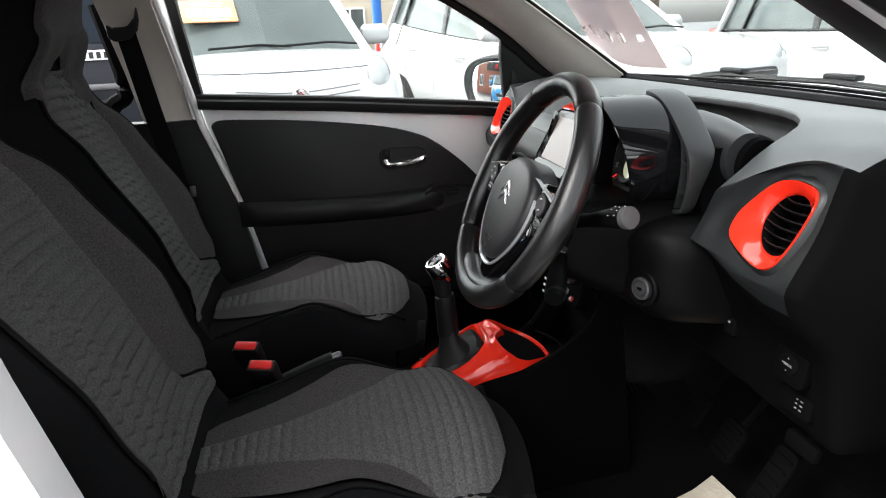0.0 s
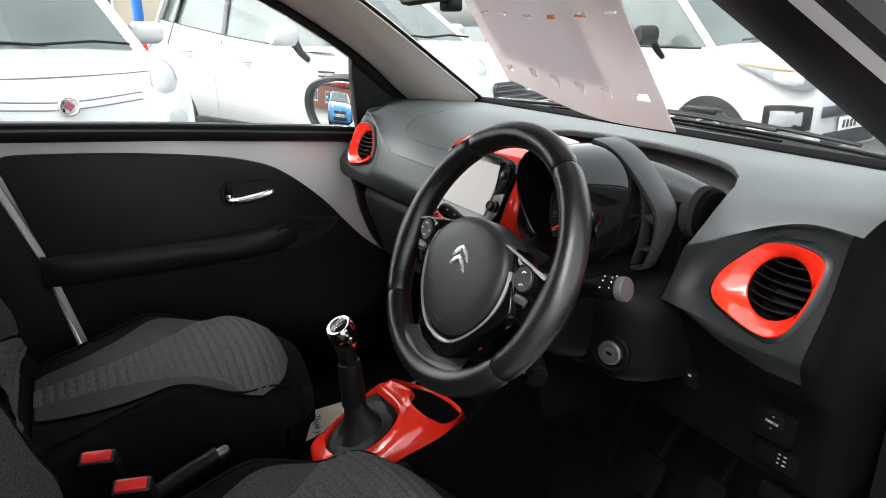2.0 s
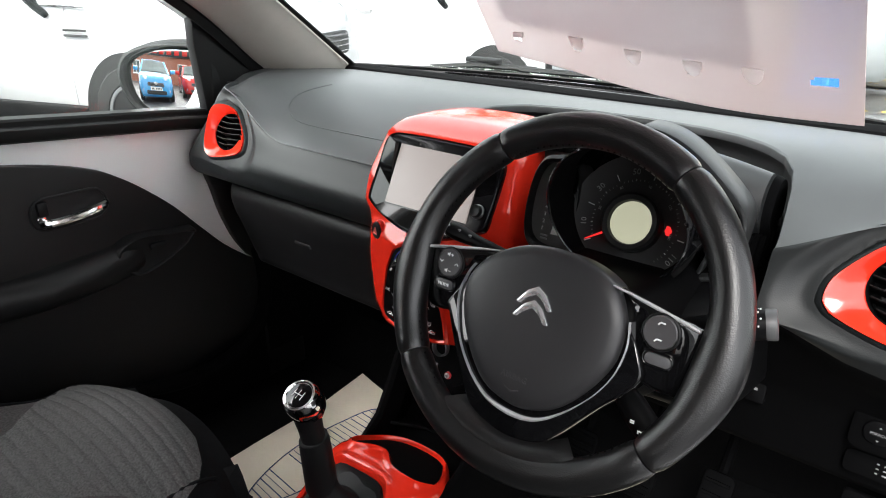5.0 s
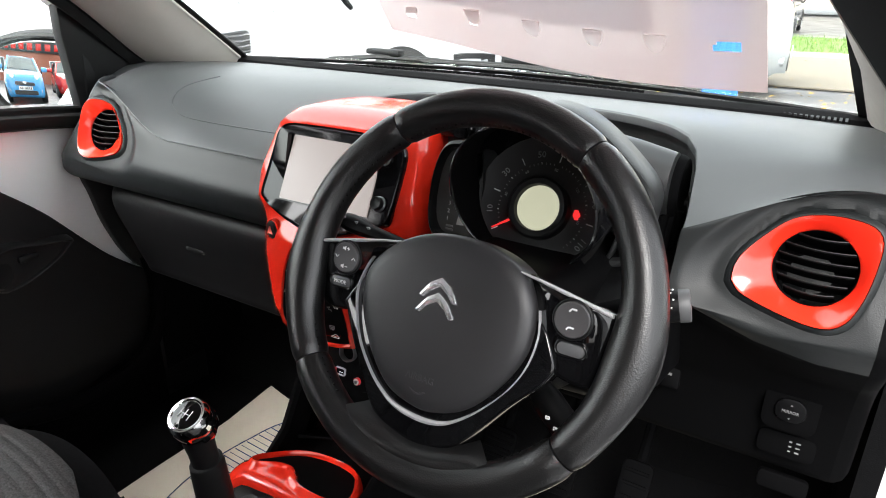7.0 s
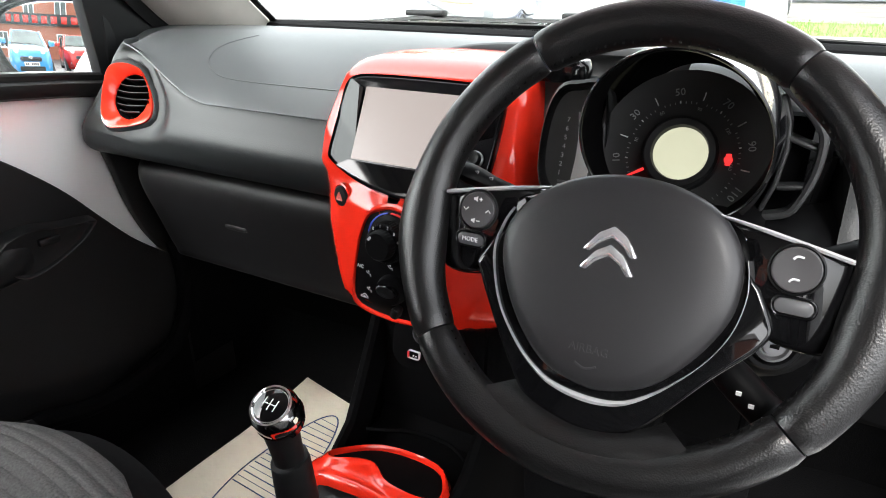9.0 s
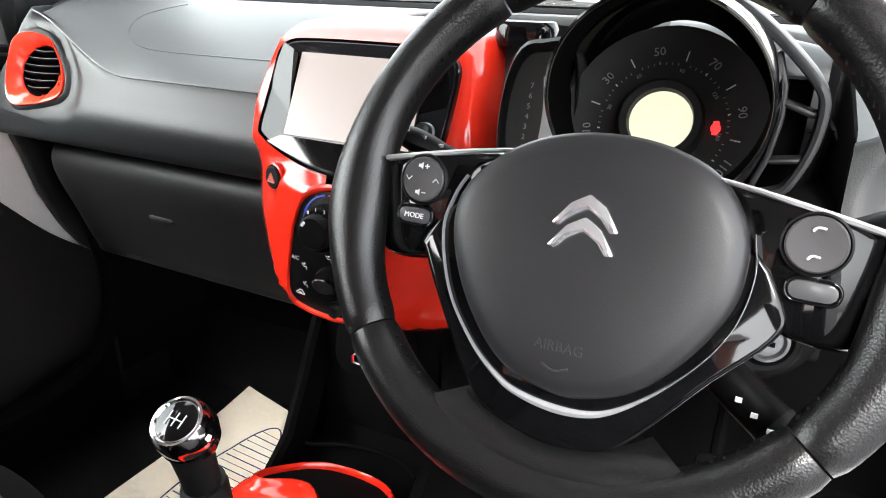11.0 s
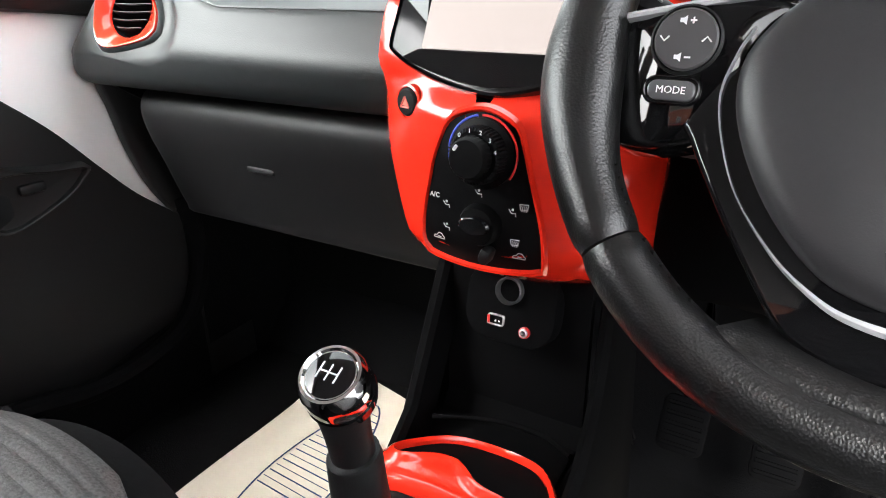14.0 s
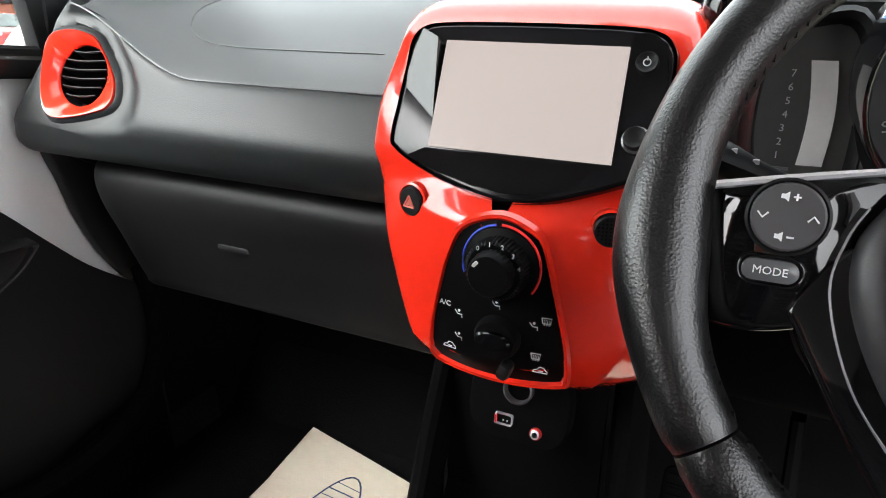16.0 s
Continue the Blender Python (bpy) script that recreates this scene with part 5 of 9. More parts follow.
def dashboard():
    t = thing("dashboard", "grey and black plastic dashboard with deep instrument recess", "dashboard", (0, 0.45, 0.60))
    # upper pad, passenger's half
    b = bm_new()
    xs = [-0.695 + 0.630 * k / 140 for k in range(141)]
    loft(b, [[corner((x, y, z)) for y, z in [(p.x, p.y) for p in curve([(q[0], q[1]) for q in section_left(x)], 6, False)]] for x in xs], False, False)
    # middle and driver's half: the same skin, cut at the lip of the instrument recess
    xs2 = [-0.065 + 0.46 * k / 46 for k in range(47)] + [0.395 + 0.057 * k / 40 for k in range(1, 41)]
    rows = []
    for x in xs2:
        ly, lz = lip_at(x)
        yb = base_y(x * 0.9)
        rows.append([(x, y, pad_z(x, y)) for y in [yb - 0.0005 - (yb - 0.0005 - ly) * (1 - (1 - k / 30) ** 1.5) for k in range(31)]] + [(x, ly - 0.003, lz - 0.002), (x, ly - 0.004, lz - 0.006), (x, ly - 0.002, lz - 0.012)])
    loft(b, rows, False, False)
    xs3 = [0.452 + 0.192 * k / 24 for k in range(25)]
    loft(b, [[(x, y, z) for y, z in [(p.x, p.y) for p in curve([(q[0], q[1]) for q in section_left(x)], 6, False)]] for x in xs3], False, False)
    bmesh.ops.remove_doubles(b, verts=b.verts, dist=0.0006)
    bmesh.ops.recalc_face_normals(b, faces=b.faces)
    part("upper_pad", b, M_DASH, t, "smooth grey upper pad")
    # airbag cover line on the pad
    b = bm_new()
    tube(b, [(p.x, p.y, pad_z(p.x, p.y) + 0.0002) for p in curve([(-0.17, 0.281), (-0.36, 0.281), (-0.425, 0.292), (-0.447, 0.312), (-0.445, 0.345), (-0.415, 0.390)], 10, False)], 0.0010, 5)
    part("cover_line", b, M_DASH, t)
    # passenger's lower face
    b = bm_new()
    rows = []
    for x in xs:
        ax = abs(x)
        zc = crease_z(ax)
        d = 0.0 if ax < 0.46 else -0.010 * min(1, (ax - 0.46) / 0.06)
        bl = 0.806 - 0.004 * (ax - 0.2)
        rows.append([(x, p.x, p.y) for p in curve([(crease_y(ax), zc), (crease_y(ax) - 0.006, zc - 0.008), (0.2385 + 0.44 * ((zc + 0.86) / 2 - 0.917), (zc + 0.86) / 2), (0.2150, 0.866), (0.2145, 0.846), (0.222, bl + 0.018), (0.240, bl + 0.004), (0.285, bl - 0.004)], 10, False)])
    loft(b, [open_vent([corner(p) for p in r], -1) for r in rows], False, False)
    part("lower_face", b, M_DASHTEX, t, "dark textured dashboard face")
    # seam between pad and face
    b = bm_new()
    tube(b, [corner((x, crease_y(abs(x)) - 0.0004, crease_z(abs(x)) + 0.0004)) for x in xs[10:]], 0.0013, 5)
    part("seam", b, M_DASH, t)
    # end caps
    for sx in (-1,):
        b = bm_new()
        plate(b, (Vector((sx * 0.694, 0, 0)), Vector((0, 1, 0)), Vector((0, 0, 1)), Vector((sx, 0, 0))), [(0.275, 0.835), (0.275, 0.88), (0.315, 0.965), (0.37, 0.985), (0.60, 0.985), (0.60, 0.60), (0.42, 0.60), (0.35, 0.75), (0.27, 0.80)], 0.02, 0.0, 0.0)
        part("end_cap", b, M_BLACK, t)
    # glovebox
    b = bm_new()
    loft(b, [[(x, p.x + 0.05 * max(0.0, (-0.585 - x) / 0.06) ** 2, p.y) for p in curve([(0.295, 0.801), (0.270, 0.799), (0.2555, 0.789), (0.2500, 0.770), (0.2560, 0.738), (0.2735, 0.690), (0.2985, 0.620), (0.315, 0.602), (0.42, 0.60)], 6, False)] for x in [-0.645 + 0.535 * k / 40 for k in range(41)]], False, False)
    gb = part("glovebox", b, M_BLACK, t, "black glovebox lid")
    b = bm_new()
    plate(b, (Vector((-0.388, 0.2665, 0.711)), Vector((1, 0, 0)), Vector((0, 0.30, 0.95)), Vector((0, -0.95, 0.30))), rounded(0.050, 0.012, 0.005), 0.012, 0.004, 0.003)
    part("glovebox_catch", b, M_BLACK, gb)
    b = bm_new()
    plate(b, (Vector((-0.398, 0.2585, 0.737)), Vector((1, 0, 0)), Vector((0, 0.18, 0.98)), Vector((0, -0.98, 0.18))), rounded(0.030, 0.004, 0.0015), 0.004, 0.0005, 0.001)
    part("lid_slit", b, M_DARK, gb)
    b = bm_new()
    tube(b, [(-0.418, 0.2645, 0.722), (-0.415, 0.2575, 0.748), (-0.375, 0.2575, 0.748), (-0.360, 0.2645, 0.722)], 0.0013, 5)
    part("catch_line", b, M_DOORP, gb)
    # instrument recess: wall behind the column
    b = bm_new()
    rows = []
    for x in xs2:
        ly, lz = lip_at(x)
        sh = min(1.0, max(0.0, (0.445 - x) / 0.05))
        rows.append([(x, p.x, p.y) for p in curve([(ly - 0.002, lz - 0.010), (ly + 0.006, lz - 0.022), (ly + 0.006 - 0.002 * sh, lz - 0.042), (ly + 0.006 - 0.03 * sh, lz - 0.055), (ly - 0.09 * sh, min(lz - 0.065, 0.945)), (ly + (0.30 - ly) * sh, 0.89), (0.298, 0.82), (0.295, 0.76)], 5, False)])
    loft(b, rows, False, False)
    part("instrument_recess", b, M_RECESS, t, "dark recess round the instruments")
    # driver's outer pod: textured skin round the vent, rolling under into the knee panel
    def pod_section(x):
        zc = crease_z(x)
        bl = lin_table([(0.45, 0.866), (0.48, 0.858), (0.543, 0.838), (0.60, 0.830), (0.645, 0.832)], x)[0]
        return [(crease_y(x), zc), (crease_y(x) - 0.006, zc - 0.008), (0.2385 + 0.44 * ((zc + 0.86) / 2 - 0.917), (zc + 0.86) / 2), (0.2135, 0.868), (0.2125, (bl + 0.868) / 2), (0.220, bl)]

    def under_section(x):
        y0, z0 = pod_section(x)[-1]
        return [(y0 - 0.001, z0 + 0.004), (y0 + 0.003, z0 - 0.006), (y0 + 0.018, z0 - 0.024), (0.262, 0.785), (0.279, 0.752), (0.286, 0.72), (0.294, 0.668), (0.301, 0.646), (0.322, 0.638), (0.42, 0.635)]

    b = bm_new()
    xs4 = [0.451 + 0.193 * k / 60 for k in range(61)]
    loft(b, [open_vent([(x, p.x, p.y) for p in curve(pod_section(x), 9, False)], 1) for x in xs4], False, False)
    loft(b, [[(0.4515, p[0], p[1]) for p in ((0.246, 0.925), (0.229, 0.89), (0.226, 0.858))], [(0.455, p[0], p[1]) for p in ((0.34, 0.93), (0.34, 0.89), (0.34, 0.80))]], False, False)
    part("outer_pod", b, M_DASHTEX, t, "textured pod round the outer vent")
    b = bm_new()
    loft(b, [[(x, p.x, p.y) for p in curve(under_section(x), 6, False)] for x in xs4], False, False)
    part("pod_underside", b, M_SHADED, t, "smooth black panel below the vent")
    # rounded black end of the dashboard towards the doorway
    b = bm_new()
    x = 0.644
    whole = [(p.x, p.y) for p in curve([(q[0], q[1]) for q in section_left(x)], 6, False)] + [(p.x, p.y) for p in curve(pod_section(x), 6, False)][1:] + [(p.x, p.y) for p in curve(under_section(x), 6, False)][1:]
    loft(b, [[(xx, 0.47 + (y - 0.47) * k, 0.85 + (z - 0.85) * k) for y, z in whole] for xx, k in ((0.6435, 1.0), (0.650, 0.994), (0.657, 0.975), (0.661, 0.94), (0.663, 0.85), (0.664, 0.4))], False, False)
    part("dash_end", b, M_SHADED, t, "rounded black end of the dashboard")
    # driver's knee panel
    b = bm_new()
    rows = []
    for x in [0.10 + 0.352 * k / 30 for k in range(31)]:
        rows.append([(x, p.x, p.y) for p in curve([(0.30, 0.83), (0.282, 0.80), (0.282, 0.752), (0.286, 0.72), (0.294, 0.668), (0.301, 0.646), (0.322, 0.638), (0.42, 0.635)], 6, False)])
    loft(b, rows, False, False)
    part("knee_panel", b, M_SHADED, t, "black knee panel under the wheel")
    # speaker grille at the foot of the windscreen
    for sx in (1,):
        b = bm_new()
        for k in range(26):
            x = 0.40 + 0.175 * k / 25
            y = base_y(x) - 0.035
            box(b, (x, y, 1.004), (0.0035, 0.03, 0.003))
        part("screen_vent", b, M_BLACK, t)
    b = bm_new()
    for k in range(60):
        x = -0.35 + 0.62 * k / 59
        box(b, (x, base_y(x) - 0.022, 1.0025), (0.008, 0.010, 0.004))
    part("defrost_slot", b, M_DARK, t, "dark defroster slot")
    return t


dash = dashboard()



def air_vent(sx):
    t = thing("air_vent", "round black air vent in a gloss red surround", "air vent", (sx * 0.577, 0.24, 0.85), "outer air vents")
    fr = vent_frame(sx)
    outl = [(p[0] * sx, p[1]) for p in RV]
    if sx < 0:
        outl.reverse()
    sm = [(p.x, p.y) for p in curve(outl, 6)]
    outer = by_angle(sm, 72, (0, 0.006))
    inner = circle(0.0375, 72, (0, 0.006))
    b = bm_new()
    rings = []
    for s, h in ((0.0, -0.02), (0.0, 0.0), (0.03, 0.0025), (0.10, 0.002), (0.5, -0.006), (0.85, -0.012), (0.97, -0.0145), (1.0, -0.018), (1.0, -0.04)):
        rings.append([at_frame(fr, outer[i][0] * (1 - s) + inner[i][0] * s, outer[i][1] * (1 - s) + inner[i][1] * s, h) for i in range(72)])
    loft(b, rings, True, False)
    part("surround", b, M_RED, t, "gloss red surround")
    b = bm_new()
    rings = [[at_frame(fr, p[0] * s, p[1] * s, h) for p in outer] for s, h in ((0.985, -0.008), (1.002, -0.002), (1.012, 0.0002), (1.04, -0.0005), (1.09, -0.0030), (1.16, -0.009))]
    loft(b, rings, True, False)
    part("surround_edge", b, M_DASHTEX, t)
    b = bm_new()
    fr = (at_frame(fr, 0, 0.006, -0.016), fr[1], fr[2], fr[3])
    revolve(b, fr, [(0.0375, 0.0), (0.036, -0.004), (0.036, -0.035), (0.001, -0.045)], 40, False)
    part("duct", b, M_DARK, t)
    for k in range(6):
        z = -0.027 + 0.0108 * k
        half = math.sqrt(max(0.0001, 0.035 ** 2 - z * z))
        b = bm_new()
        surf(b, lambda u, v: at_frame(fr, half * (2 * u - 1), z + 0.004 * (1 - v) - 0.003 * (1 - (2 * u - 1) ** 2), -0.022 * v + 0.004 * (1 - (2 * u - 1) ** 2)), 12, 2, 0.0016)
        sl = part("slat", b, M_DARK, t)
        b = bm_new()
        tube(b, [at_frame(fr, half * (2 * u / 12 - 1), z + 0.004 - 0.003 * (1 - (2 * u / 12 - 1) ** 2), 0.0008 + 0.004 * (1 - (2 * u / 12 - 1) ** 2)) for u in range(13)], 0.0007, 5)
        part("slat_edge", b, M_BLACK, sl)


air_vent(1)
air_vent(-1)


# ---- centre stack ----
SCR = frame_of((0.0015, 0.2095, 0.928), (1, 0, 0), (0, 0.4648, 0.8854))


def fascia_y(x, z):
    y0 = lin_table([(0.660, 0.215), (0.685, 0.180), (0.70, 0.158), (0.72, 0.146), (0.76, 0.146), (0.80, 0.146), (0.84, 0.152), (0.86, 0.170), (0.88, 0.181), (0.985, 0.2365), (1.0, 0.256), (1.012, 0.30)], z)[0]
    k = lin_table([(0.66, 1.5), (0.70, 2.6), (0.84, 3.2), (0.875, 1.2), (0.92, 0.3), (1.0, 0.3)], z)[0]
    return y0 + k * x * x


STACK = [(-0.128, 0.960), (-0.121, 0.985), (-0.100, 0.999), (-0.04, 1.003), (0.04, 1.003), (0.100, 0.999), (0.122, 0.985), (0.129, 0.960), (0.139, 0.90), (0.142, 0.86), (0.134, 0.81), (0.112, 0.745), (0.092, 0.700), (0.078, 0.680), (0.05, 0.672), (0.0, 0.670), (-0.045, 0.672), (-0.068, 0.680), (-0.080, 0.700), (-0.106, 0.755), (-0.133, 0.82), (-0.142, 0.865), (-0.139, 0.90)]
CLIM = [(-0.055, 0.716), (-0.054, 0.745), (-0.045, 0.785), (-0.036, 0.815), (-0.024, 0.836), (0.005, 0.845), (0.033, 0.836), (0.043, 0.815), (0.051, 0.785), (0.060, 0.745), (0.062, 0.716), (0.054, 0.706), (0.004, 0.702), (-0.046, 0.706)]


def face_patch(bm, outline, lift, back, n=64, steps=7, c=None, dome=0.0):
    """A patch of the fascia's curved front inside an outline, raised by lift, with an edge going back."""
    pts = [(p.x, p.y) for p in curve(outline, 4)]
    c = c or (sum(p[0] for p in pts) / len(pts), sum(p[1] for p in pts) / len(pts))
    ring0 = by_angle(pts, n, c)
    rings = [[(p[0], fascia_y(p[0], p[1]) + back, p[1]) for p in ring0]]
    for k in range(steps):
        s = 1 - k / steps
        rings.append([(c[0] + (p[0] - c[0]) * s, fascia_y(c[0] + (p[0] - c[0]) * s, c[1] + (p[1] - c[1]) * s) - lift - dome * (1 - s * s), c[1] + (p[1] - c[1]) * s) for p in ring0])
    return loft(bm, rings, True, True)


def centre_stack():
    t = thing("centre_stack", "gloss red centre console fascia with screen and heater controls", "console", (0, 0.2, 0.67))
    pts = [(p.x, p.y) for p in curve(STACK, 4)]
    c = (0.0, 0.86)
    o = by_angle(pts, 96, c)
    b = bm_new()
    rings = []
    def flank(p, f):
        hw = lin_table([(0.68, 0.085), (0.70, 0.092), (0.745, 0.112), (0.81, 0.134), (0.86, 0.142)], p[1])[0]
        return p[0] * (1 + f * (0.134 / hw - 1) if p[1] < 0.86 else 1.0)
    for s, dy, fl in ((1.0, 0.12, 0.8), (1.02, 0.070, 1.0), (1.02, 0.048, 0.85), (1.015, 0.028, 0.45), (1.01, 0.014, 0.14), (0.985, 0.003, 0.0)):
        rings.append([(flank(p, fl) * s, fascia_y(p[0], p[1]) + dy, c[1] + (p[1] - c[1]) * s) for p in o])
    for k in range(14):
        s = 0.955 * (1 - k / 14)
        rings.append([(c[0] + (p[0] - c[0]) * s, fascia_y(c[0] + (p[0] - c[0]) * s, c[1] + (p[1] - c[1]) * s), c[1] + (p[1] - c[1]) * s) for p in o])
    loft(b, rings, True, False)
    part("fascia", b, M_RED, t, "gloss red fascia")
    # bezel and screen
    bez = [(-0.108, 0.044), (-0.097, 0.0565), (-0.07, 0.060), (0.0, 0.061), (0.068, 0.060), (0.095, 0.056), (0.106, 0.046), (0.110, 0.03), (0.110, -0.02), (0.107, -0.045), (0.098, -0.054), (0.06, -0.0705), (0.03, -0.080), (0.0, -0.0835), (-0.04, -0.0765), (-0.078, -0.064), (-0.1035, -0.051), (-0.110, -0.041), (-0.1095, -0.01), (-0.1085, 0.02)]
    bz = [(p.x, p.y) for p in curve(bez, 5)]
    b = bm_new()
    plate(b, SCR, bz, 0.03, 0.003, 0.006, 3)
    bezel = part("screen_bezel", b, M_BEZEL, t, "piano black bezel")
    b = bm_new()
    rings = [[at_frame(SCR, p[0] * s, (p[1] + 0.01) * s - 0.01, h) for p in bz] for s, h in ((1.0, 0.0), (1.012, 0.007), (1.022, 0.004), (1.025, 0.0))]
    loft(b, rings, True, False)
    part("bezel_edge", b, M_GLOSS, bezel)
    b = bm_new()
    plate(b, SCR, [(-0.0750, 0.0440), (0.0760, 0.0440), (0.0780, -0.0460), (-0.0730, -0.0465)], 0.003, 0.0, 0.0095)
    part("screen", b, M_SCREEN, t, "blank touch screen, pale glare given as glow", smooth=False)
    # polished facets of the bezel beside and below the screen
    for nm, nrm, pts3 in (("bezel_side", (-0.17, -0.95, 0.26), [(-0.0943, 0.050), (-0.0785, 0.0425), (-0.0765, -0.0032), (-0.0745, -0.0445), (-0.1025, -0.0470), (-0.1060, -0.0132), (-0.1062, 0.0151), (-0.1014, 0.0335)]), ("bezel_side", (0.08, -0.96, 0.24), [(0.0790, 0.0500), (0.0929, 0.0509), (0.1040, 0.044), (0.1070, 0.020), (0.1060, -0.020), (0.1000, -0.044), (0.0800, -0.040), (0.0790, 0.0076)]), ("bezel_chin", (0.05, -0.90, 0.43), [(-0.0893, -0.0576), (-0.0735, -0.0490), (0.0061, -0.0488), (0.0775, -0.0485), (0.0900, -0.0530), (0.0650, -0.0640), (0.0300, -0.0745), (0.0, -0.0780), (-0.0300, -0.0745), (-0.0613, -0.0669)])):
        cx_, cz_ = sum(p[0] for p in pts3) / len(pts3), sum(p[1] for p in pts3) / len(pts3)
        nv = Vector(nrm).normalized()
        o = at_frame(SCR, cx_, cz_, 0.0088)
        b = bm_new()
        face = []
        for p in pts3:
            q = at_frame(SCR, p[0], p[1], 0.0088)
            face.append(q - SCR[3] * ((q - o).dot(nv) / SCR[3].dot(nv)))
        loft(b, [[q - SCR[3] * 0.008 for q in face], face])
        part(nm, b, M_GLOSS, bezel, smooth=False)
    for x, z, r in ((0.0915, 0.030, 0.0085), (0.0925, -0.026, 0.0085)):
        b = bm_new()
        fr = (at_frame(SCR, x, z, 0.0085), SCR[1], SCR[2], SCR[3])
        revolve(b, fr, [(r, 0.0), (r, 0.008), (r * 0.9, 0.0095), (r * 0.6, 0.008), (0.0005, 0.008)], 24)
        kb = part("screen_knob", b, M_BLACK, t, "small black rotary knob")
        b = bm_new()
        revolve(b, fr, [(r * 1.22, 0.0), (r * 1.22, 0.002), (r * 1.04, 0.003), (r * 1.04, 0.0)], 24, False)
        part("knob_ring", b, M_DULLMETAL, kb)
    b = bm_new()
    fr = (at_frame(SCR, 0.0915, 0.030, 0.0170), SCR[1], SCR[2], SCR[3])
    ring(b, fr, circle(0.0030, 16), circle(0.0022, 16), 0.0, 0.0003, 0.0)
    box(b, at_frame(fr, 0, 0.0028, 0), (0.0008, 0.0006, 0.003))
    part("power_mark", b, M_WHITEMARK, t)
    # hazard switch and microphone in dished recesses
    for x in (-0.085, 0.085):
        z = 0.842
        y = fascia_y(x, z)
        nx = Vector((1, 6.4 * x * 0.5, 0)).normalized()
        fr = frame_of((x, y - 0.001, z), nx, (0, 0.05, 1))
        b = bm_new()
        revolve(b, fr, [(0.0165, -0.006), (0.0165, 0.0005), (0.0145, 0.0012), (0.013, -0.002)], 28, False)
        part("dish_rim", b, M_RED, t)
        b = bm_new()
        revolve(b, fr, [(0.0128, -0.01), (0.0128, 0.002), (0.0115, 0.0035), (0.0005, 0.0040)], 28)
        bt = part("hazard_switch" if x < 0 else "microphone", b, M_BLACK, t, "black round hazard switch" if x < 0 else "black perforated microphone cover")
        b = bm_new()
        if x < 0:
            for k in range(3):
                a0, a1 = radians(90 + 120 * k), radians(210 + 120 * k)
                tube(b, [at_frame(fr, 0.0065 * math.cos(a0), 0.0065 * math.sin(a0) - 0.001, 0.0045), at_frame(fr, 0.0065 * math.cos(a1), 0.0065 * math.sin(a1) - 0.001, 0.0045)], 0.0009, 5)
            plate(b, fr, [(0.0038 * math.cos(radians(90 + 120 * k)), 0.0038 * math.sin(radians(90 + 120 * k)) - 0.001) for k in range(3)], 0.001, 0, 0.0048)
            part("hazard_triangle", b, mat("hazard_red", (0.75, 0.16, 0.12), 0.4), bt)
        else:
            for i in range(-3, 4):
                for j in range(-3, 4):
                    if i * i + j * j < 11:
                        revolve(b, (at_frame(fr, i * 0.003, j * 0.003, 0.0042), fr[1], fr[2], fr[3]), [(0.0009, -0.001), (0.0007, 0.0003), (0.0001, 0.0004)], 6)
            part("microphone_holes", b, M_DARK, bt)
    # climate panel
    b = bm_new()
    face_patch(b, CLIM, 0.001, 0.006, c=(0.0045, 0.775))
    part("climate_panel", b, M_STALK, t, "black heater control panel")
    b = bm_new()
    pts2 = [(p.x, p.y) for p in curve(CLIM, 4)]
    og = by_angle(pts2, 64, (0.0045, 0.775))
    loft(b, [[(0.0045 + (p[0] - 0.0045) * s, fascia_y(p[0], p[1]) - h, 0.775 + (p[1] - 0.775) * s) for p in og] for s, h in ((1.10, -0.002), (1.07, 0.003), (1.03, 0.0035), (0.995, 0.001), (0.99, -0.004))], True, False)
    part("climate_rim", b, M_RED, t)
    fr = frame_of((0.009, 0.1475, 0.811), (1, 0, 0), (0, 0.08, 1))
    b = bm_new()
    prof = [(0.0305, -0.004), (0.0305, 0.004), (0.0255, 0.006), (0.0245, 0.018), (0.022, 0.020), (0.014, 0.020)]
    loft(b, [[at_frame(fr, r * q * math.cos(2 * math.pi * k / 96), r * q * math.sin(2 * math.pi * k / 96), h) for k in range(96) for q in [1.0 if (k % 2 or r < 0.02 or h < 0.005) else 0.955]] for r, h in prof], True, True)
    dial = part("temperature_dial", b, M_STALK, t, "ribbed black rotary dial")
    b = bm_new()
    loft(b, [[at_frame(fr, r * q * math.cos(2 * math.pi * k / 56), r * q * math.sin(2 * math.pi * k / 56), h) for k in range(56) for q in [1.0 if (k % 2 or h > 0.031) else 0.955]] for r, h in ((0.0185, 0.019), (0.0175, 0.030), (0.0155, 0.032), (0.0005, 0.0325))], True, True)
    part("fan_dial", b, M_STALK, dial)
    b = bm_new()
    box(b, at_frame(fr, -0.010, 0.0085, 0.0325), (0.003, 0.002, 0.006), 0.001, (0, 40, 0))
    part("dial_pointer", b, M_WHITEMARK, dial)
    for k, ch in enumerate("01234"):
        a = radians(128 - 28 * k)
        b = text_bm(ch, 0.0052, (at_frame(fr, 0.0215 * math.cos(a), 0.0215 * math.sin(a), 0.0198), fr[1], fr[2], fr[3]))
        part("dial_number", b, M_WHITEMARK, dial)
    for lo, hi, mm in ((100, 200, M_BLUEMARK), (-35, 92, M_REDLAMP)):
        b = bm_new()
        pts3 = [at_frame(fr, 0.0325 * math.cos(radians(lo + (hi - lo) * k / 20)), 0.0325 * math.sin(radians(lo + (hi - lo) * k / 20)), 0.0025) for k in range(21)]
        tube(b, pts3, 0.0011, 6)
        part("scale_arc", b, mm, t)
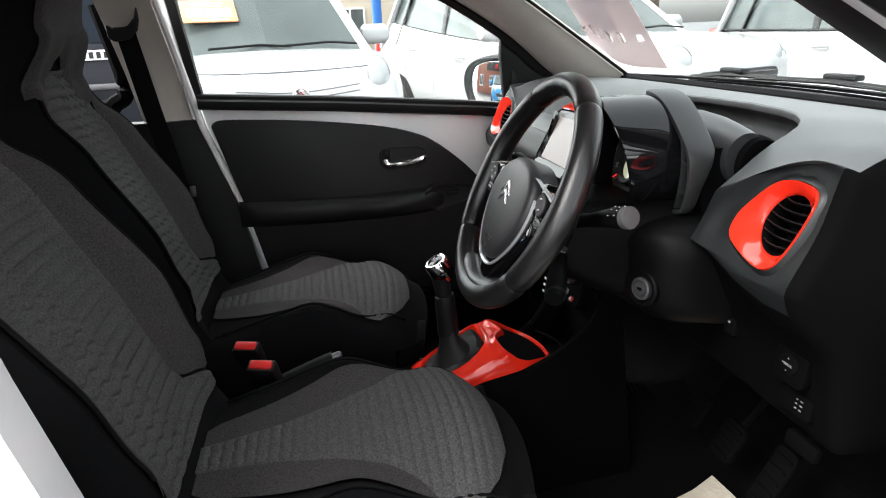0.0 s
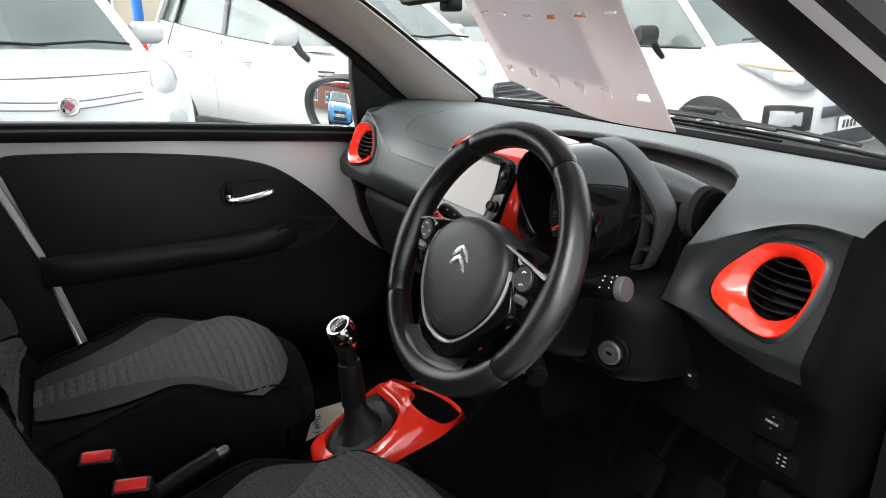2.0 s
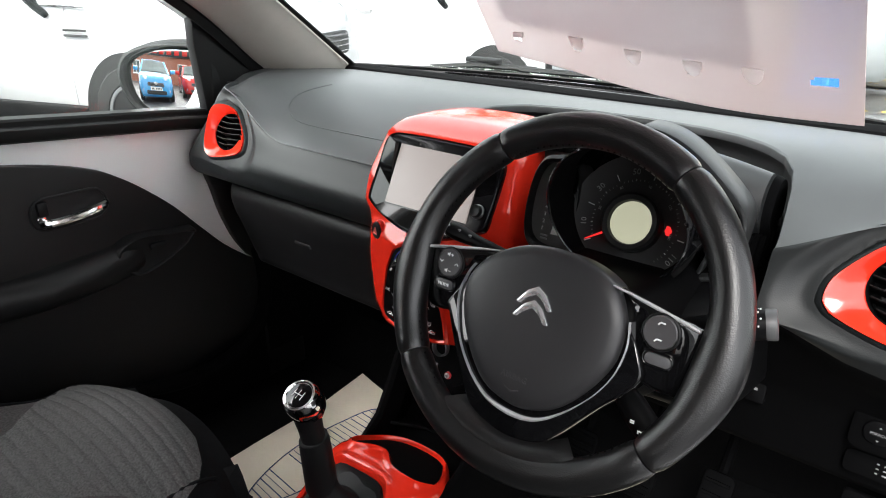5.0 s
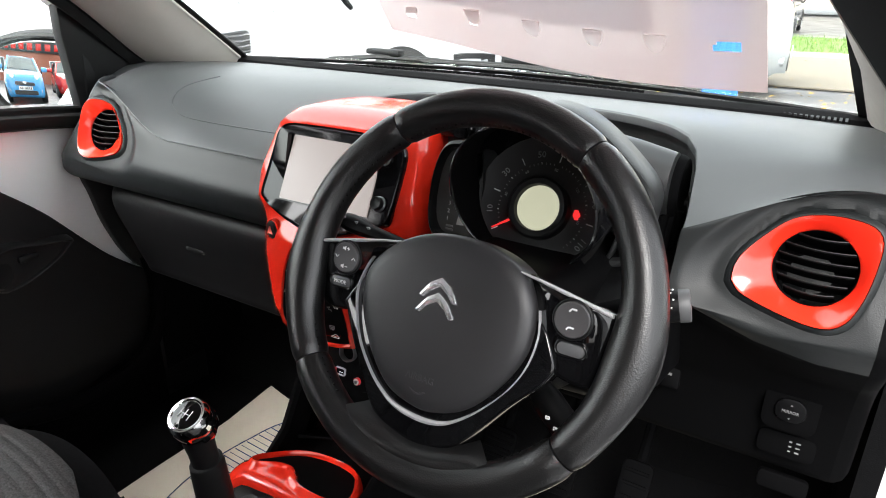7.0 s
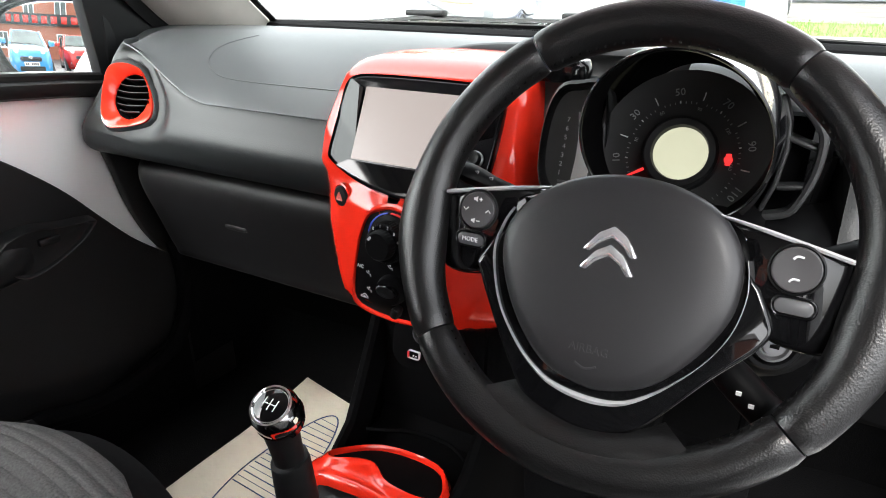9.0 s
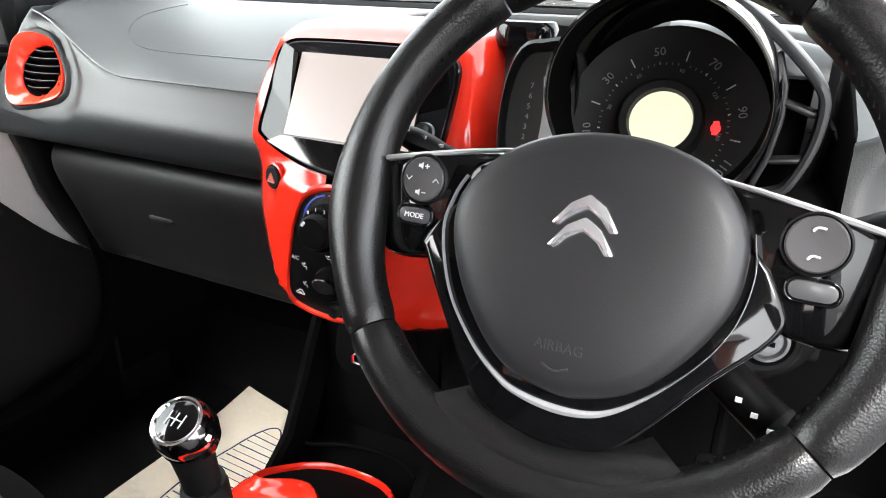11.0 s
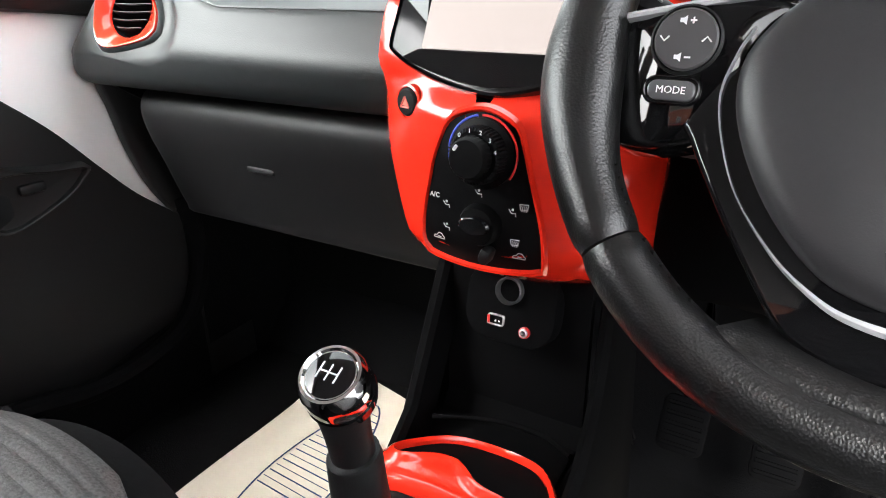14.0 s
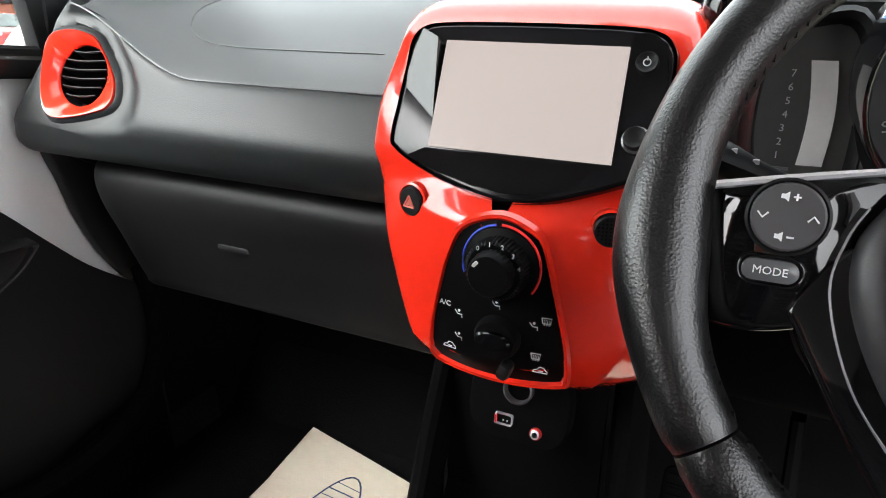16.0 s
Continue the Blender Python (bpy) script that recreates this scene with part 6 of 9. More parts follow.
    fr = frame_of((0.008, 0.1475, 0.747), (1, 0, 0), (0, 0.03, 1))
    b = bm_new()
    revolve(b, fr, [(0.020, -0.004), (0.0195, 0.006), (0.017, 0.012), (0.0005, 0.014)], 32)
    ad = part("air_dial", b, M_STALK, t, "black air distribution dial")
    b = bm_new()
    loft(b, [[at_frame(fr, p[0] * s, p[1] * s + 0.002, h) for p in [(math.cos(q) * 0.0155, math.sin(q) * 0.0085) for q in [2 * math.pi * k / 24 for k in range(24)]]] for s, h in ((1.0, 0.008), (1.0, 0.016), (0.85, 0.018))])
    part("dial_grip", b, M_GLOSS, ad)
    b = bm_new()
    box(b, (0.018, 0.138, 0.722), (0.011, 0.016, 0.015), 0.004, (0, 20, 0))
    part("recirculation_lever", b, M_BLACK, t)
    # printed symbols
    def symbol(x, z, w, h, kind):
        y = fascia_y(x, z) - 0.0016
        q = bm_new()
        f = frame_of((x, y, z), (1, 6 * x * 0.5, 0), (0, 0, 1))
        if kind == "seat":
            tube(q, [at_frame(f, -w * 0.4, h * 0.4), at_frame(f, -w * 0.1, -h * 0.1), at_frame(f, w * 0.4, -h * 0.1), at_frame(f, w * 0.4, -h * 0.5)], 0.0005, 4)
            revolve(q, (at_frame(f, w * 0.05, h * 0.35), f[1], f[2], f[3]), [(0.0012, -0.0003), (0.0012, 0.0003), (0.0001, 0.0004)], 8)
        elif kind == "car":
            tube(q, [at_frame(f, a * w, c * h) for a, c in ((-0.5, -0.2), (-0.4, 0.1), (-0.2, 0.15), (-0.05, 0.5), (0.25, 0.45), (0.4, 0.1), (0.5, 0.0), (0.5, -0.25), (-0.5, -0.2))], 0.0005, 4)
            tube(q, [at_frame(f, -w * 0.1, 0.0), at_frame(f, w * 0.2, -h * 0.05)], 0.0006, 4)
        else:
            tube(q, [at_frame(f, a * w, c * h) for a, c in ((-0.5, 0.4), (0.5, 0.4), (0.4, -0.3), (-0.4, -0.3), (-0.5, 0.4))], 0.0005, 4)
            for dx in (-0.25, 0, 0.25):
                tube(q, [at_frame(f, dx * w, -h * 0.55), at_frame(f, dx * w + 0.0006, 0.0), at_frame(f, dx * w - 0.0004, h * 0.2)], 0.0004, 4)
        part("symbol", q, M_WHITEMARK, t)
    for x, z, k in ((-0.028, 0.760, "seat"), (0.006, 0.776, "seat"), (0.037, 0.762, "seat"), (-0.028, 0.738, "seat"), (-0.037, 0.726, "car"), (0.040, 0.734, "screen"), (0.044, 0.721, "car"), (0.047, 0.767, "screen")):
        symbol(x, z, 0.008 if k != "car" else 0.012, 0.007, k)
    b = text_bm("A/C", 0.0068, frame_of((-0.0415, fascia_y(-0.0415, 0.766) - 0.0015, 0.766), (1, -0.13, 0), (0, 0, 1)))
    part("lettering", b, M_WHITEMARK, t)


centre_stack()


# ---- steering wheel ----
WA = radians(25.5)
WH = (Vector((0.307, 0.0065, 0.929)), Vector((1, 0, 0)), Vector((0, math.sin(WA), math.cos(WA))), Vector((0, -math.cos(WA), math.sin(WA))))


def wp(a, b_, c=0.0):
    return at_frame(WH, a, b_, c)


RT = radians(27.5)
RIM = (at_frame(WH, 0, -0.006, -0.015), Vector((1, 0, 0)), Vector((0, math.sin(RT), math.cos(RT))), Vector((0, -math.cos(RT), math.sin(RT))))


def rim_pt(a, b_, c=0.0):
    return at_frame(RIM, a, b_, c)


def steering_wheel():
    t = thing("steering_wheel", "black leather steering wheel with gloss black spokes", "steering wheel", (0.307, 0.03, 0.92))
    R, r = 0.1680, 0.0172
    seams = [radians(a) for a in (55, 125, 218, 322)]

    def arc(a0, a1, n, rad, name, mm, lab):
        b = bm_new()
        rings = []
        for k in range(n + 1):
            a = a0 + (a1 - a0) * k / n
            e = min(k, n - k)
            shrink = 1.0 if e > 1 else (0.90 if e == 0 else 0.985)
            d = Vector((math.cos(a), math.sin(a)))
            bulge = 1 + 0.28 * (math.exp(-((a - radians(354)) / 0.24) ** 2) + math.exp(-((a - radians(186)) / 0.24) ** 2))
            rings.append([rim_pt(d.x * (R + rad * shrink * bulge * 1.02 * math.cos(q)), d.y * (R + rad * shrink * bulge * 1.02 * math.cos(q)), rad * shrink * math.sin(q) * 1.1) for q in [2 * math.pi * j / 18 for j in range(18)]])
        loft(b, rings)
        return part(name, b, mm, t, lab)

    segs = [(seams[0], seams[1]), (seams[1], seams[2]), (seams[2], seams[3]), (seams[3], seams[0] + 2 * math.pi)]
    for i, (a0, a1) in enumerate(segs):
        g = arc(a0 + 0.004, a1 - 0.004, 44, r, "rim_section", M_LEATHER, "black grained leather rim")
        # stitching on the inner side
        runs = [(a0, a1)] if i != 2 else [(a0, radians(237)), (radians(303), a1)]
        for s0, s1 in runs:
            b = bm_new()
            m = int((s1 - s0) * R / 0.0075)
            for k in range(1, m):
                a = s0 + (s1 - s0) * k / m
                box(b, rim_pt(math.cos(a) * (R - r * 0.93), math.sin(a) * (R - r * 0.93), 0.006), (0.0016, 0.0016, 0.0036))
            tagged(part("stitching", b, M_RUBBER, g), kind="stuff")
    # airbag pad
    PAD = [(-0.089, -0.028), (-0.086, -0.004), (-0.066, 0.020), (-0.036, 0.036), (0.0, 0.042), (0.036, 0.038), (0.066, 0.024), (0.084, -0.002), (0.087, -0.028), (0.083, -0.050), (0.066, -0.080), (0.042, -0.105), (0.012, -0.117), (-0.010, -0.117), (-0.038, -0.108), (-0.062, -0.085), (-0.080, -0.056)]
    pp = by_angle([(p.x, p.y) for p in curve(PAD, 5)], 72, (0.0, -0.04))
    b = bm_new()
    rings = []
    for s, h in ((1.0, -0.040), (1.0, -0.010), (0.985, -0.005), (0.95, -0.0015), (0.85, 0.001), (0.65, 0.0025), (0.4, 0.0035), (0.2, 0.004), (0.05, 0.004)):
        rings.append([wp(p[0] * s, -0.04 + (p[1] + 0.04) * s, h + 0.0015 * (p[1] + 0.04) / 0.07 * s) for p in pp])
    loft(b, rings)
    part("airbag_pad", b, M_PAD, t, "matt black airbag cover")
    # satin strip round the lower pad
    b = bm_new()
    low = [(-0.086, 0.004), (-0.092, -0.010), (-0.095, -0.034), (-0.082, -0.071), (-0.060, -0.0995), (-0.040, -0.1152), (-0.024, -0.1222), (0.0, -0.1252), (0.021, -0.1228), (0.037, -0.1150), (0.056, -0.0990), (0.075, -0.0767), (0.087, -0.053), (0.091, -0.0266), (0.087, -0.004)]
    lw = curve([(p[0], p[1]) for p in low], 6, False)
    n = len(lw)
    rings = []
    for i, p in enumerate(lw):
        d = (lw[min(i + 1, n - 1)] - lw[max(i - 1, 0)]).normalized()
        nr = Vector((d.y, -d.x))
        w = 0.0004 + 0.0020 * min(1, max(0.0, 4.2 * (min(i, n - 1 - i) / n - 0.24)))
        rings.append([wp(p.x + nr.x * q * w, p.y + nr.y * q * w, h) for q, h in ((-1, -0.014), (-1, -0.0065), (0, -0.005), (1, -0.0065), (1, -0.014))])
    loft(b, rings)
    part("pad_trim", b, M_SATIN, t, "satin silver strip")
    # gloss black lower frame with two arms and side spokes
    b = bm_new()
    lower = [(-0.078, -0.010), (-0.108, -0.040), (-0.105, -0.052), (-0.088, -0.081), (-0.072, -0.105), (-0.055, -0.1286), (-0.044, -0.1375), (-0.02, -0.146), (0.005, -0.1485), (0.022, -0.146), (0.036, -0.140), (0.046, -0.131), (0.061, -0.113), (0.081, -0.0874), (0.106, -0.0585), (0.108, -0.040), (0.078, -0.010), (0.0, -0.05)]
    plate(b, WH, [(p.x, p.y) for p in curve(lower, 4)], 0.022, 0.003, -0.009, 3)
    part("lower_spoke", b, M_GLOSS, t, "gloss black lower spoke")
    b = bm_new()

    def foot(u, v):
        s = 2 * u - 1
        top = wp(0.056 * s, -0.147 + 0.020 * s * s, -0.013 + 0.004 * (1 - s * s))
        an = radians(-90 + 31 * s)
        low_ = rim_pt(math.cos(an) * (R - 0.011), math.sin(an) * (R - 0.011), 0.0125)
        m = top.lerp(low_, v)
        return m + RIM[3] * (0.005 * math.sin(math.pi * v) * (1 - s ** 4) - 0.012 * abs(s) ** 4 * (1 - v))
    surf(b, foot, 24, 10)
    bmesh.ops.recalc_face_normals(b, faces=b.faces)
    part("rim_foot", b, M_LEATHER, t)
    def lean(y):
        d = max(0.0, 0.015 - y)
        return -0.10 * d - 1.2 * d * d

    def on_spoke(a, y, lift):
        """A plane on the leaning face of a spoke."""
        sl = 0.10 + 2.4 * max(0.0, 0.015 - y)
        return wp(a, y, lean(y) + lift), WH[1], (WH[2] + WH[3] * sl).normalized(), (WH[3] - WH[2] * sl).normalized()

    for sx in (-1, 1):
        b = bm_new()
        sp = [(0.060, 0.024), (0.10, 0.016), (0.152, 0.007), (0.155, -0.020), (0.150, -0.050), (0.132, -0.057), (0.107, -0.053), (0.090, -0.042), (0.078, -0.010)]
        cs_ = (sx * 0.112, -0.018)
        edge = by_angle([(p.x * sx, p.y) for p in curve(sp, 3)], 72, cs_)
        loft(b, [[wp(cs_[0] + (p[0] - cs_[0]) * k, cs_[1] + (p[1] - cs_[1]) * k, h + lean(cs_[1] + (p[1] - cs_[1]) * k) - 6.5 * ((p[0] - cs_[0]) * k) ** 2) for p in edge] for k, h in ((0.98, -0.030), (1.0, -0.012), (0.985, -0.0075), (0.95, -0.0054), (0.88, -0.0045), (0.75, -0.0041), (0.6, -0.0040), (0.4, -0.0040), (0.2, -0.0040), (0.02, -0.0040))])
        spk = part("side_spoke", b, M_GLOSS, t, "gloss black side spoke")
        b = bm_new()
        tr = curve([(0.058, 0.0240), (0.080, 0.0205), (0.10, 0.0165), (0.125, 0.0115), (0.147, 0.0068)], 4, False)
        loft(b, [[wp(sx * p.x, p.y + dz, h) for dz, h in ((-0.0015 * w_, -0.010), (-0.0015 * w_, -0.0042), (0.0, -0.0032), (0.0016 * w_, -0.0042), (0.0016 * w_, -0.010))] for k, p in enumerate(tr) for w_ in [0.45 + 0.55 * min(1.0, k / 8)]])
        part("spoke_trim", b, M_SATIN, spk)
        # round control pad
        fr = on_spoke(sx * 0.116, -0.0038, -0.0042)
        b = bm_new()
        revolve(b, fr, [(0.0172, -0.002), (0.0172, 0.001), (0.0160, 0.0018), (0.0153, 0.0)], 36, False)
        part("pad_ring", b, M_BLACK, spk)
        b = bm_new()
        revolve(b, fr, [(0.0151, -0.002), (0.0151, 0.0022), (0.0141, 0.0032), (0.0005, 0.0022)], 36)
        part("control_pad", b, mat("pad_button", (0.05, 0.048, 0.05), 0.45, var=0.1), t, "round grey-black control pad")
        def arrow(a, c_, rot):
            q = bm_new()
            d = [(-0.0022, -0.0011), (0, 0.0013), (0.0022, -0.0011)]
            rr = [(x * math.cos(rot) - y * math.sin(rot) + a, x * math.sin(rot) + y * math.cos(rot) + c_) for x, y in d]
            tube(q, [at_frame(fr, x, y, 0.0034) for x, y in rr], 0.00045, 4)
            part("pad_symbol", q, M_WHITEMARK, t)
        if sx < 0:
            arrow(-0.010, 0.0, math.pi)
            arrow(0.010, 0.0, 0.0)
            for sg in (1, -1):
                q = bm_new()
                plate(q, fr, [(-0.004, 0.0088 * sg - 0.001), (-0.0025, 0.0088 * sg - 0.001), (-0.0008, 0.0088 * sg - 0.0022), (-0.0008, 0.0088 * sg + 0.0022), (-0.0025, 0.0088 * sg + 0.001), (-0.004, 0.0088 * sg + 0.001)], 0.0006, 0, 0.0036)
                tube(q, [at_frame(fr, 0.0008, 0.0088 * sg, 0.0034), at_frame(fr, 0.0038, 0.0088 * sg, 0.0034)], 0.00045, 4)
                if sg > 0:
                    tube(q, [at_frame(fr, 0.0023, 0.0073, 0.0034), at_frame(fr, 0.0023, 0.0103, 0.0034)], 0.00045, 4)
                part("pad_symbol", q, M_WHITEMARK, t)
        else:
            for sg in (1, -1):
                q = bm_new()
                tube(q, curve([at_frame(fr, -0.003, 0.0075 * sg - 0.001, 0.0034), at_frame(fr, -0.001, 0.0075 * sg + 0.0012, 0.0034), at_frame(fr, 0.003, 0.0075 * sg + 0.001, 0.0034)], 4, False), 0.0008, 5)
                part("pad_symbol", q, M_WHITEMARK, t)
        # long button below
        b = bm_new()
        fm = on_spoke(sx * 0.119, -0.0280, -0.0040)
        plate(b, fm, rounded(0.024, 0.0105, 0.005), 0.006, 0.0015, 0.0022)
        # grey base stands in for the reflection on this black button
        mb = part("mode_button", b, mat("button_sheen_grey", (0.085, 0.085, 0.088), 0.22, var=0.08), t, "black lozenge button")
        b = bm_new()
        ring(b, (at_frame(fm, 0, 0, 0.0008), fm[1], fm[2], fm[3]), by_angle(rounded(0.0285, 0.0145, 0.0065), 40, (0, 0)), by_angle(rounded(0.0245, 0.011, 0.005), 40, (0, 0)), 0.0, 0.002, 0.0012)
        part("button_rim", b, M_GLOSS, mb)
        if sx < 0:
            part("lettering", text_bm("MODE", 0.0051, (at_frame(fm, 0, 0, 0.0022), fm[1], fm[2], fm[3])), M_WHITEMARK, mb)
    # double chevron badge as plain shapes
    for dz in (0.0, -0.0135):
        b = bm_new()
        out = [(-0.0205, -0.0215 + dz), (-0.0105, -0.0075 + dz), (0.0, -0.001 + dz), (0.0105, -0.0075 + dz), (0.0205, -0.0215 + dz), (0.0146, -0.0228 + dz), (0.0088, -0.0156 + dz), (0.0, -0.0104 + dz), (-0.0088, -0.0156 + dz), (-0.0146, -0.0228 + dz)]
        plate(b, (wp(-0.002, 0.0035, 0.0045), WH[1], WH[2], WH[3]), out, 0.006, 0.0019, 0.0020)
        part("emblem", b, M_EMBLEM, t, "chrome chevron badge")
    part("lettering", text_bm("AIRBAG", 0.0085, (wp(-0.003, -0.089, 0.0016), WH[1], WH[2], WH[3]), 0.0006, 0.0), M_EMBOSS, t)
    b = bm_new()
    tube(b, curve([wp(-0.011, -0.1000, 0.0008), wp(-0.003, -0.103, 0.0006), wp(0.005, -0.1000, 0.0008)], 4, False), 0.0008, 5)
    part("airbag_mark", b, M_EMBOSS, t)
    # column behind
    b = bm_new()
    fr = (wp(0, -0.01, -0.030), WH[1], WH[2], -WH[3])
    loft(b, [[at_frame((fr[0], fr[1], fr[2], fr[3]), p[0] * s, p[1] * s - 0.012 * k, 0.03 + 0.05 * k) for p in rounded(0.11, 0.10, 0.035)] for k, s in enumerate((0.85, 1.0, 1.05, 1.05, 1.0))])
    part("hub", b, M_BLACK, t)
    return t


steering_wheel()


def column():
    t = thing("steering_column", "black steering column shroud with ignition lock", "steering column", (0.307, 0.25, 0.72))
    b = bm_new()
    rings = []
    for y, w, zt, zb in ((0.045, 0.055, 0.885, 0.815), (0.07, 0.072, 0.905, 0.79), (0.12, 0.080, 0.905, 0.765), (0.20, 0.088, 0.90, 0.745), (0.30, 0.092, 0.89, 0.735)):
        c = (zt + zb) / 2
        rings.append([(0.307 + p[0], y, c + p[1]) for p in rounded(2 * w, zt - zb, 0.035)])
    loft(b, rings)
    part("shroud", b, M_STALK, t)
    # broad lower shroud that carries the ignition lock
    fr = frame_of((0.419, 0.162, 0.786), (0.94, 0.34, 0), (0, 0.1, 1))
    b = bm_new()
    rings = []
    for y, x0, x1, zt, zb, rr in ((0.146, 0.285, 0.405, 0.845, 0.785, 0.028), (0.150, 0.265, 0.430, 0.858, 0.762, 0.036), (0.158, 0.252, 0.447, 0.868, 0.748, 0.042), (0.172, 0.242, 0.459, 0.876, 0.737, 0.046), (0.20, 0.236, 0.465, 0.882, 0.729, 0.048), (0.30, 0.226, 0.472, 0.885, 0.715, 0.05)):
        skew = 0.36
        rings.append([((x0 + x1) / 2 + p[0], y + skew * max(0.0, p[0] - 0.03) ** 1.0, (zt + zb) / 2 + p[1]) for p in rounded(x1 - x0, zt - zb, rr)])
    loft(b, rings)
    part("lower_shroud", b, M_STALK, t, "broad black lower shroud")
    b = bm_new()
    revolve(b, fr, [(0.027, -0.02), (0.027, -0.001), (0.0245, 0.0015), (0.021, 0.001), (0.0185, -0.004), (0.016, -0.004)], 36, False)
    part("ignition_boss", b, M_STALK, t)
    b = bm_new()
    revolve(b, fr, [(0.0165, -0.008), (0.0165, 0.003), (0.0135, 0.004), (0.012, 0.0005), (0.0105, 0.0005), (0.0095, 0.004), (0.006, 0.0045), (0.0005, 0.003)], 32)
    ig = part("ignition_lock", b, M_DULLMETAL, t, "metal ignition barrel")
    b = bm_new()
    box(b, at_frame(fr, 0, 0, 0.0045), (0.008, 0.003, 0.003))
    part("key_slot", b, M_DARK, ig)
    # stalks
    b = bm_new()
    tube(b, curve([(0.385, 0.075, 0.885), (0.43, 0.085, 0.898), (0.462, 0.0935, 0.9085), (0.488, 0.1003, 0.9147)], 5, False), [0.010] * 5 + [0.0105, 0.011, 0.0115, 0.012, 0.0125, 0.0135, 0.014, 0.0145, 0.0145, 0.014, 0.0135], 16)
    st = part("wiper_stalk", b, M_STALK, t, "black wiper stalk")
    b = bm_new()
    ax = Vector((0.034, 0.009, 0.008)).normalized()
    side = ax.cross(Vector((0, 0, 1))).normalized()
    end = (Vector((0.490, 0.1008, 0.9152)), side, side.cross(ax), ax)
    revolve(b, end, [(0.0146, -0.004), (0.0146, 0.004), (0.0138, 0.0055), (0.0005, 0.0062)], 28)
    part("stalk_tip", b, mat("grey_stalk_cap", (0.060, 0.060, 0.062), 0.5, var=0.08), st, "flat grey end cap")
    b = bm_new()
    for h, n_ in ((-0.010, 6), (-0.022, 5)):
        for k in range(n_):
            q = radians(20 + 140 * k / (n_ - 1))
            box(b, at_frame(end, 0.0146 * math.cos(q) * (1.0 if k % 3 else 0.99), 0.0146 * math.sin(q), h + 0.002 * (k % 2)), (0.0013, 0.0012, 0.0013))
    part("stalk_marks", b, M_WHITEMARK, st)
    b = bm_new()
    tube(b, curve([(0.235, 0.105, 0.893), (0.200, 0.088, 0.911), (0.168, 0.070, 0.928), (0.147, 0.060, 0.938)], 5, False), [0.010] * 10 + [0.0115, 0.0125, 0.013, 0.013, 0.012, 0.011], 12, 0.7)
    ls = part("light_stalk", b, M_STALK, t, "black light stalk")
    b = bm_new()
    for k in range(3):
        box(b, (0.153 + 0.011 * k, 0.053 + 0.006 * k, 0.9445 - 0.006 * k), (0.0032, 0.0025, 0.0022))
    part("stalk_marks", b, M_GREYMARK, ls)
    # cruise stalk low on the right
    b = bm_new()
    tube(b, curve([(0.345, 0.075, 0.845), (0.375, 0.055, 0.826), (0.405, 0.04, 0.808), (0.436, 0.025, 0.792)], 4, False), [0.010] * 5 + [0.0115, 0.0135, 0.0145, 0.0145, 0.0145, 0.0145, 0.0145, 0.013], 16, 1.0)
    cs = part("cruise_stalk", b, M_STALK, t, "black cruise control stalk")
    for k in range(3):
        b = bm_new()
        box(b, (0.404 + 0.010 * k, 0.0235 - 0.005 * k, 0.812 - 0.005 * k), (0.004, 0.0015, 0.003))
        part("stalk_mark", b, M_WHITEMARK, cs)
    b = bm_new()
    tube(b, [(0.426, 0.030, 0.797), (0.430, 0.028, 0.795)], 0.0153, 16)
    part("stalk_collar", b, M_BLACK, cs)


column()

GA = radians(25)
GAUGE = (Vector((0.308, 0.196, 0.943)), Vector((1, 0, 0)), Vector((0, math.sin(GA), math.cos(GA))), Vector((0, -math.cos(GA), math.sin(GA))))


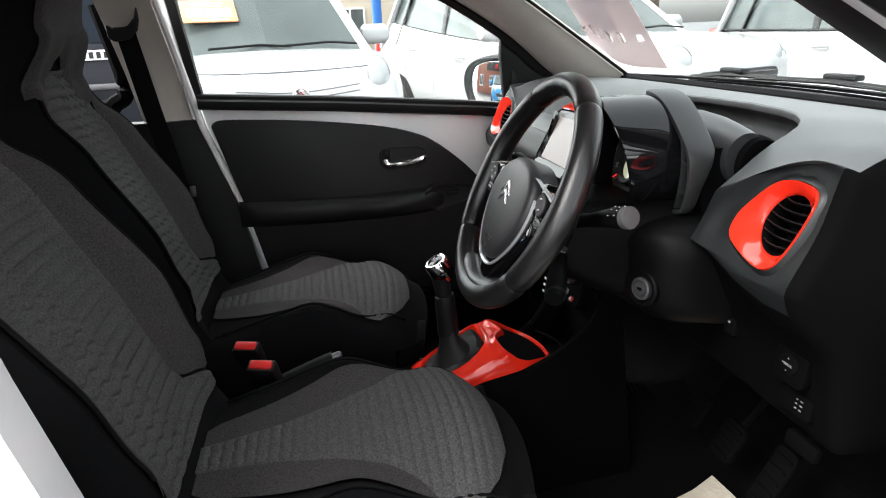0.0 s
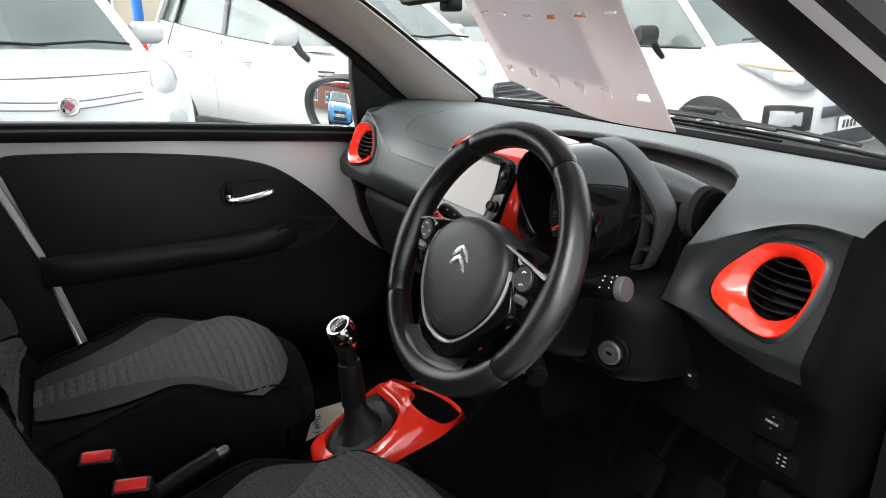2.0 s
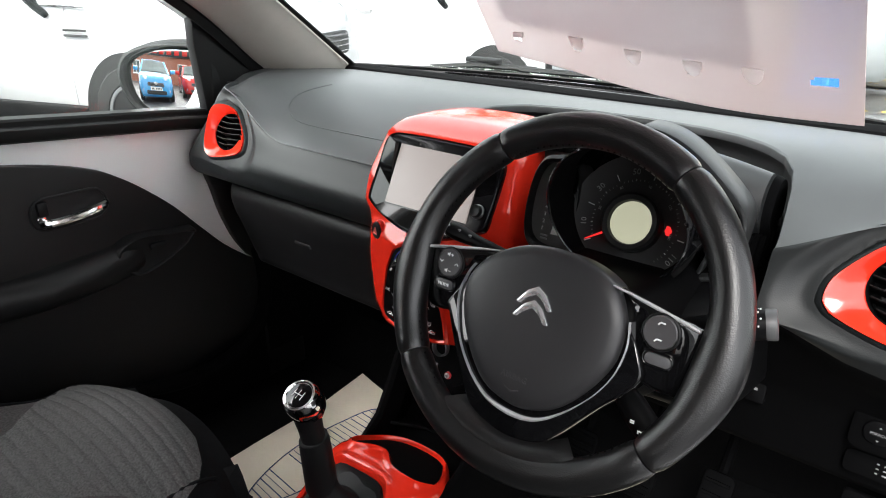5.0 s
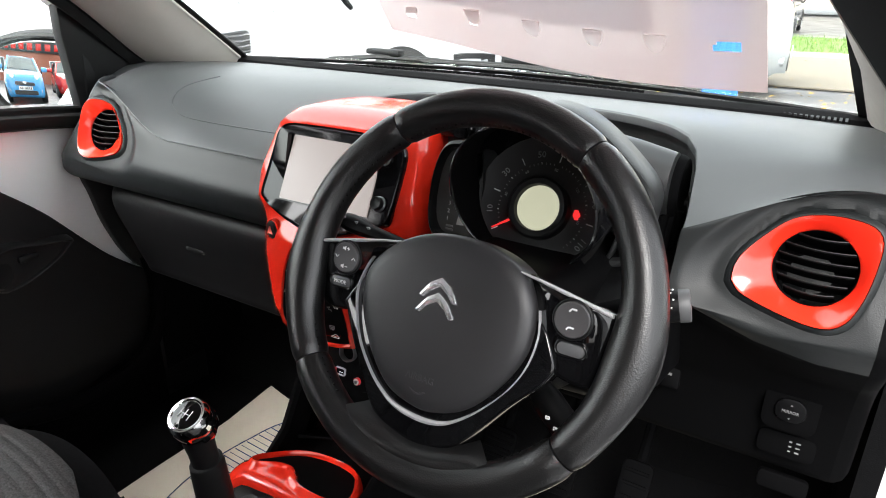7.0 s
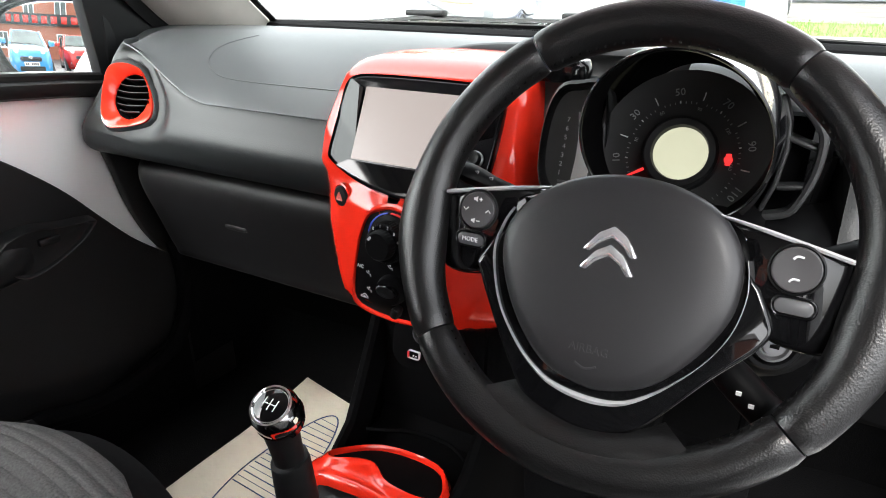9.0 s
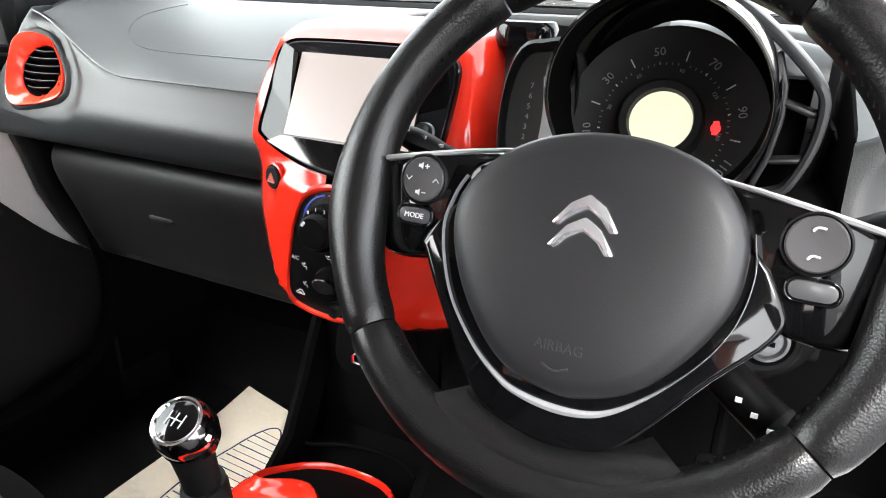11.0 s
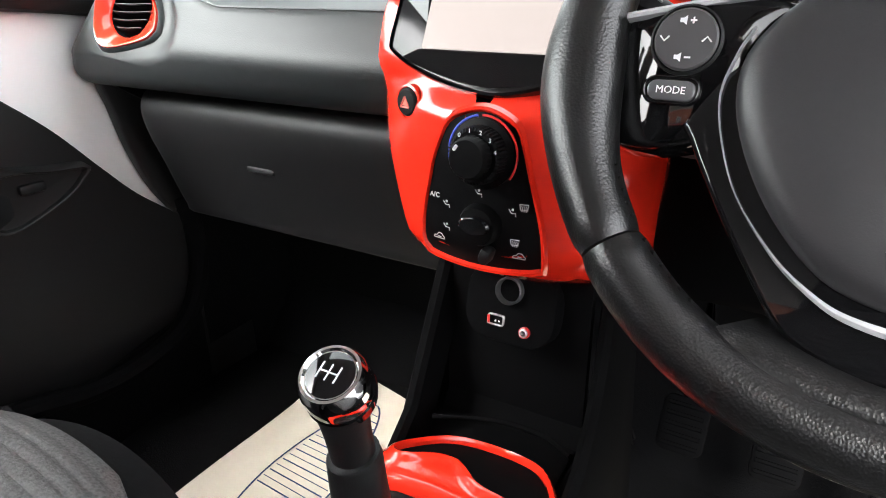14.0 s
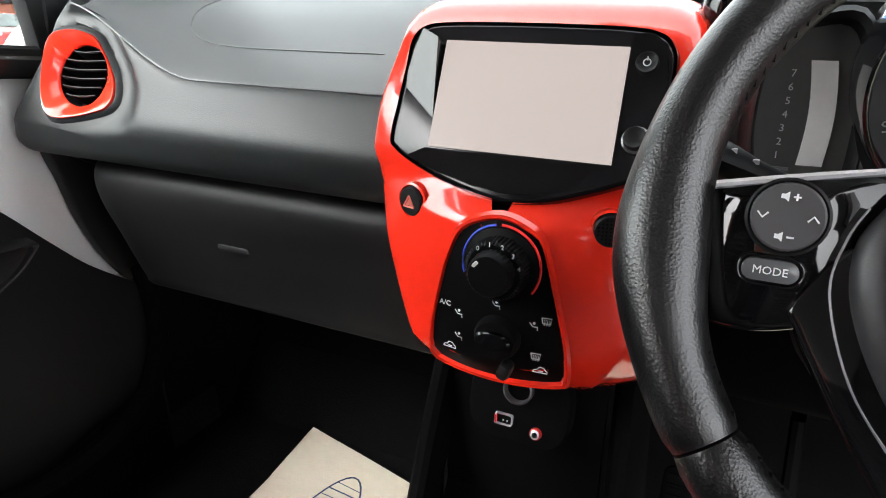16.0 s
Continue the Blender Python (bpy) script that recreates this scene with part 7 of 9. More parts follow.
def instruments():
    t = thing("instrument_cluster", "round speedometer in a gloss black hood on the column", "instrument cluster", (0.308, 0.22, 0.86))
    R = 0.085
    b = bm_new()
    n = 64
    rings = []
    # a long round hood, its rim slanting back below
    for rr, yc, sl in ((0.060, 0.262, 0.0), (0.080, 0.258, 0.0), (0.085, 0.245, 0.0), (0.0855, 0.20, 0.1), (0.0845, 0.155, 0.22), (0.0835, 0.146, 0.28), (0.082, 0.1445, 0.28), (0.0810, 0.1455, 0.28), (0.0806, 0.147, 0.28)):
        rings.append([Vector((0.308 + rr * math.cos(2 * math.pi * k / n), yc - sl * rr * math.sin(2 * math.pi * k / n), 0.9625 - 0.06 * max(0, yc - 0.19) + rr * math.sin(2 * math.pi * k / n))) for k in range(n)])
    loft(b, rings, True, False)
    part("hood", b, M_HOOD, t, "gloss black round hood")
    b = bm_new()
    loft(b, [[Vector((0.308 + rr * math.cos(2 * math.pi * k / n), yc - sl * rr * math.sin(2 * math.pi * k / n), 0.9625 + rr * math.sin(2 * math.pi * k / n))) for k in range(n)] for rr, yc, sl in ((0.0806, 0.1470, 0.28), (0.0800, 0.150, 0.29), (0.0790, 0.175, 0.42), (0.0785, 0.200, 0.46))], True, False)
    part("hood_liner", b, M_DARK, t, "matt black inside of the hood")
    b = bm_new()
    revolve(b, GAUGE, [(R * 0.95, -0.002), (R * 0.72, -0.012), (R * 0.40, -0.010), (0.028, -0.008)], 48, False)
    part("dial_face", b, mat("dial_face", (0.016, 0.016, 0.0163), 0.6, var=0.1, spec=0.3), t, "black speedometer face")
    b = bm_new()
    revolve(b, GAUGE, [(0.0345, -0.010), (0.0345, 0.004), (0.032, 0.007), (0.0262, 0.006), (0.0248, -0.002)], 40, False)
    part("lcd_ring", b, M_BLACK, t)
    b = bm_new()
    revolve(b, GAUGE, [(0.0250, -0.004), (0.0250, 0.0), (0.0005, 0.0005)], 40)
    part("lcd", b, M_LCD, t, "pale round display")
    # scale
    for i in range(12):
        v = 10 * i
        a = radians(190 - (v - 10) * 2.19)
        d = (math.cos(a), math.sin(a))
        c, s = math.cos(a - math.pi / 2), math.sin(a - math.pi / 2)
        if v in (10, 30, 50, 70, 90, 110):
            fr = (at_frame(GAUGE, d[0] * 0.0610, d[1] * 0.0610, -0.0095), GAUGE[1] * c + GAUGE[2] * s, GAUGE[2] * c - GAUGE[1] * s, GAUGE[3])
            part("scale_number", text_bm(str(v), 0.0100, fr, 0.0003, 0.0025), M_GREYMARK, t)
        lo_, hi_ = (0.0505, 0.0525) if v % 20 else (0.0545, 0.0625)
        b = bm_new()
        tube(b, [at_frame(GAUGE, d[0] * lo_, d[1] * lo_, -0.0085), at_frame(GAUGE, d[0] * hi_, d[1] * hi_, -0.0075)], 0.0006, 4)
        part("scale_mark", b, M_WHITEMARK, t)
        for k in (0.25, 0.5, 0.75):
            a2 = a - radians(21.9 * k)
            b = bm_new()
            tube(b, [at_frame(GAUGE, math.cos(a2) * 0.0500, math.sin(a2) * 0.0500, -0.0085), at_frame(GAUGE, math.cos(a2) * 0.0520, math.sin(a2) * 0.0520, -0.0082)], 0.00035, 4)
            part("scale_mark", b, M_GREYMARK, t)
        fr = (at_frame(GAUGE, d[0] * 0.0455, d[1] * 0.0455, -0.0095), GAUGE[1] * c + GAUGE[2] * s, GAUGE[2] * c - GAUGE[1] * s, GAUGE[3])
        if i % 2 == 0 and i > 0:
            part("scale_number", text_bm(str(16 * i // 10 * 10), 0.0046, fr, 0.0002, 0.0025), M_GREYMARK, t)
    b = bm_new()
    a = radians(211)
    tube(b, [at_frame(GAUGE, math.cos(a) * 0.036, math.sin(a) * 0.036, -0.002), at_frame(GAUGE, math.cos(a) * 0.060, math.sin(a) * 0.060, -0.004)], [0.0016, 0.0007], 6)
    part("needle", b, M_REDGLOW, t, "orange-red needle")
    b = bm_new()
    fr = (at_frame(GAUGE, 0.042, 0.0007, -0.007), GAUGE[1], GAUGE[2], GAUGE[3])
    revolve(b, fr, [(0.004, -0.001), (0.004, 0.001), (0.0002, 0.0012)], 10)
    box(b, at_frame(fr, 0, 0, 0.001), (0.0045, 0.001, 0.011))
    part("warning_light", b, M_REDGLOW, t, "red warning light")
    b = bm_new()
    for x in (-0.022, 0.002, 0.026):
        box(b, at_frame(GAUGE, x, -0.058, -0.006), (0.006, 0.002, 0.003))
    part("lower_marks", b, M_GREYMARK, t)
    for x in (-0.032, 0.036):
        b = bm_new()
        revolve(b, (at_frame(GAUGE, x, -0.060, -0.008), GAUGE[1], GAUGE[2], GAUGE[3]), [(0.0035, 0.0), (0.003, 0.010), (0.0003, 0.011)], 12)
        part("trip_button", b, M_BLACK, t)
    # rev counter pod on the left
    fr = frame_of((0.197, 0.205, 0.940), (1, 0.12, 0), (0, 0.25, 1))
    b = bm_new()
    oo = by_angle([(p.x, p.y) for p in curve([(0.034, 0.050), (0.0, 0.058), (-0.018, 0.050), (-0.028, 0.02), (-0.030, -0.025), (-0.022, -0.052), (0.0, -0.062), (0.034, -0.060)], 5)], 60, (0, 0))
    loft(b, [[at_frame(fr, p[0] * s, p[1] * s, h) for p in oo] for s, h in ((1.0, -0.07), (1.05, -0.02), (1.04, 0.004), (0.97, 0.009), (0.90, 0.005), (0.88, -0.010))], True, False)
    rp = part("rev_counter_pod", b, M_BLACK, t, "black rev counter pod")
    b = bm_new()
    loft(b, [[at_frame(fr, p[0] * 0.89, p[1] * 0.89, -0.009) for p in oo], [at_frame(fr, p[0] * 0.2, p[1] * 0.2, -0.009) for p in oo]])
    part("rev_face", b, mat("rev_face_grey", (0.12, 0.118, 0.115), 0.5, var=0.08), rp)
    b = bm_new()
    surf(b, lambda u, v: at_frame(fr, 0.003 + 0.016 * u + 0.003 * math.sin(math.pi * v), -0.040 + 0.070 * v, -0.007), 3, 14, 0.001)
    part("rev_scale", b, mat("rev_band_grey", (0.62, 0.61, 0.60), 0.3, var=0.1), rp, "pale grey band")
    for k in range(7):
        f2 = (at_frame(fr, -0.010 + 0.0006 * k, -0.034 + 0.0092 * k, -0.0085), fr[1], fr[2], fr[3])
        part("rev_number", text_bm(str(k + 1), 0.0070, f2), M_WHITEMARK, rp)
    b = bm_new()
    for k in range(2):
        box(b, at_frame(fr, -0.006, -0.043 - 0.004 * k, -0.008), (0.010, 0.001, 0.0022))
    part("rev_unit_bars", b, M_GREYMARK, rp)
    # angular bracket on the right of the hood
    fc = (Vector((0, 0.222, 0)), Vector((1, 0, 0)), Vector((0, 0, 1)), Vector((0, -1, 0)))

    def bar(pts, w, lift=0.0, depth=0.05):
        cl = [Vector(p) for p in pts]
        lf, rt = [], []
        for k, p in enumerate(cl):
            d = (cl[min(k + 1, len(cl) - 1)] - cl[max(k - 1, 0)]).normalized()
            lf.append((p.x - d.y * w, p.y + d.x * w))
            rt.append((p.x + d.y * w, p.y - d.x * w))
        q = bm_new()
        plate(q, fc, rt + lf[::-1], depth, 0.0025, lift)
        return q
    # a tapering strap over the hood that turns the corner and runs down beside it
    path = curve([(0.300, 1.047), (0.325, 1.044), (0.350, 1.034), (0.376, 1.016), (0.402, 0.993), (0.416, 0.978), (0.4225, 0.966), (0.4235, 0.950), (0.4215, 0.930), (0.415, 0.908), (0.406, 0.892), (0.386, 0.885)], 4, False)
    m = len(path)
    b = bm_new()
    rings = []
    for k, p in enumerate(path):
        s = k / (m - 1)
        d = (path[min(k + 1, m - 1)] - path[max(k - 1, 0)]).normalized()
        nx, nz = -d.y, d.x
        w = 0.0046 - 0.0008 * s
        y0 = 0.214 + 0.006 * s
        y1 = y0 + lin_table([(0.0, 0.046), (0.45, 0.042), (0.60, 0.034), (0.75, 0.022), (1.0, 0.016)], s)[0]
        rings.append([(p.x + nx * w * a, y, p.y + nz * w * a) for a, y in ((1, y0 + 0.004), (0.75, y0 + 0.001), (0, y0), (-0.75, y0 + 0.001), (-1, y0 + 0.004), (-1, y1 - 0.003), (-0.6, y1), (0.6, y1), (1, y1 - 0.003))])
    loft(b, rings)
    part("bracket", b, M_BRACKET, t, "grey satin arch beside the hood")
    part("bracket_arc", bar([(0.384, 1.000), (0.393, 0.975), (0.395, 0.950), (0.391, 0.918), (0.382, 0.889)], 0.0026, -0.002, 0.02), M_BRACKET, t)
    part("bracket_bar", bar([(0.394, 0.962), (0.421, 0.953)], 0.0026, -0.002, 0.022), M_BRACKET, t)
    part("bracket_bar", bar([(0.392, 0.914), (0.417, 0.918)], 0.0024, -0.002, 0.018), M_BRACKET, t)
    b = bm_new()
    loft(b, [[(x, y, z) for y, z in ((0.248, 0.978), (0.244, 0.948), (0.244, 0.925), (0.250, 0.89), (0.27, 0.86), (0.33, 0.86), (0.33, 0.96), (0.28, 0.978))] for x in (0.385, 0.40, 0.414)])
    part("bracket_back", b, M_DARK, t, "black filler behind the frame")
    b = bm_new()
    loft(b, [[(x, 0.305 + w * 0.9 * math.cos(q), zc + w * math.sin(q)) for q in [2 * math.pi * j / 32 for j in range(32)]] for x, w, zc in ((0.29, 0.052, 0.964), (0.34, 0.050, 0.963), (0.38, 0.045, 0.962), (0.41, 0.039, 0.962), (0.424, 0.036, 0.962))])
    part("side_drum", b, M_BRACKET, t, "grey tapered drum behind the bracket")
    b = bm_new()
    loft(b, [[(x, 0.322 + w * 0.9 * math.cos(q), 0.953 + w * math.sin(q)) for q in [2 * math.pi * j / 32 for j in range(32)]] for x, w in ((0.40, 0.030), (0.412, 0.041), (0.428, 0.039), (0.433, 0.036), (0.433, 0.030), (0.428, 0.010))], True, True)
    part("drum_collar", b, M_DARK, t, "dark collar round the drum")
    for k in range(6):
        b = bm_new()
        tube(b, [(0.405 + 0.006 * k, 0.262 + 0.010 * k, 0.930), (0.400 + 0.006 * k, 0.258 + 0.010 * k, 0.88), (0.395 + 0.006 * k, 0.25 + 0.010 * k, 0.84)], 0.005, 6)
        part("bellows_fold", b, M_DARK, t)


instruments()

# filler between screen and rev counter, with a small rocker on top
b = bm_new()
surf(b, lambda u, v: (0.115 + 0.105 * u, 0.262 - 0.02 * u + 0.05 * v * v, 0.80 + 0.20 * v - 0.01 * u * v), 8, 12, 0.01)
part("centre_filler", b, M_DASH, dash)
b = bm_new()
loft(b, [[(0.150 + p[0] * s, 0.300 + p[1] * s * 0.8, 0.995 + h) for p in rounded(0.065, 0.045, 0.02)] for s, h in ((1.0, -0.01), (1.0, 0.008), (0.9, 0.014), (0.6, 0.012))])
part("pad_rocker", b, M_GLOSS, dash)
b = bm_new()
box(b, (-0.005, 0.345, 0.985), (0.08, 0.04, 0.022), 0.006)
part("clock_housing", b, M_GLOSS, dash)

# switches on the driver's lower panel
def switches():
    t = thing("switch_panel", "black mirror adjuster and headlamp switch plate with white marks", "switch", (0.59, 0.283, 0.66))
    fr = frame_of((0.590, 0.278, 0.738), (1, 0.0, 0), (0, 0.13, 1))
    b = bm_new()
    plate(b, fr, rounded(0.056, 0.054, 0.012), 0.012, 0.001, 0.002)
    part("mirror_switch_plate", b, M_SHADED, t)
    b = bm_new()
    plate(b, fr, rounded(0.032, 0.028, 0.013), 0.008, 0.002, 0.006)
    part("mirror_switch", b, M_STALK, t)
    part("lettering", text_bm("MIRROR", 0.0048, (at_frame(fr, 0, -0.001, 0.0062), fr[1], fr[2], fr[3])), M_GREYMARK, t)
    for ch, x in (("L", -0.010), ("R", 0.010)):
        part("lettering", text_bm(ch, 0.0052, (at_frame(fr, x, 0.020, 0.0022), fr[1], fr[2], fr[3])), M_GREYMARK, t)
    for y in (0.007, -0.009):
        b = bm_new()
        plate(b, fr, [(-0.0014, y - 0.0007), (0.0014, y - 0.0007), (0, y + 0.001)] if y > 0 else [(-0.0014, y + 0.0007), (0, y - 0.001), (0.0014, y + 0.0007)], 0.001, 0, 0.0066)
        part("arrow_mark", b, M_GREYMARK, t)
    fr = frame_of((0.594, 0.288, 0.684), (1, 0.0, 0), (0, 0.13, 1))
    b = bm_new()
    plate(b, fr, rounded(0.060, 0.030, 0.008), 0.012, 0.001, 0.002)
    part("headlamp_switch", b, M_SHADED, t)
    for x, w in ((0.004, 0.003), (0.012, 0.0045)):
        for k in range(3):
            b = bm_new()
            box(b, at_frame(fr, x, 0.007 - 0.006 * k, 0.0025), (w, 0.001, 0.0014))
            part("headlamp_mark", b, M_GREYMARK, t)
    fr = frame_of((0.458, 0.284, 0.733), (1, 0.0, 0), (0, 0.13, 1))
    b = bm_new()
    plate(b, fr, rounded(0.024, 0.032, 0.005), 0.012, 0.002, 0.004)
    part("dimmer_switch", b, M_STALK, t)
    b = bm_new()
    box(b, at_frame(fr, 0, 0.003, 0.005), (0.005, 0.001, 0.003))
    part("dimmer_mark", b, M_GREYMARK, t)
    fr = frame_of((0.60, 0.300, 0.622), (1, 0.0, 0), (0, 0.2, 1))
    b = bm_new()
    plate(b, fr, rounded(0.055, 0.022, 0.006), 0.010, 0.002, 0.002)
    part("bonnet_release", b, M_SHADED, t)


switches()


# ---- centre console and gear lever ----
def console():
    t = thing("centre_console", "black lower console with gloss red cup holder trim", "console", (0.0, 0.05, 0.25))
    for sx in (-1, 1):
        b = bm_new()
        rows = []
        if sx > 0:
            prof = ((-0.60, 0.40, 0.095), (-0.20, 0.425, 0.110), (-0.12, 0.462, 0.120), (0.0, 0.500, 0.129), (0.084, 0.512, 0.130), (0.130, 0.530, 0.128), (0.165, 0.550, 0.124), (0.20, 0.572, 0.119), (0.223, 0.592, 0.115), (0.245, 0.635, 0.111), (0.262, 0.70, 0.109))
        else:
            prof = ((-0.60, 0.40, 0.075), (-0.20, 0.43, 0.070), (-0.12, 0.455, 0.068), (0.0, 0.475, 0.074), (0.10, 0.485, 0.084), (0.16, 0.510, 0.094), (0.20, 0.565, 0.099), (0.23, 0.63, 0.097), (0.26, 0.70, 0.093))
        for y, zt, w in prof:
            rows.append([(sx * p[0], p[1], p[2]) for p in ((w - 0.022, y + 0.012, zt - 0.06), (w - 0.016, y + 0.002, zt - 0.006), (w - 0.010, y, zt), (w - 0.002, y, zt - 0.003), (w + 0.004, y + 0.004, zt - 0.014), (w + 0.014, y + 0.02, zt - 0.08), (w + 0.03, y + 0.05, 0.20))])
        loft(b, rows, False, False)
        bmesh.ops.recalc_face_normals(b, faces=b.faces)
        part("side_wall", b, M_SHADED, t, "black console side")
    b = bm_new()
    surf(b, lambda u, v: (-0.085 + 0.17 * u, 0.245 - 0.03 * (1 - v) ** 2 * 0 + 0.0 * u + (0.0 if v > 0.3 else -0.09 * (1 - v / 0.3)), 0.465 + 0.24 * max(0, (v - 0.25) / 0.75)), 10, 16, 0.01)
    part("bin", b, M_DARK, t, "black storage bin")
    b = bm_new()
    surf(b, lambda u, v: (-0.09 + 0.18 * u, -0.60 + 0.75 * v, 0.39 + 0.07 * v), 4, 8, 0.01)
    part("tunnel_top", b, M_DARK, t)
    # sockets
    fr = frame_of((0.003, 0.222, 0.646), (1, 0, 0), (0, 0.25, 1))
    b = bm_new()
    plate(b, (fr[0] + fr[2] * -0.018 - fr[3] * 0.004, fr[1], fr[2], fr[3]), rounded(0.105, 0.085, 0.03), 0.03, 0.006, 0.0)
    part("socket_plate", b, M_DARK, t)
    b = bm_new()
    revolve(b, fr, [(0.0150, -0.02), (0.0150, 0.004), (0.0135, 0.005), (0.0125, 0.003), (0.0120, -0.02)], 28, False)
    part("power_socket", b, M_DULLMETAL, t, "metal rimmed power socket")
    fr2 = (at_frame(fr, -0.012, -0.035, 0.0), fr[1], fr[2], fr[3])
    b = bm_new()
    ring(b, fr2, by_angle(rounded(0.019, 0.012, 0.002), 32, (0, 0)), by_angle(rounded(0.0165, 0.0095, 0.001), 32, (0, 0)), 0.0, 0.004, 0.0005)
    us = part("usb_socket", b, M_SATIN, t, "small metal socket with red lining")
    b = bm_new()
    plate(b, fr2, rounded(0.0165, 0.0095, 0.001), 0.001, 0, -0.003)
    part("usb_inside", b, M_DARK, us)
    b = bm_new()
    box(b, at_frame(fr2, -0.0075, 0.0, 0.0005), (0.002, 0.002, 0.009))
    part("usb_mark", b, M_REDLAMP, us)
    b = bm_new()
    for x in (0.0, 0.004):
        box(b, at_frame(fr2, x, -0.001, -0.001), (0.0014, 0.0014, 0.0014))
    part("usb_pins", b, M_WHITEMARK, us)
    fr3 = (at_frame(fr, 0.022, -0.041, 0.0), fr[1], fr[2], fr[3])
    b = bm_new()
    revolve(b, fr3, [(0.0048, -0.004), (0.0048, 0.002), (0.0030, 0.003), (0.0024, -0.006)], 20, False)
    part("audio_socket", b, M_SATIN, t)
    b = bm_new()
    revolve(b, fr3, [(0.0062, -0.003), (0.0060, 0.0005), (0.0048, 0.0008)], 20, False)
    part("audio_ring", b, M_REDLAMP, t)
    # red trim: one moulding, humped between the gaiter opening and the cup opening
    def trim_z(x, y):
        z = lin_table([(-0.13, 0.478), (-0.10, 0.486), (-0.05, 0.514), (0.0, 0.546), (0.020, 0.558), (0.040, 0.562), (0.06, 0.555), (0.08, 0.543), (0.12, 0.519), (0.16, 0.493), (0.18, 0.480)], y)[0]
        return z - 9.0 * max(0.0, x - 0.070) ** 2 - 9.0 * max(0.0, -0.004 - x) ** 2
    ol = [(p.x, p.y) for p in curve([(-0.044, 0.113), (-0.030, 0.142), (0.0, 0.163), (0.018, 0.172), (0.05, 0.168), (0.082, 0.150), (0.110, 0.112), (0.121, 0.08), (0.125, 0.03), (0.125, -0.02), (0.119, -0.07), (0.10, -0.105), (0.06, -0.125), (0.02, -0.13), (-0.02, -0.125), (-0.045, -0.105), (-0.057, -0.07), (-0.059, -0.02), (-0.057, 0.03), (-0.052, 0.08)], 4)]
    gait = [(p.x, p.y) for p in curve([(-0.018, 0.006), (0.015, 0.013), (0.045, 0.014), (0.074, 0.010), (0.090, -0.015), (0.088, -0.055), (0.068, -0.092), (0.03, -0.106), (-0.005, -0.098), (-0.030, -0.070), (-0.037, -0.030)], 4)]
    cup = [(p.x, p.y) for p in curve([(-0.030, 0.062), (-0.034, 0.088), (-0.026, 0.115), (-0.006, 0.140), (0.018, 0.152), (0.050, 0.151), (0.076, 0.137), (0.101, 0.105), (0.112, 0.075), (0.104, 0.050), (0.085, 0.040), (0.064, 0.042), (0.045, 0.056), (0.030, 0.066), (0.012, 0.062), (-0.008, 0.046), (-0.022, 0.046)], 4)]
    cg, cc = (0.030, -0.046), (0.036, 0.098)

    def inside(poly, x, y):
        n, hit = len(poly), False
        for a in range(n):
            (x0, y0), (x1, y1) = poly[a], poly[a - 1]
            if (y0 > y) != (y1 > y) and x < (x1 - x0) * (y - y0) / (y1 - y0) + x0:
                hit = not hit
        return hit

    def away(poly, x, y):
        best = 9.0
        for a in range(len(poly)):
            (x0, y0), (x1, y1) = poly[a], poly[a - 1]
            dx, dy = x1 - x0, y1 - y0
            q = min(1.0, max(0.0, ((x - x0) * dx + (y - y0) * dy) / (dx * dx + dy * dy + 1e-12)))
            best = min(best, math.hypot(x - x0 - q * dx, y - y0 - q * dy))
        return best

    def soft_z(x, y):
        return sum(trim_z(x, y + d) for d in (-0.018, -0.012, -0.006, 0.0, 0.006, 0.012, 0.018)) / 7

    def skin_z(x, y):
        do, dh = away(ol, x, y), min(away(gait, x, y), away(cup, x, y))
        return soft_z(x, y) - 0.008 * max(0.0, 1 - do / 0.010) ** 2 + 0.0045 * math.exp(-((dh - 0.005) / 0.005) ** 2) - 0.003 * max(0.0, 1 - dh / 0.002)

    pts2, edges2 = [], []
    for loop_ in (ol, gait, cup):
        n0 = len(pts2)
        pts2 += [Vector(p) for p in loop_]
        edges2 += [(n0 + a, n0 + (a + 1) % len(loop_)) for a in range(len(loop_))]
    for off, src in ((0.003, ol), (0.007, ol), (-0.0035, gait), (-0.007, gait), (-0.0035, cup), (-0.007, cup)):
        for a in range(len(src)):
            d = Vector(src[(a + 1) % len(src)]) - Vector(src[a - 1])
            nrm = Vector((-d.y, d.x)).normalized()
            c = (0.033, 0.02) if src is ol else (cg if src is gait else cc)
            if nrm.dot(Vector(c) - Vector(src[a])) < 0:
                nrm = -nrm
            q = Vector(src[a]) + nrm * off
            if inside(ol, q.x, q.y) and not inside(gait, q.x, q.y) and not inside(cup, q.x, q.y):
                pts2.append(q)
    for a in range(48):
        for c in range(76):
            x, y = -0.065 + 0.004 * a, -0.132 + 0.004 * c
            if inside(ol, x, y) and not inside(gait, x, y) and not inside(cup, x, y) and min(away(ol, x, y), away(gait, x, y), away(cup, x, y)) > 0.009:
                pts2.append(Vector((x, y)))
    vo, eo, fo, _, _, _ = delaunay_2d_cdt(pts2, edges2, [], 0, 1e-6)
    b = bm_new()
    vs = [b.verts.new((p.x, p.y, skin_z(p.x, p.y))) for p in vo]
    for f in fo:
        c = (vo[f[0]] + vo[f[1]] + vo[f[2]]) / 3
        if inside(ol, c.x, c.y) and not inside(gait, c.x, c.y) and not inside(cup, c.x, c.y):
            b.faces.new([vs[a] for a in f])
    bmesh.ops.delete(b, geom=[v for v in b.verts if not v.link_faces], context="VERTS")
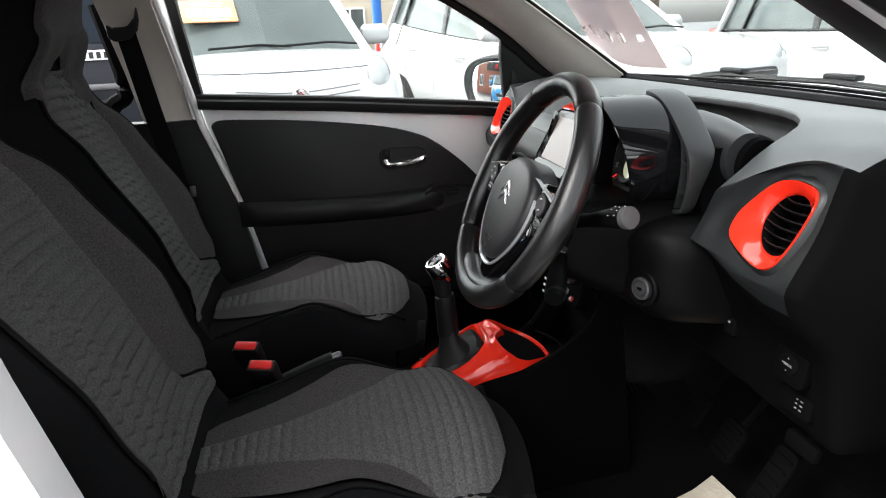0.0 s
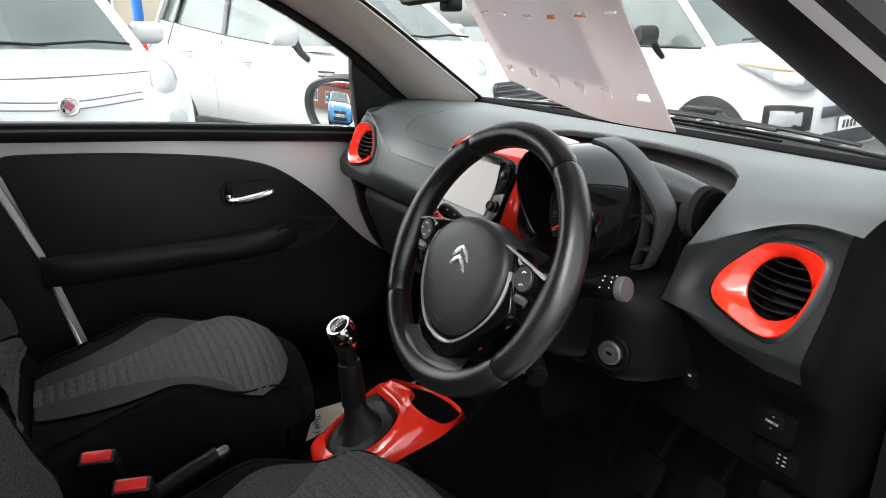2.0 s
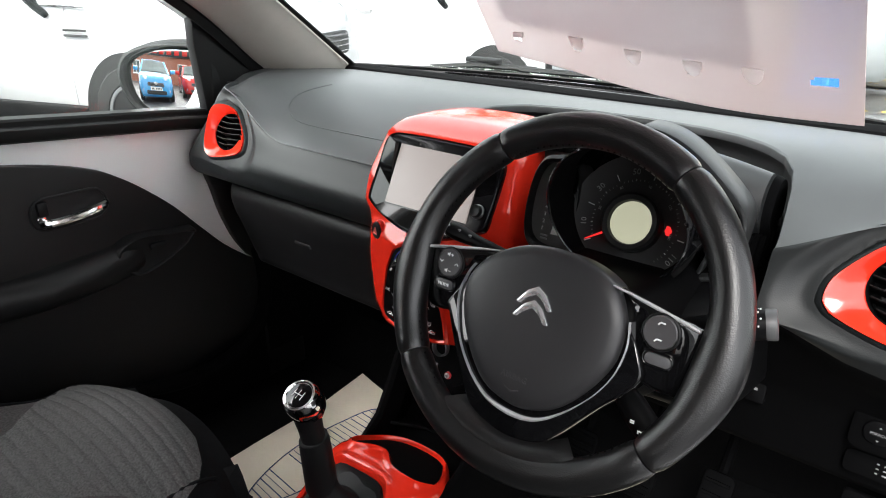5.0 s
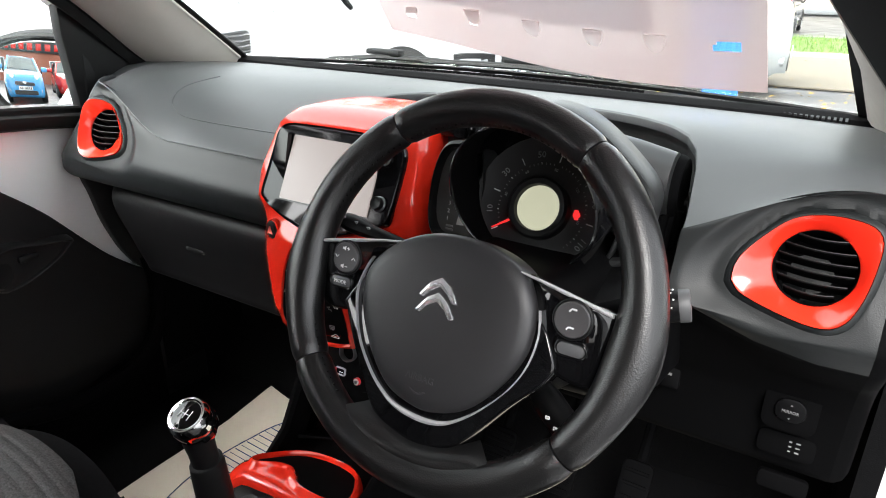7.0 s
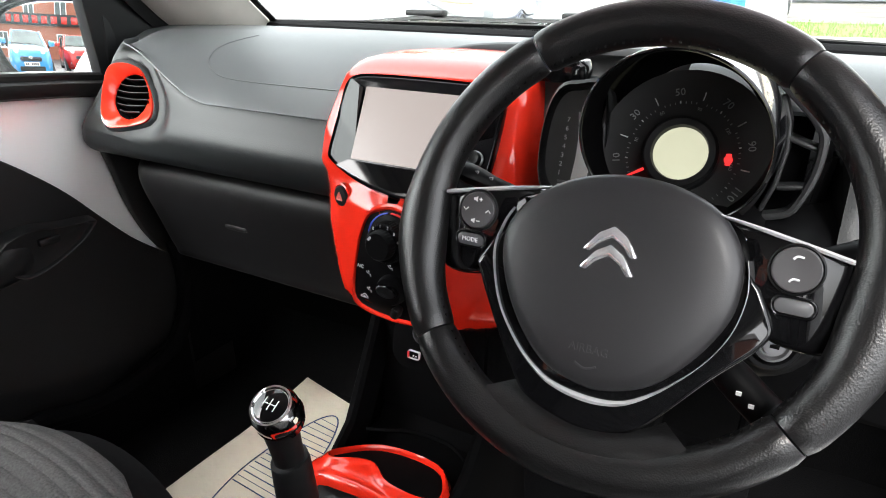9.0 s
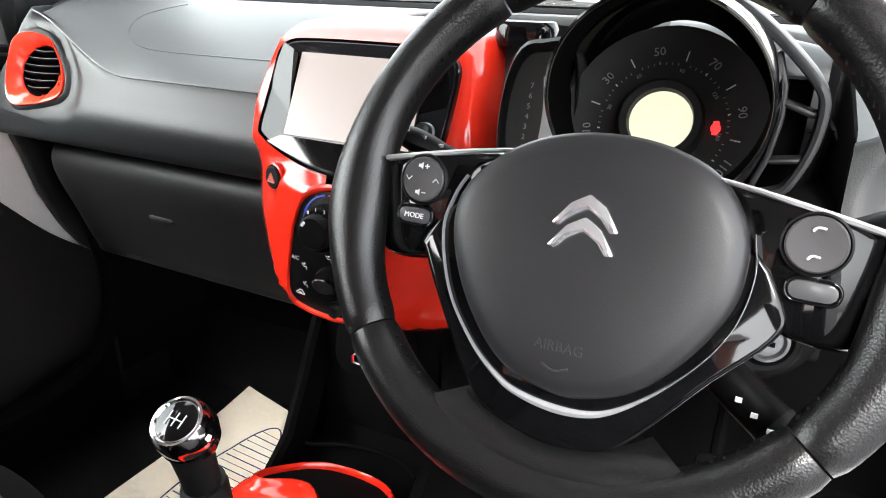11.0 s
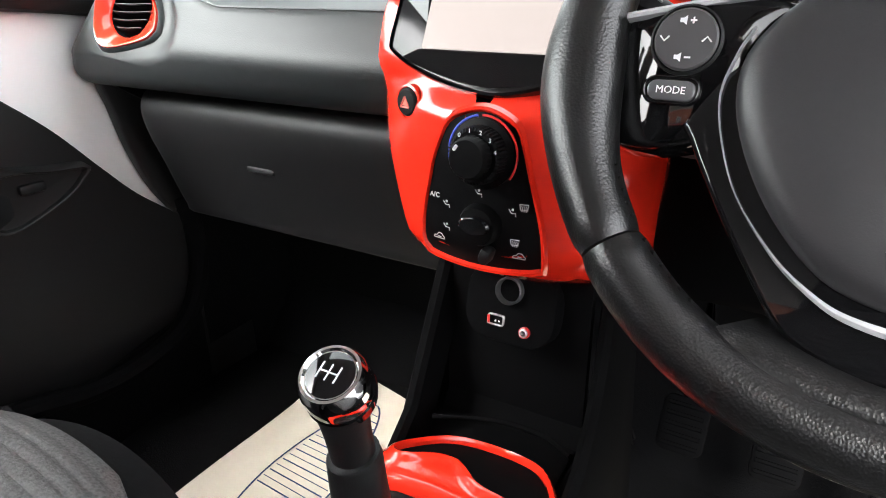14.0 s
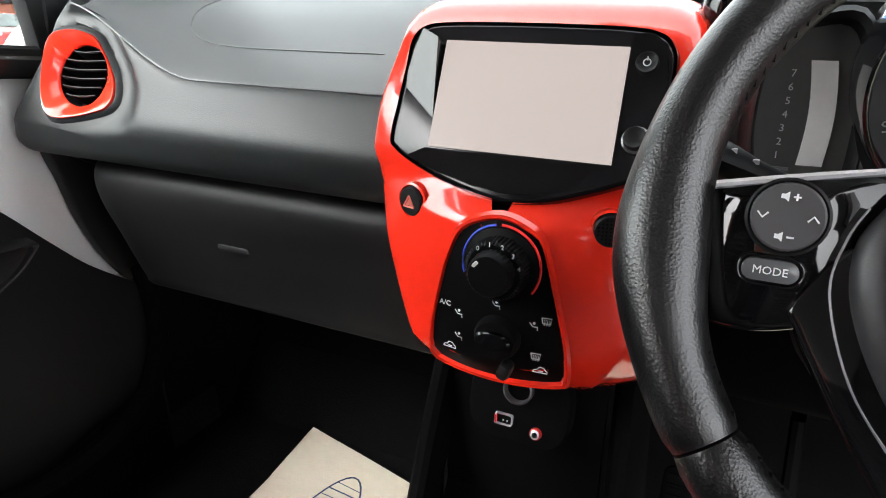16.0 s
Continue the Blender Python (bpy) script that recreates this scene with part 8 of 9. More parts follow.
    rim = bmesh.ops.extrude_edge_only(b, edges=[e for e in b.edges if len(e.link_faces) == 1])
    bmesh.ops.translate(b, vec=(0, 0, -0.022), verts=[v for v in rim["geom"] if isinstance(v, bmesh.types.BMVert)])
    bmesh.ops.recalc_face_normals(b, faces=b.faces)
    part("console_trim", b, M_RED, t, "gloss red moulded trim", split=50)
    b = bm_new()
    inner = by_angle(cup, 60, cc)
    loft(b, [[(x, y, z) for x, y, z in [(cc[0] + (p[0] - cc[0]) * s, cc[1] + (p[1] - cc[1]) * s, (trim_z(*p) - 0.006 if s > 0.99 else 0.455 + (0.02 if s > 0.9 else 0.0))) for p in inner]] for s in (1.0, 0.96, 0.5)])
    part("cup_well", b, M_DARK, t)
    # nib that holds the cup, on the front bar
    b = bm_new()
    tube(b, curve([(0.010, 0.150, 0.492), (0.020, 0.138, 0.488), (0.034, 0.136, 0.488), (0.046, 0.146, 0.488)], 5, False), 0.0022, 6)
    part("cup_clip", b, M_BLACK, t)
    b = bm_new()
    tube(b, curve([(-0.06, 0.165, 0.500), (0.0, 0.190, 0.502), (0.06, 0.190, 0.505), (0.10, 0.165, 0.512)], 5, False), 0.003, 6)
    part("bin_edge", b, M_SHADED, t)
    return gait, cg, trim_z


GAIT, GC, TRIM_Z = console()


def gear_lever():
    t = thing("gear_lever", "gear lever with chrome knob and black leather gaiter", "gear lever", (0.005, -0.04, 0.47))
    b = bm_new()
    inner = by_angle(GAIT, 40, GC)
    rings = []
    for i, (s, h) in enumerate(((1.0, -0.008), (0.95, -0.004), (0.84, -0.010), (0.66, -0.012), (0.46, 0.006), (0.36, 0.022), (0.325, 0.045), (0.30, 0.070))):
        row = []
        for k, p in enumerate(inner):
            w = 1 + 0.045 * math.sin(k * 0.94 + i * 1.7) * (1 if i in (2, 3, 4) else 0.25)
            x, y = GC[0] + (p[0] - GC[0]) * s * w, GC[1] + (p[1] - GC[1]) * s * w * (1 if i < 4 else 0.85)
            f = i / 7
            row.append((x + (0.009 - GC[0]) * max(0.0, f - 0.2) / 0.8, y - 0.004 * f, (TRIM_Z(*p) if i < 2 else TRIM_Z(*p) * (1 - f) + 0.526 * f) + h))
        rings.append(row)
    loft(b, rings)
    part("gaiter", b, M_GAITER, t, "black leather gaiter")
    b = bm_new()
    tube(b, [(0.013, -0.048, 0.555), (0.0125, -0.049, 0.585), (0.0115, -0.051, 0.615), (0.011, -0.052, 0.636), (0.0108, -0.0525, 0.640), (0.0106, -0.053, 0.641), (0.0102, -0.055, 0.655), (0.0097, -0.058, 0.675), (0.009, -0.060, 0.690)], [0.0220, 0.0220, 0.0212, 0.0205, 0.0195, 0.0165, 0.0165, 0.0180, 0.0205], 24)
    part("shaft", b, M_BLACK, t, "black gear lever sleeve")
    fr = frame_of((0.009, -0.0615, 0.702), (1, 0.05, -0.06), (0, 0.88, 0.47))
    b = bm_new()
    revolve(b, fr, [(0.0165, -0.032), (0.0215, -0.022), (0.0250, -0.007), (0.0252, 0.004), (0.0240, 0.011), (0.0215, 0.0150), (0.0195, 0.0152), (0.0180, 0.0138)], 40)
    kn = part("knob", b, M_CHROME, t, "chrome gear knob")
    b = bm_new()
    revolve(b, fr, [(0.0182, 0.0125), (0.0170, 0.0142), (0.010, 0.0162), (0.0005, 0.0168)], 32)
    part("knob_cap", b, M_GLOSS, kn, "black shift pattern cap")
    b = bm_new()
    for x in (-0.007, 0, 0.007):
        tube(b, [at_frame(fr, x, -0.006, 0.0170), at_frame(fr, x, 0.006, 0.0170)], 0.0006, 5)
    tube(b, [at_frame(fr, -0.007, 0, 0.0170), at_frame(fr, 0.007, 0, 0.0170)], 0.0006, 5)
    part("shift_pattern", b, M_WHITEMARK, kn)
    b = bm_new()
    revolve(b, (fr[0], fr[1], fr[2], fr[3]), [(0.0232, -0.020), (0.0256, -0.010), (0.0248, -0.008), (0.021, -0.021)], 32, False)
    part("knob_collar", b, M_GLOSS, kn)


gear_lever()


def handbrake():
    t = thing("handbrake", "black handbrake lever with a silver button between the seats", "handbrake", (0.0, -0.4, 0.40))
    b = bm_new()
    tube(b, curve([(0.0, -0.55, 0.42), (-0.002, -0.45, 0.46), (-0.006, -0.35, 0.498), (-0.008, -0.285, 0.520)], 5, False), [0.012] * 6 + [0.015] * 10, 12)
    part("grip", b, M_BLACK, t)
    b = bm_new()
    tube(b, [(-0.008, -0.288, 0.520), (-0.008, -0.272, 0.5255), (-0.008, -0.268, 0.527)], [0.010, 0.009, 0.006], 12)
    part("button", b, M_DULLMETAL, t, "silver release button")


handbrake()


def buckle(x, y, z, yaw, lab):
    t = thing("belt_buckle", lab, "seat belt buckle", (x, y - 0.02, z - 0.13), "seat belt buckles")
    m = Matrix.Translation(Vector((x, y, z))) @ Matrix.Rotation(yaw, 4, "Z") @ Matrix.Rotation(0.45, 4, "X") @ Matrix.Translation((0, 0, -0.043))
    b = bm_new()
    box(b, (0, 0, 0), (0.056, 0.028, 0.085), 0.006)
    bmesh.ops.transform(b, matrix=m, verts=b.verts)
    part("body", b, M_BUCKLE, t)
    b = bm_new()
    box(b, (0, 0.0, 0.041), (0.046, 0.020, 0.010), 0.004)
    bmesh.ops.transform(b, matrix=m, verts=b.verts)
    part("release_button", b, M_REDLAMP, t, "red release button")
    b = bm_new()
    tube(b, [m @ Vector((0, 0, -0.04)), m @ Vector((0, 0.0, -0.10))], 0.012, 8)
    part("stalk", b, M_BUCKLE, t)


buckle(0.052, -0.422, 0.556, 1.25, "black seat belt buckle with red button beside the driver's seat")
buckle(-0.072, -0.463, 0.542, 1.25, "black seat belt buckle with red button beside the passenger seat")


# ---- seats ----
def seat(cx, dy, lab, tilt, set_back, wide):
    t = thing("front_seat", lab, "car seat", (cx, -0.45 + dy, 0.25), "front seats")

    def cushion(u, v):
        """u across, -1 to 1; v from the back, 0, to the front, 1."""
        y = -0.555 + dy + 0.485 * v
        z = 0.548 + 0.040 * v - 0.030 * (1 - v) * 0.3
        front = max(0.0, (v - 0.80) / 0.20)
        z -= 0.055 * front ** 2.0
        y -= 0.0
        au = abs(u)
        fade = min(1.0, max(0.0, (v - 0.42) / 0.36))
        fade = fade * fade * (3 - 2 * fade)
        rise = lin_table([(0.0, -0.012), (0.25, 0.010), (0.5, 0.034)], v)[0] * math.exp(-((au - 0.78) / 0.20) ** 2) * (1 - fade)
        edge = max(0.0, (au - 0.80) / 0.20)
        z += rise - 0.045 * edge ** 2 * (1 - 0.5 * fade) - 0.052 * au ** 2 * fade
        x = cx + u * (0.240 - 0.02 * front ** 2 - 0.015 * (1 - v))
        y -= 0.035 * au * au * max(0, (v - 0.6) / 0.4)
        return Vector((x, y, z))

    def back(u, v):
        """v from the cushion, 0, to the headrest's top, 1."""
        L = 0.80 * v
        lean = radians(tilt)
        y = -0.558 + set_back - math.sin(lean) * L - 0.03 * math.sin(math.pi * min(1, v * 1.2)) * 0.3
        z = 0.560 + math.cos(lean) * L
        au = abs(u)
        w = lerp_table([(0.0, 0.225), (0.30, 0.255), (0.55, 0.245), (0.70, 0.185), (0.80, 0.145), (0.93, 0.128), (1.0, 0.100)], v)[0] * wide
        bol = lerp_table([(0.0, 0.018), (0.12, 0.048), (0.28, 0.068), (0.5, 0.060), (0.72, 0.012), (0.85, 0.0), (1.0, 0.0)], v)[0]
        fwd = bol * math.exp(-((au - 0.80) / 0.19) ** 2) - 0.05 * max(0.0, (au - 0.84) / 0.16) ** 2
        lum = 0.016 * math.exp(-((v - 0.25) / 0.2) ** 2) * (1 - au * au)
        hd = lerp_table([(0.60, 0.0), (0.70, 0.022), (0.80, 0.100), (0.90, 0.150), (1.0, 0.180)], v)[0]
        d = fwd + lum + hd - 0.04 * max(0, (v - 0.95) / 0.05) ** 2
        return Vector((cx + u * w, y + math.cos(lean) * d, z + math.sin(lean) * d))

    def rib(s, n, amp, zig):
        ph = s * n + zig
        f = ph - math.floor(ph)
        return amp * (1 - abs(2 * f - 1) ** 2.4)

    # cushion: ribbed middle, plain bolsters, black sides
    def insert_half(v):
        """The insert widens before the rounded front."""
        return lin_table([(0.0, 0.15), (0.10, 0.17), (0.26, 0.22), (0.45, 0.33), (0.60, 0.48), (0.70, 0.66), (0.76, 0.80), (0.84, 0.85), (0.91, 0.79), (0.96, 0.66), (1.0, 0.42)], v)[0]

    b = bm_new()

    def cm(u, v):
        vv = 0.005 + 0.955 * v
        uu = insert_half(v) * (-1 + 2 * u)
        p = cushion(uu, vv)
        p.z += rib(vv, 27, 0.0036 * min(1.0, (1 - v) * 9) * (1 - abs(2 * u - 1) ** 10), 0.06 * math.sin(uu * 45)) + 0.002
        return p

    surf(b, cm, 36, 192)
    part("cushion_insert", b, M_FABRIC, t, "ribbed grey cushion insert")
    for sx in (-1, 1):
        b = bm_new()

        def cb(u, v):
            vv = 0.01 + 0.72 * v
            a = insert_half((vv - 0.005) / 0.955) - 0.012
            c = max(a + 0.005, lin_table([(0.0, 0.34), (0.05, 0.42), (0.26, 0.56), (0.46, 0.68), (0.60, 0.74), (0.73, 0.78)], vv)[0])
            p = cushion(sx * (a + (c - a) * u), vv)
            p.z += 0.0015
            return p

        surf(b, cb, 16, 48)
        part("cushion_bolster", b, M_PLAINFAB, t, "plain charcoal bolster")
    b = bm_new()
    N = 44
    rings = []
    for k in range(N + 1):
        v = k / N
        top = [cushion(u, v) - Vector((0, 0, 0.004)) for u in [-1 + 2 * j / 24 for j in range(25)]]
        zb = 0.36 + 0.02 * v
        low = [Vector((top[-1].x + 0.004, top[-1].y, 0.48)), Vector((top[-1].x - 0.01, top[-1].y - (0.03 * (v > 0.9)), zb)), Vector((top[0].x + 0.01, top[0].y - (0.03 * (v > 0.9)), zb)), Vector((top[0].x - 0.004, top[0].y, 0.48))]
        rings.append(top + low)
    v = 1.0
    nose = []
    for p in rings[-1]:
        nose.append(Vector((cx + (p.x - cx) * 0.96, p.y + 0.022, p.z - 0.012 if p.z > 0.5 else p.z + 0.01)))
    rings.append(nose)
    nose2 = [Vector((cx + (p.x - cx) * 0.9, p.y + 0.004, 0.46 + (p.z - 0.46) * 0.7)) for p in nose]
    rings.append(nose2)
    loft(b, rings)
    part("cushion_side", b, M_SIDEFAB, t, "black cushion side cloth")
    # piping lines
    for sx in (-1, 1):
        b = bm_new()
        tube(b, [cushion(sx * 0.78, 0.04 + 0.9 * k / 30) + Vector((0, 0, 0.001)) for k in range(31)], 0.003, 6)
        part("piping", b, M_SIDEFAB, t)
    # backrest
    b = bm_new()

    def back_half(v):
        """The insert runs narrow between the bolsters and spreads below them."""
        return lin_table([(0.0, 0.86), (0.03, 0.84), (0.055, 0.70), (0.08, 0.53), (0.12, 0.49), (0.20, 0.51), (0.32, 0.56), (0.48, 0.61), (0.60, 0.64), (0.74, 0.68)], v)[0]

    def bmid(u, v):
        vv = 0.012 + 0.718 * v
        uu = back_half(vv) * (-1 + 2 * u)
        p = back(uu, vv)
        out = uu * (1 if cx > 0 else -1)
        zig = 0.42 * abs((out * 11) % 2 - 1) if out > 0.0 else 0.0
        p.y += rib(vv, 36, 0.0058, zig) * (1 - abs(2 * u - 1) ** 8) + 0.003
        return p

    surf(b, bmid, 44, 312)
    part("back_insert", b, M_FABRIC, t, "ribbed grey backrest insert")
    for sx in (-1, 1):
        b = bm_new()

        def bb(u, v):
            vv = 0.055 + 0.655 * v
            hw = back_half(vv) - 0.012
            c = 0.79
            if v > 0.80:
                q = (v - 0.80) / 0.20
                hw += (c - hw) * q * q * (3 - 2 * q) * 0.97
            if v < 0.06:
                hw += (c - hw) * (1 - v / 0.06) * 0.5
            p = back(sx * (hw + (c - hw) * u), vv)
            p.y += 0.002
            return p

        surf(b, bb, 16, 56)
        part("back_bolster", b, M_PLAINFAB, t, "plain charcoal back bolster")
    # plain tongue running down from the headrest
    b = bm_new()

    def tongue(u, v):
        uu = 0.93 * (-1 + 2 * u)
        foot_ = lerp_table([(0.0, 0.755), (0.12, 0.745), (0.32, 0.69), (0.52, 0.622), (0.66, 0.632), (0.93, 0.68)], abs(uu))[0]
        p = back(uu, foot_ + (0.97 - foot_) * v)
        p.y += 0.0105 * math.sin(math.pi * min(1.0, max(0.0, 0.06 + v * 4)) / 2) ** 0.6
        return p

    surf(b, tongue, 36, 40)
    part("headrest_panel", b, M_PLAINFAB, t, "plain charcoal headrest panel")
    b = bm_new()
    rings = []
    for k in range(61):
        v = -0.14 + 1.14 * k / 60
        fr_ = [back(-1 + 2 * j / 24, v) - Vector((0, 0.003, 0)) for j in range(25)]
        dp = lerp_table([(0.0, 0.13), (0.5, 0.12), (0.72, 0.15), (0.85, 0.17), (1.0, 0.13)], v)[0]
        off = Vector((0, -dp, -dp * 0.35))
        rings.append(fr_ + [fr_[-1] + off * 0.5, cx_shift(fr_[-1], cx, 0.85) + off, cx_shift(fr_[0], cx, 0.85) + off, fr_[0] + off * 0.5])
    loft(b, rings)
    part("back_shell", b, M_SIDEFAB, t, "black backrest side and rear cloth")
    for sx in (-1, 1):
        b = bm_new()
        tube(b, [back(sx * 0.80, 0.09 + 0.64 * k / 40) + Vector((0, 0.001, 0)) for k in range(41)], 0.003, 6)
        part("piping", b, M_SIDEFAB, t)
    # runners
    for sx in (-1, 1):
        b = bm_new()
        box(b, (cx + sx * 0.19, -0.33 + dy, 0.30), (0.05, 0.46, 0.13), 0.01)
        part("runner", b, M_DARK, t)
    return t


def cx_shift(p, cx, s):
    return Vector((cx + (p.x - cx) * s, p.y, p.z))


seat(0.318, 0.055, "driver's seat in ribbed grey cloth with black sides", 29.0, 0.050, 1.0)
seat(-0.322, 0.0, "passenger seat in ribbed grey cloth with black sides", 26.0, -0.020, 0.94)

# rear bench in the dark behind
b = bm_new()
box(b, (0, -1.25, 0.47), (1.2, 0.46, 0.20), 0.06, None, 4)
box(b, (0, -1.52, 0.78), (1.2, 0.14, 0.60), 0.05, (-18, 0, 0), 4)
tagged(part("rear_bench", b, M_SIDEFAB), "black cloth rear bench seat", "car seat")


# ---- hanging price board, visor, mirror ----
CB0 = Vector((0.478, 0.113, 1.128))
CBX = (Vector((0.215, 0.169, 1.137)) - CB0).normalized()
CBN = Vector((-0.193, -0.820, -0.538)).normalized()
CBU = CBN.cross(CBX).normalized()
if CBU.z < 0:
    CBU = -CBU
BOARD = (CB0, -CBX, CBU, -CBN if (-CBX).cross(CBU).dot(-CBN) > 0 else CBN)


def board():
    t = thing("price_board", "translucent white plastic price board hung from the sun visor", "price board", (0.30, 0.10, 1.10))

    def sheet(u, v):
        a = -0.392 + 0.432 * u + 0.018 * (1 - v) * (1 - u) * 0.6
        c = -0.036 + 0.245 * v + 0.010 * (1 - u) * (1 - v)
        return at_frame(BOARD, a, c, 0.014 * math.sin(math.pi * u) * (1 - v) - 0.004 * math.sin(2 * math.pi * u))

    tabs, pegs = (-0.239, -0.1635, -0.098, -0.0425), (-0.325, -0.250, -0.166, -0.093, -0.032, 0.0225)
    slots = [(a, 0.0065, 0.0062, 0.0055) for a in tabs] + [(a, 0.094 + 0.002 * k, 0.007, 0.002) for k, a in enumerate(pegs)] + [(-0.335, 0.0, 0.0075, 0.0035), (0.012, 0.004, 0.009, 0.004)]
    b = bm_new()
    surf(b, sheet, 144, 82)
    cut_out = []
    for f in b.faces:
        d = f.calc_center_median() - BOARD[0]
        a, c = d.dot(BOARD[1]), d.dot(BOARD[2])
        if any(abs(a - s[0]) < s[2] and abs(c - s[1]) < s[3] for s in slots):
            cut_out.append(f)
    bmesh.ops.delete(b, geom=cut_out, context="FACES")
    bmesh.ops.solidify(b, geom=b.faces[:], thickness=0.0012)
    part("sheet", b, M_CARD, t, "milky plastic sheet")
    def on_sheet(a, c):
        return sheet((a + 0.392) / 0.432, (c + 0.036) / 0.245) + CBN * 0.0025

    for a in tabs:
        b = bm_new()
        plate(b, (on_sheet(a, 0.008), BOARD[1], BOARD[2], CBN), [(0.0095 * math.cos(q), 0.006 - 0.016 * math.sin(q)) for q in [math.pi * j / 12 for j in range(13)]], 0.002, 0.0004, 0.001)
        part("tab", b, M_TABT, t, "white plastic tab")
    for k, a in enumerate(pegs):
        b = bm_new()
        box(b, on_sheet(a, 0.094 + 0.002 * k), (0.013, 0.004, 0.005 if k == 3 else 0.0025), 0.0008)
        part("slot_tab", b, M_ORANGE if k in (3, 4) else M_TABT, t)
    b = bm_new()
    box(b, on_sheet(-0.335, 0.0), (0.013, 0.004, 0.006), 0.0008)
    part("slot_tab", b, M_TABT, t)
    b = bm_new()
    surf(b, lambda u, v: sheet(0.08 + 0.72 * u, 0.20 + 0.42 * v) - BOARD[3] * 0.004, 20, 10, 0.0008)
    part("inner_card", b, M_CARDIN, t, "grey card behind the plastic")


board()


def visor():
    t = thing("sun_visor", "beige sun visor folded down with a vanity slot", "sun visor", (0.32, 0.02, 1.235))
    o = Vector((0.338, 0.058, 1.245))
    ax = Vector((0.346, -0.085, -0.012)).normalized()
    up = Vector((0.02, -0.45, 0.89)).normalized()
    fr = frame_of(o, ax, up)
    b = bm_new()
    out = rounded(0.44, 0.15, 0.045, 6)
    plate(b, fr, [(p[0], p[1] + 0.073) for p in out], 0.018, 0.008, 0.016, 4)
    part("pad", b, M_VISOR, t, "beige padded visor")
    b = bm_new()
    ring(b, (at_frame(fr, 0.0, 0.045, 0.0168), fr[1], fr[2], fr[3]), by_angle(rounded(0.19, 0.045, 0.012), 40, (0, 0)), by_angle(rounded(0.175, 0.03, 0.008), 40, (0, 0)), 0.0, 0.003, 0.002)
    part("ticket_frame", b, M_VISOR, t)
    b = bm_new()
    plate(b, (at_frame(fr, 0.0, 0.045, 0.0165), fr[1], fr[2], fr[3]), rounded(0.175, 0.03, 0.008), 0.002, 0, 0.0)
    part("ticket_recess", b, M_BLACK, t)
    b = bm_new()
    tube(b, [at_frame(fr, -0.19, 0.14, 0.008), at_frame(fr, -0.22, 0.145, 0.008), (0.09, 0.03, 1.385)], 0.006, 8)
    tube(b, [at_frame(fr, 0.18, 0.14, 0.008), (0.50, -0.02, 1.375)], 0.006, 8)
    part("hinge_rod", b, M_BEIGE, t)


visor()


def cabin_mirror():
    t = thing("cabin_mirror", "black interior mirror at the top of the windscreen", "mirror", (0.0, 0.17, 1.24))
    fr = frame_of((-0.03, 0.128, 1.272), (1, -0.12, 0.02), (0, 0.12, 1))
    b = bm_new()
    pr = rounded(0.23, 0.068, 0.028, 6)
    loft(b, [[at_frame(fr, p[0] * s, p[1] * s, h) for p in pr] for s, h in ((0.93, 0.004), (1.0, 0.0), (1.02, -0.012), (0.85, -0.035), (0.4, -0.045))])
    part("housing", b, M_BLACK, t)
    b = bm_new()
    plate(b, fr, [(p[0] * 0.93, p[1] * 0.93) for p in pr], 0.002, 0, 0.0055)
    part("glass", b, M_MIRROR, t, smooth=False)
    b = bm_new()
    tube(b, [(-0.01, 0.16, 1.29), (0.0, 0.19, 1.33), (0.0, 0.20, 1.37)], 0.014, 10)
    box(b, (0.005, 0.16, 1.233), (0.03, 0.03, 0.02), 0.005)
    part("stem", b, M_BLACK, t)


cabin_mirror()


# ---- paper mats and pedals ----
def paper_mat(name, x0, x1, y0, y1, yl, z, lab, prints=True, slant=0.0):
    t = thing(name, lab, "floor mat", ((x0 + x1) / 2, (y0 + y1) / 2, z))

    def f(u, v):
        x = x0 + (x1 - x0) * u + slant * (1 - u) * (1 - v)
        yt = yl + (y1 - yl) * u
        y = y0 + (yt - y0) * v
        return Vector((x, y, z + 0.006 * noise.noise((x * 5, y * 5, 2)) + 0.05 * max(0, v - 0.75) + 0.03 * max(0, u - 0.8)))

    b = bm_new()
    surf(b, f, 20, 24, 0.0008)
    part("sheet", b, M_PAPER, t, "buff paper sheet")
    if not prints:
        return
    for sxc in (-0.325, -0.195):
        sole = [(sxc + math.cos(q) * 0.055 * (1 + 0.10 * math.cos(q * 2 + 0.6)), 0.215 + math.sin(q) * 0.185) for q in [2 * math.pi * k / 48 for k in range(48)]]

        def put(x, y):
            p = f((x - x0) / (x1 - x0), (y - y0) / (yl + (y1 - yl) * (x - x0) / (x1 - x0) - y0))
            p.z += 0.0012
            return p

        b = bm_new()
        tube(b, [put(*q) for q in sole + sole[:1]], 0.0015, 4)
        part("sole_outline", b, M_INK, t, "navy printed sole outline")
        b = bm_new()
        for k in range(25):
            y = 0.215 - 0.168 + 0.014 * k
            if 0.13 < y < 0.17:
                continue
            w = 0.053 * math.sqrt(max(0, 1 - ((y - 0.215) / 0.185) ** 2))
            tube(b, [put(sxc - w, y), put(sxc, y - 0.003), put(sxc + w, y - 0.006)], 0.0013 if k % 2 else 0.0008, 4)
        part("sole_tread", b, M_INK, t)
    part("lettering", text_bm("Thank you", 0.026, (Vector((-0.375, 0.004, z + 0.006)), Vector((0.96, -0.27, 0)), Vector((0.27, 0.96, 0)), Vector((0, 0, 1)))), M_INK, t)


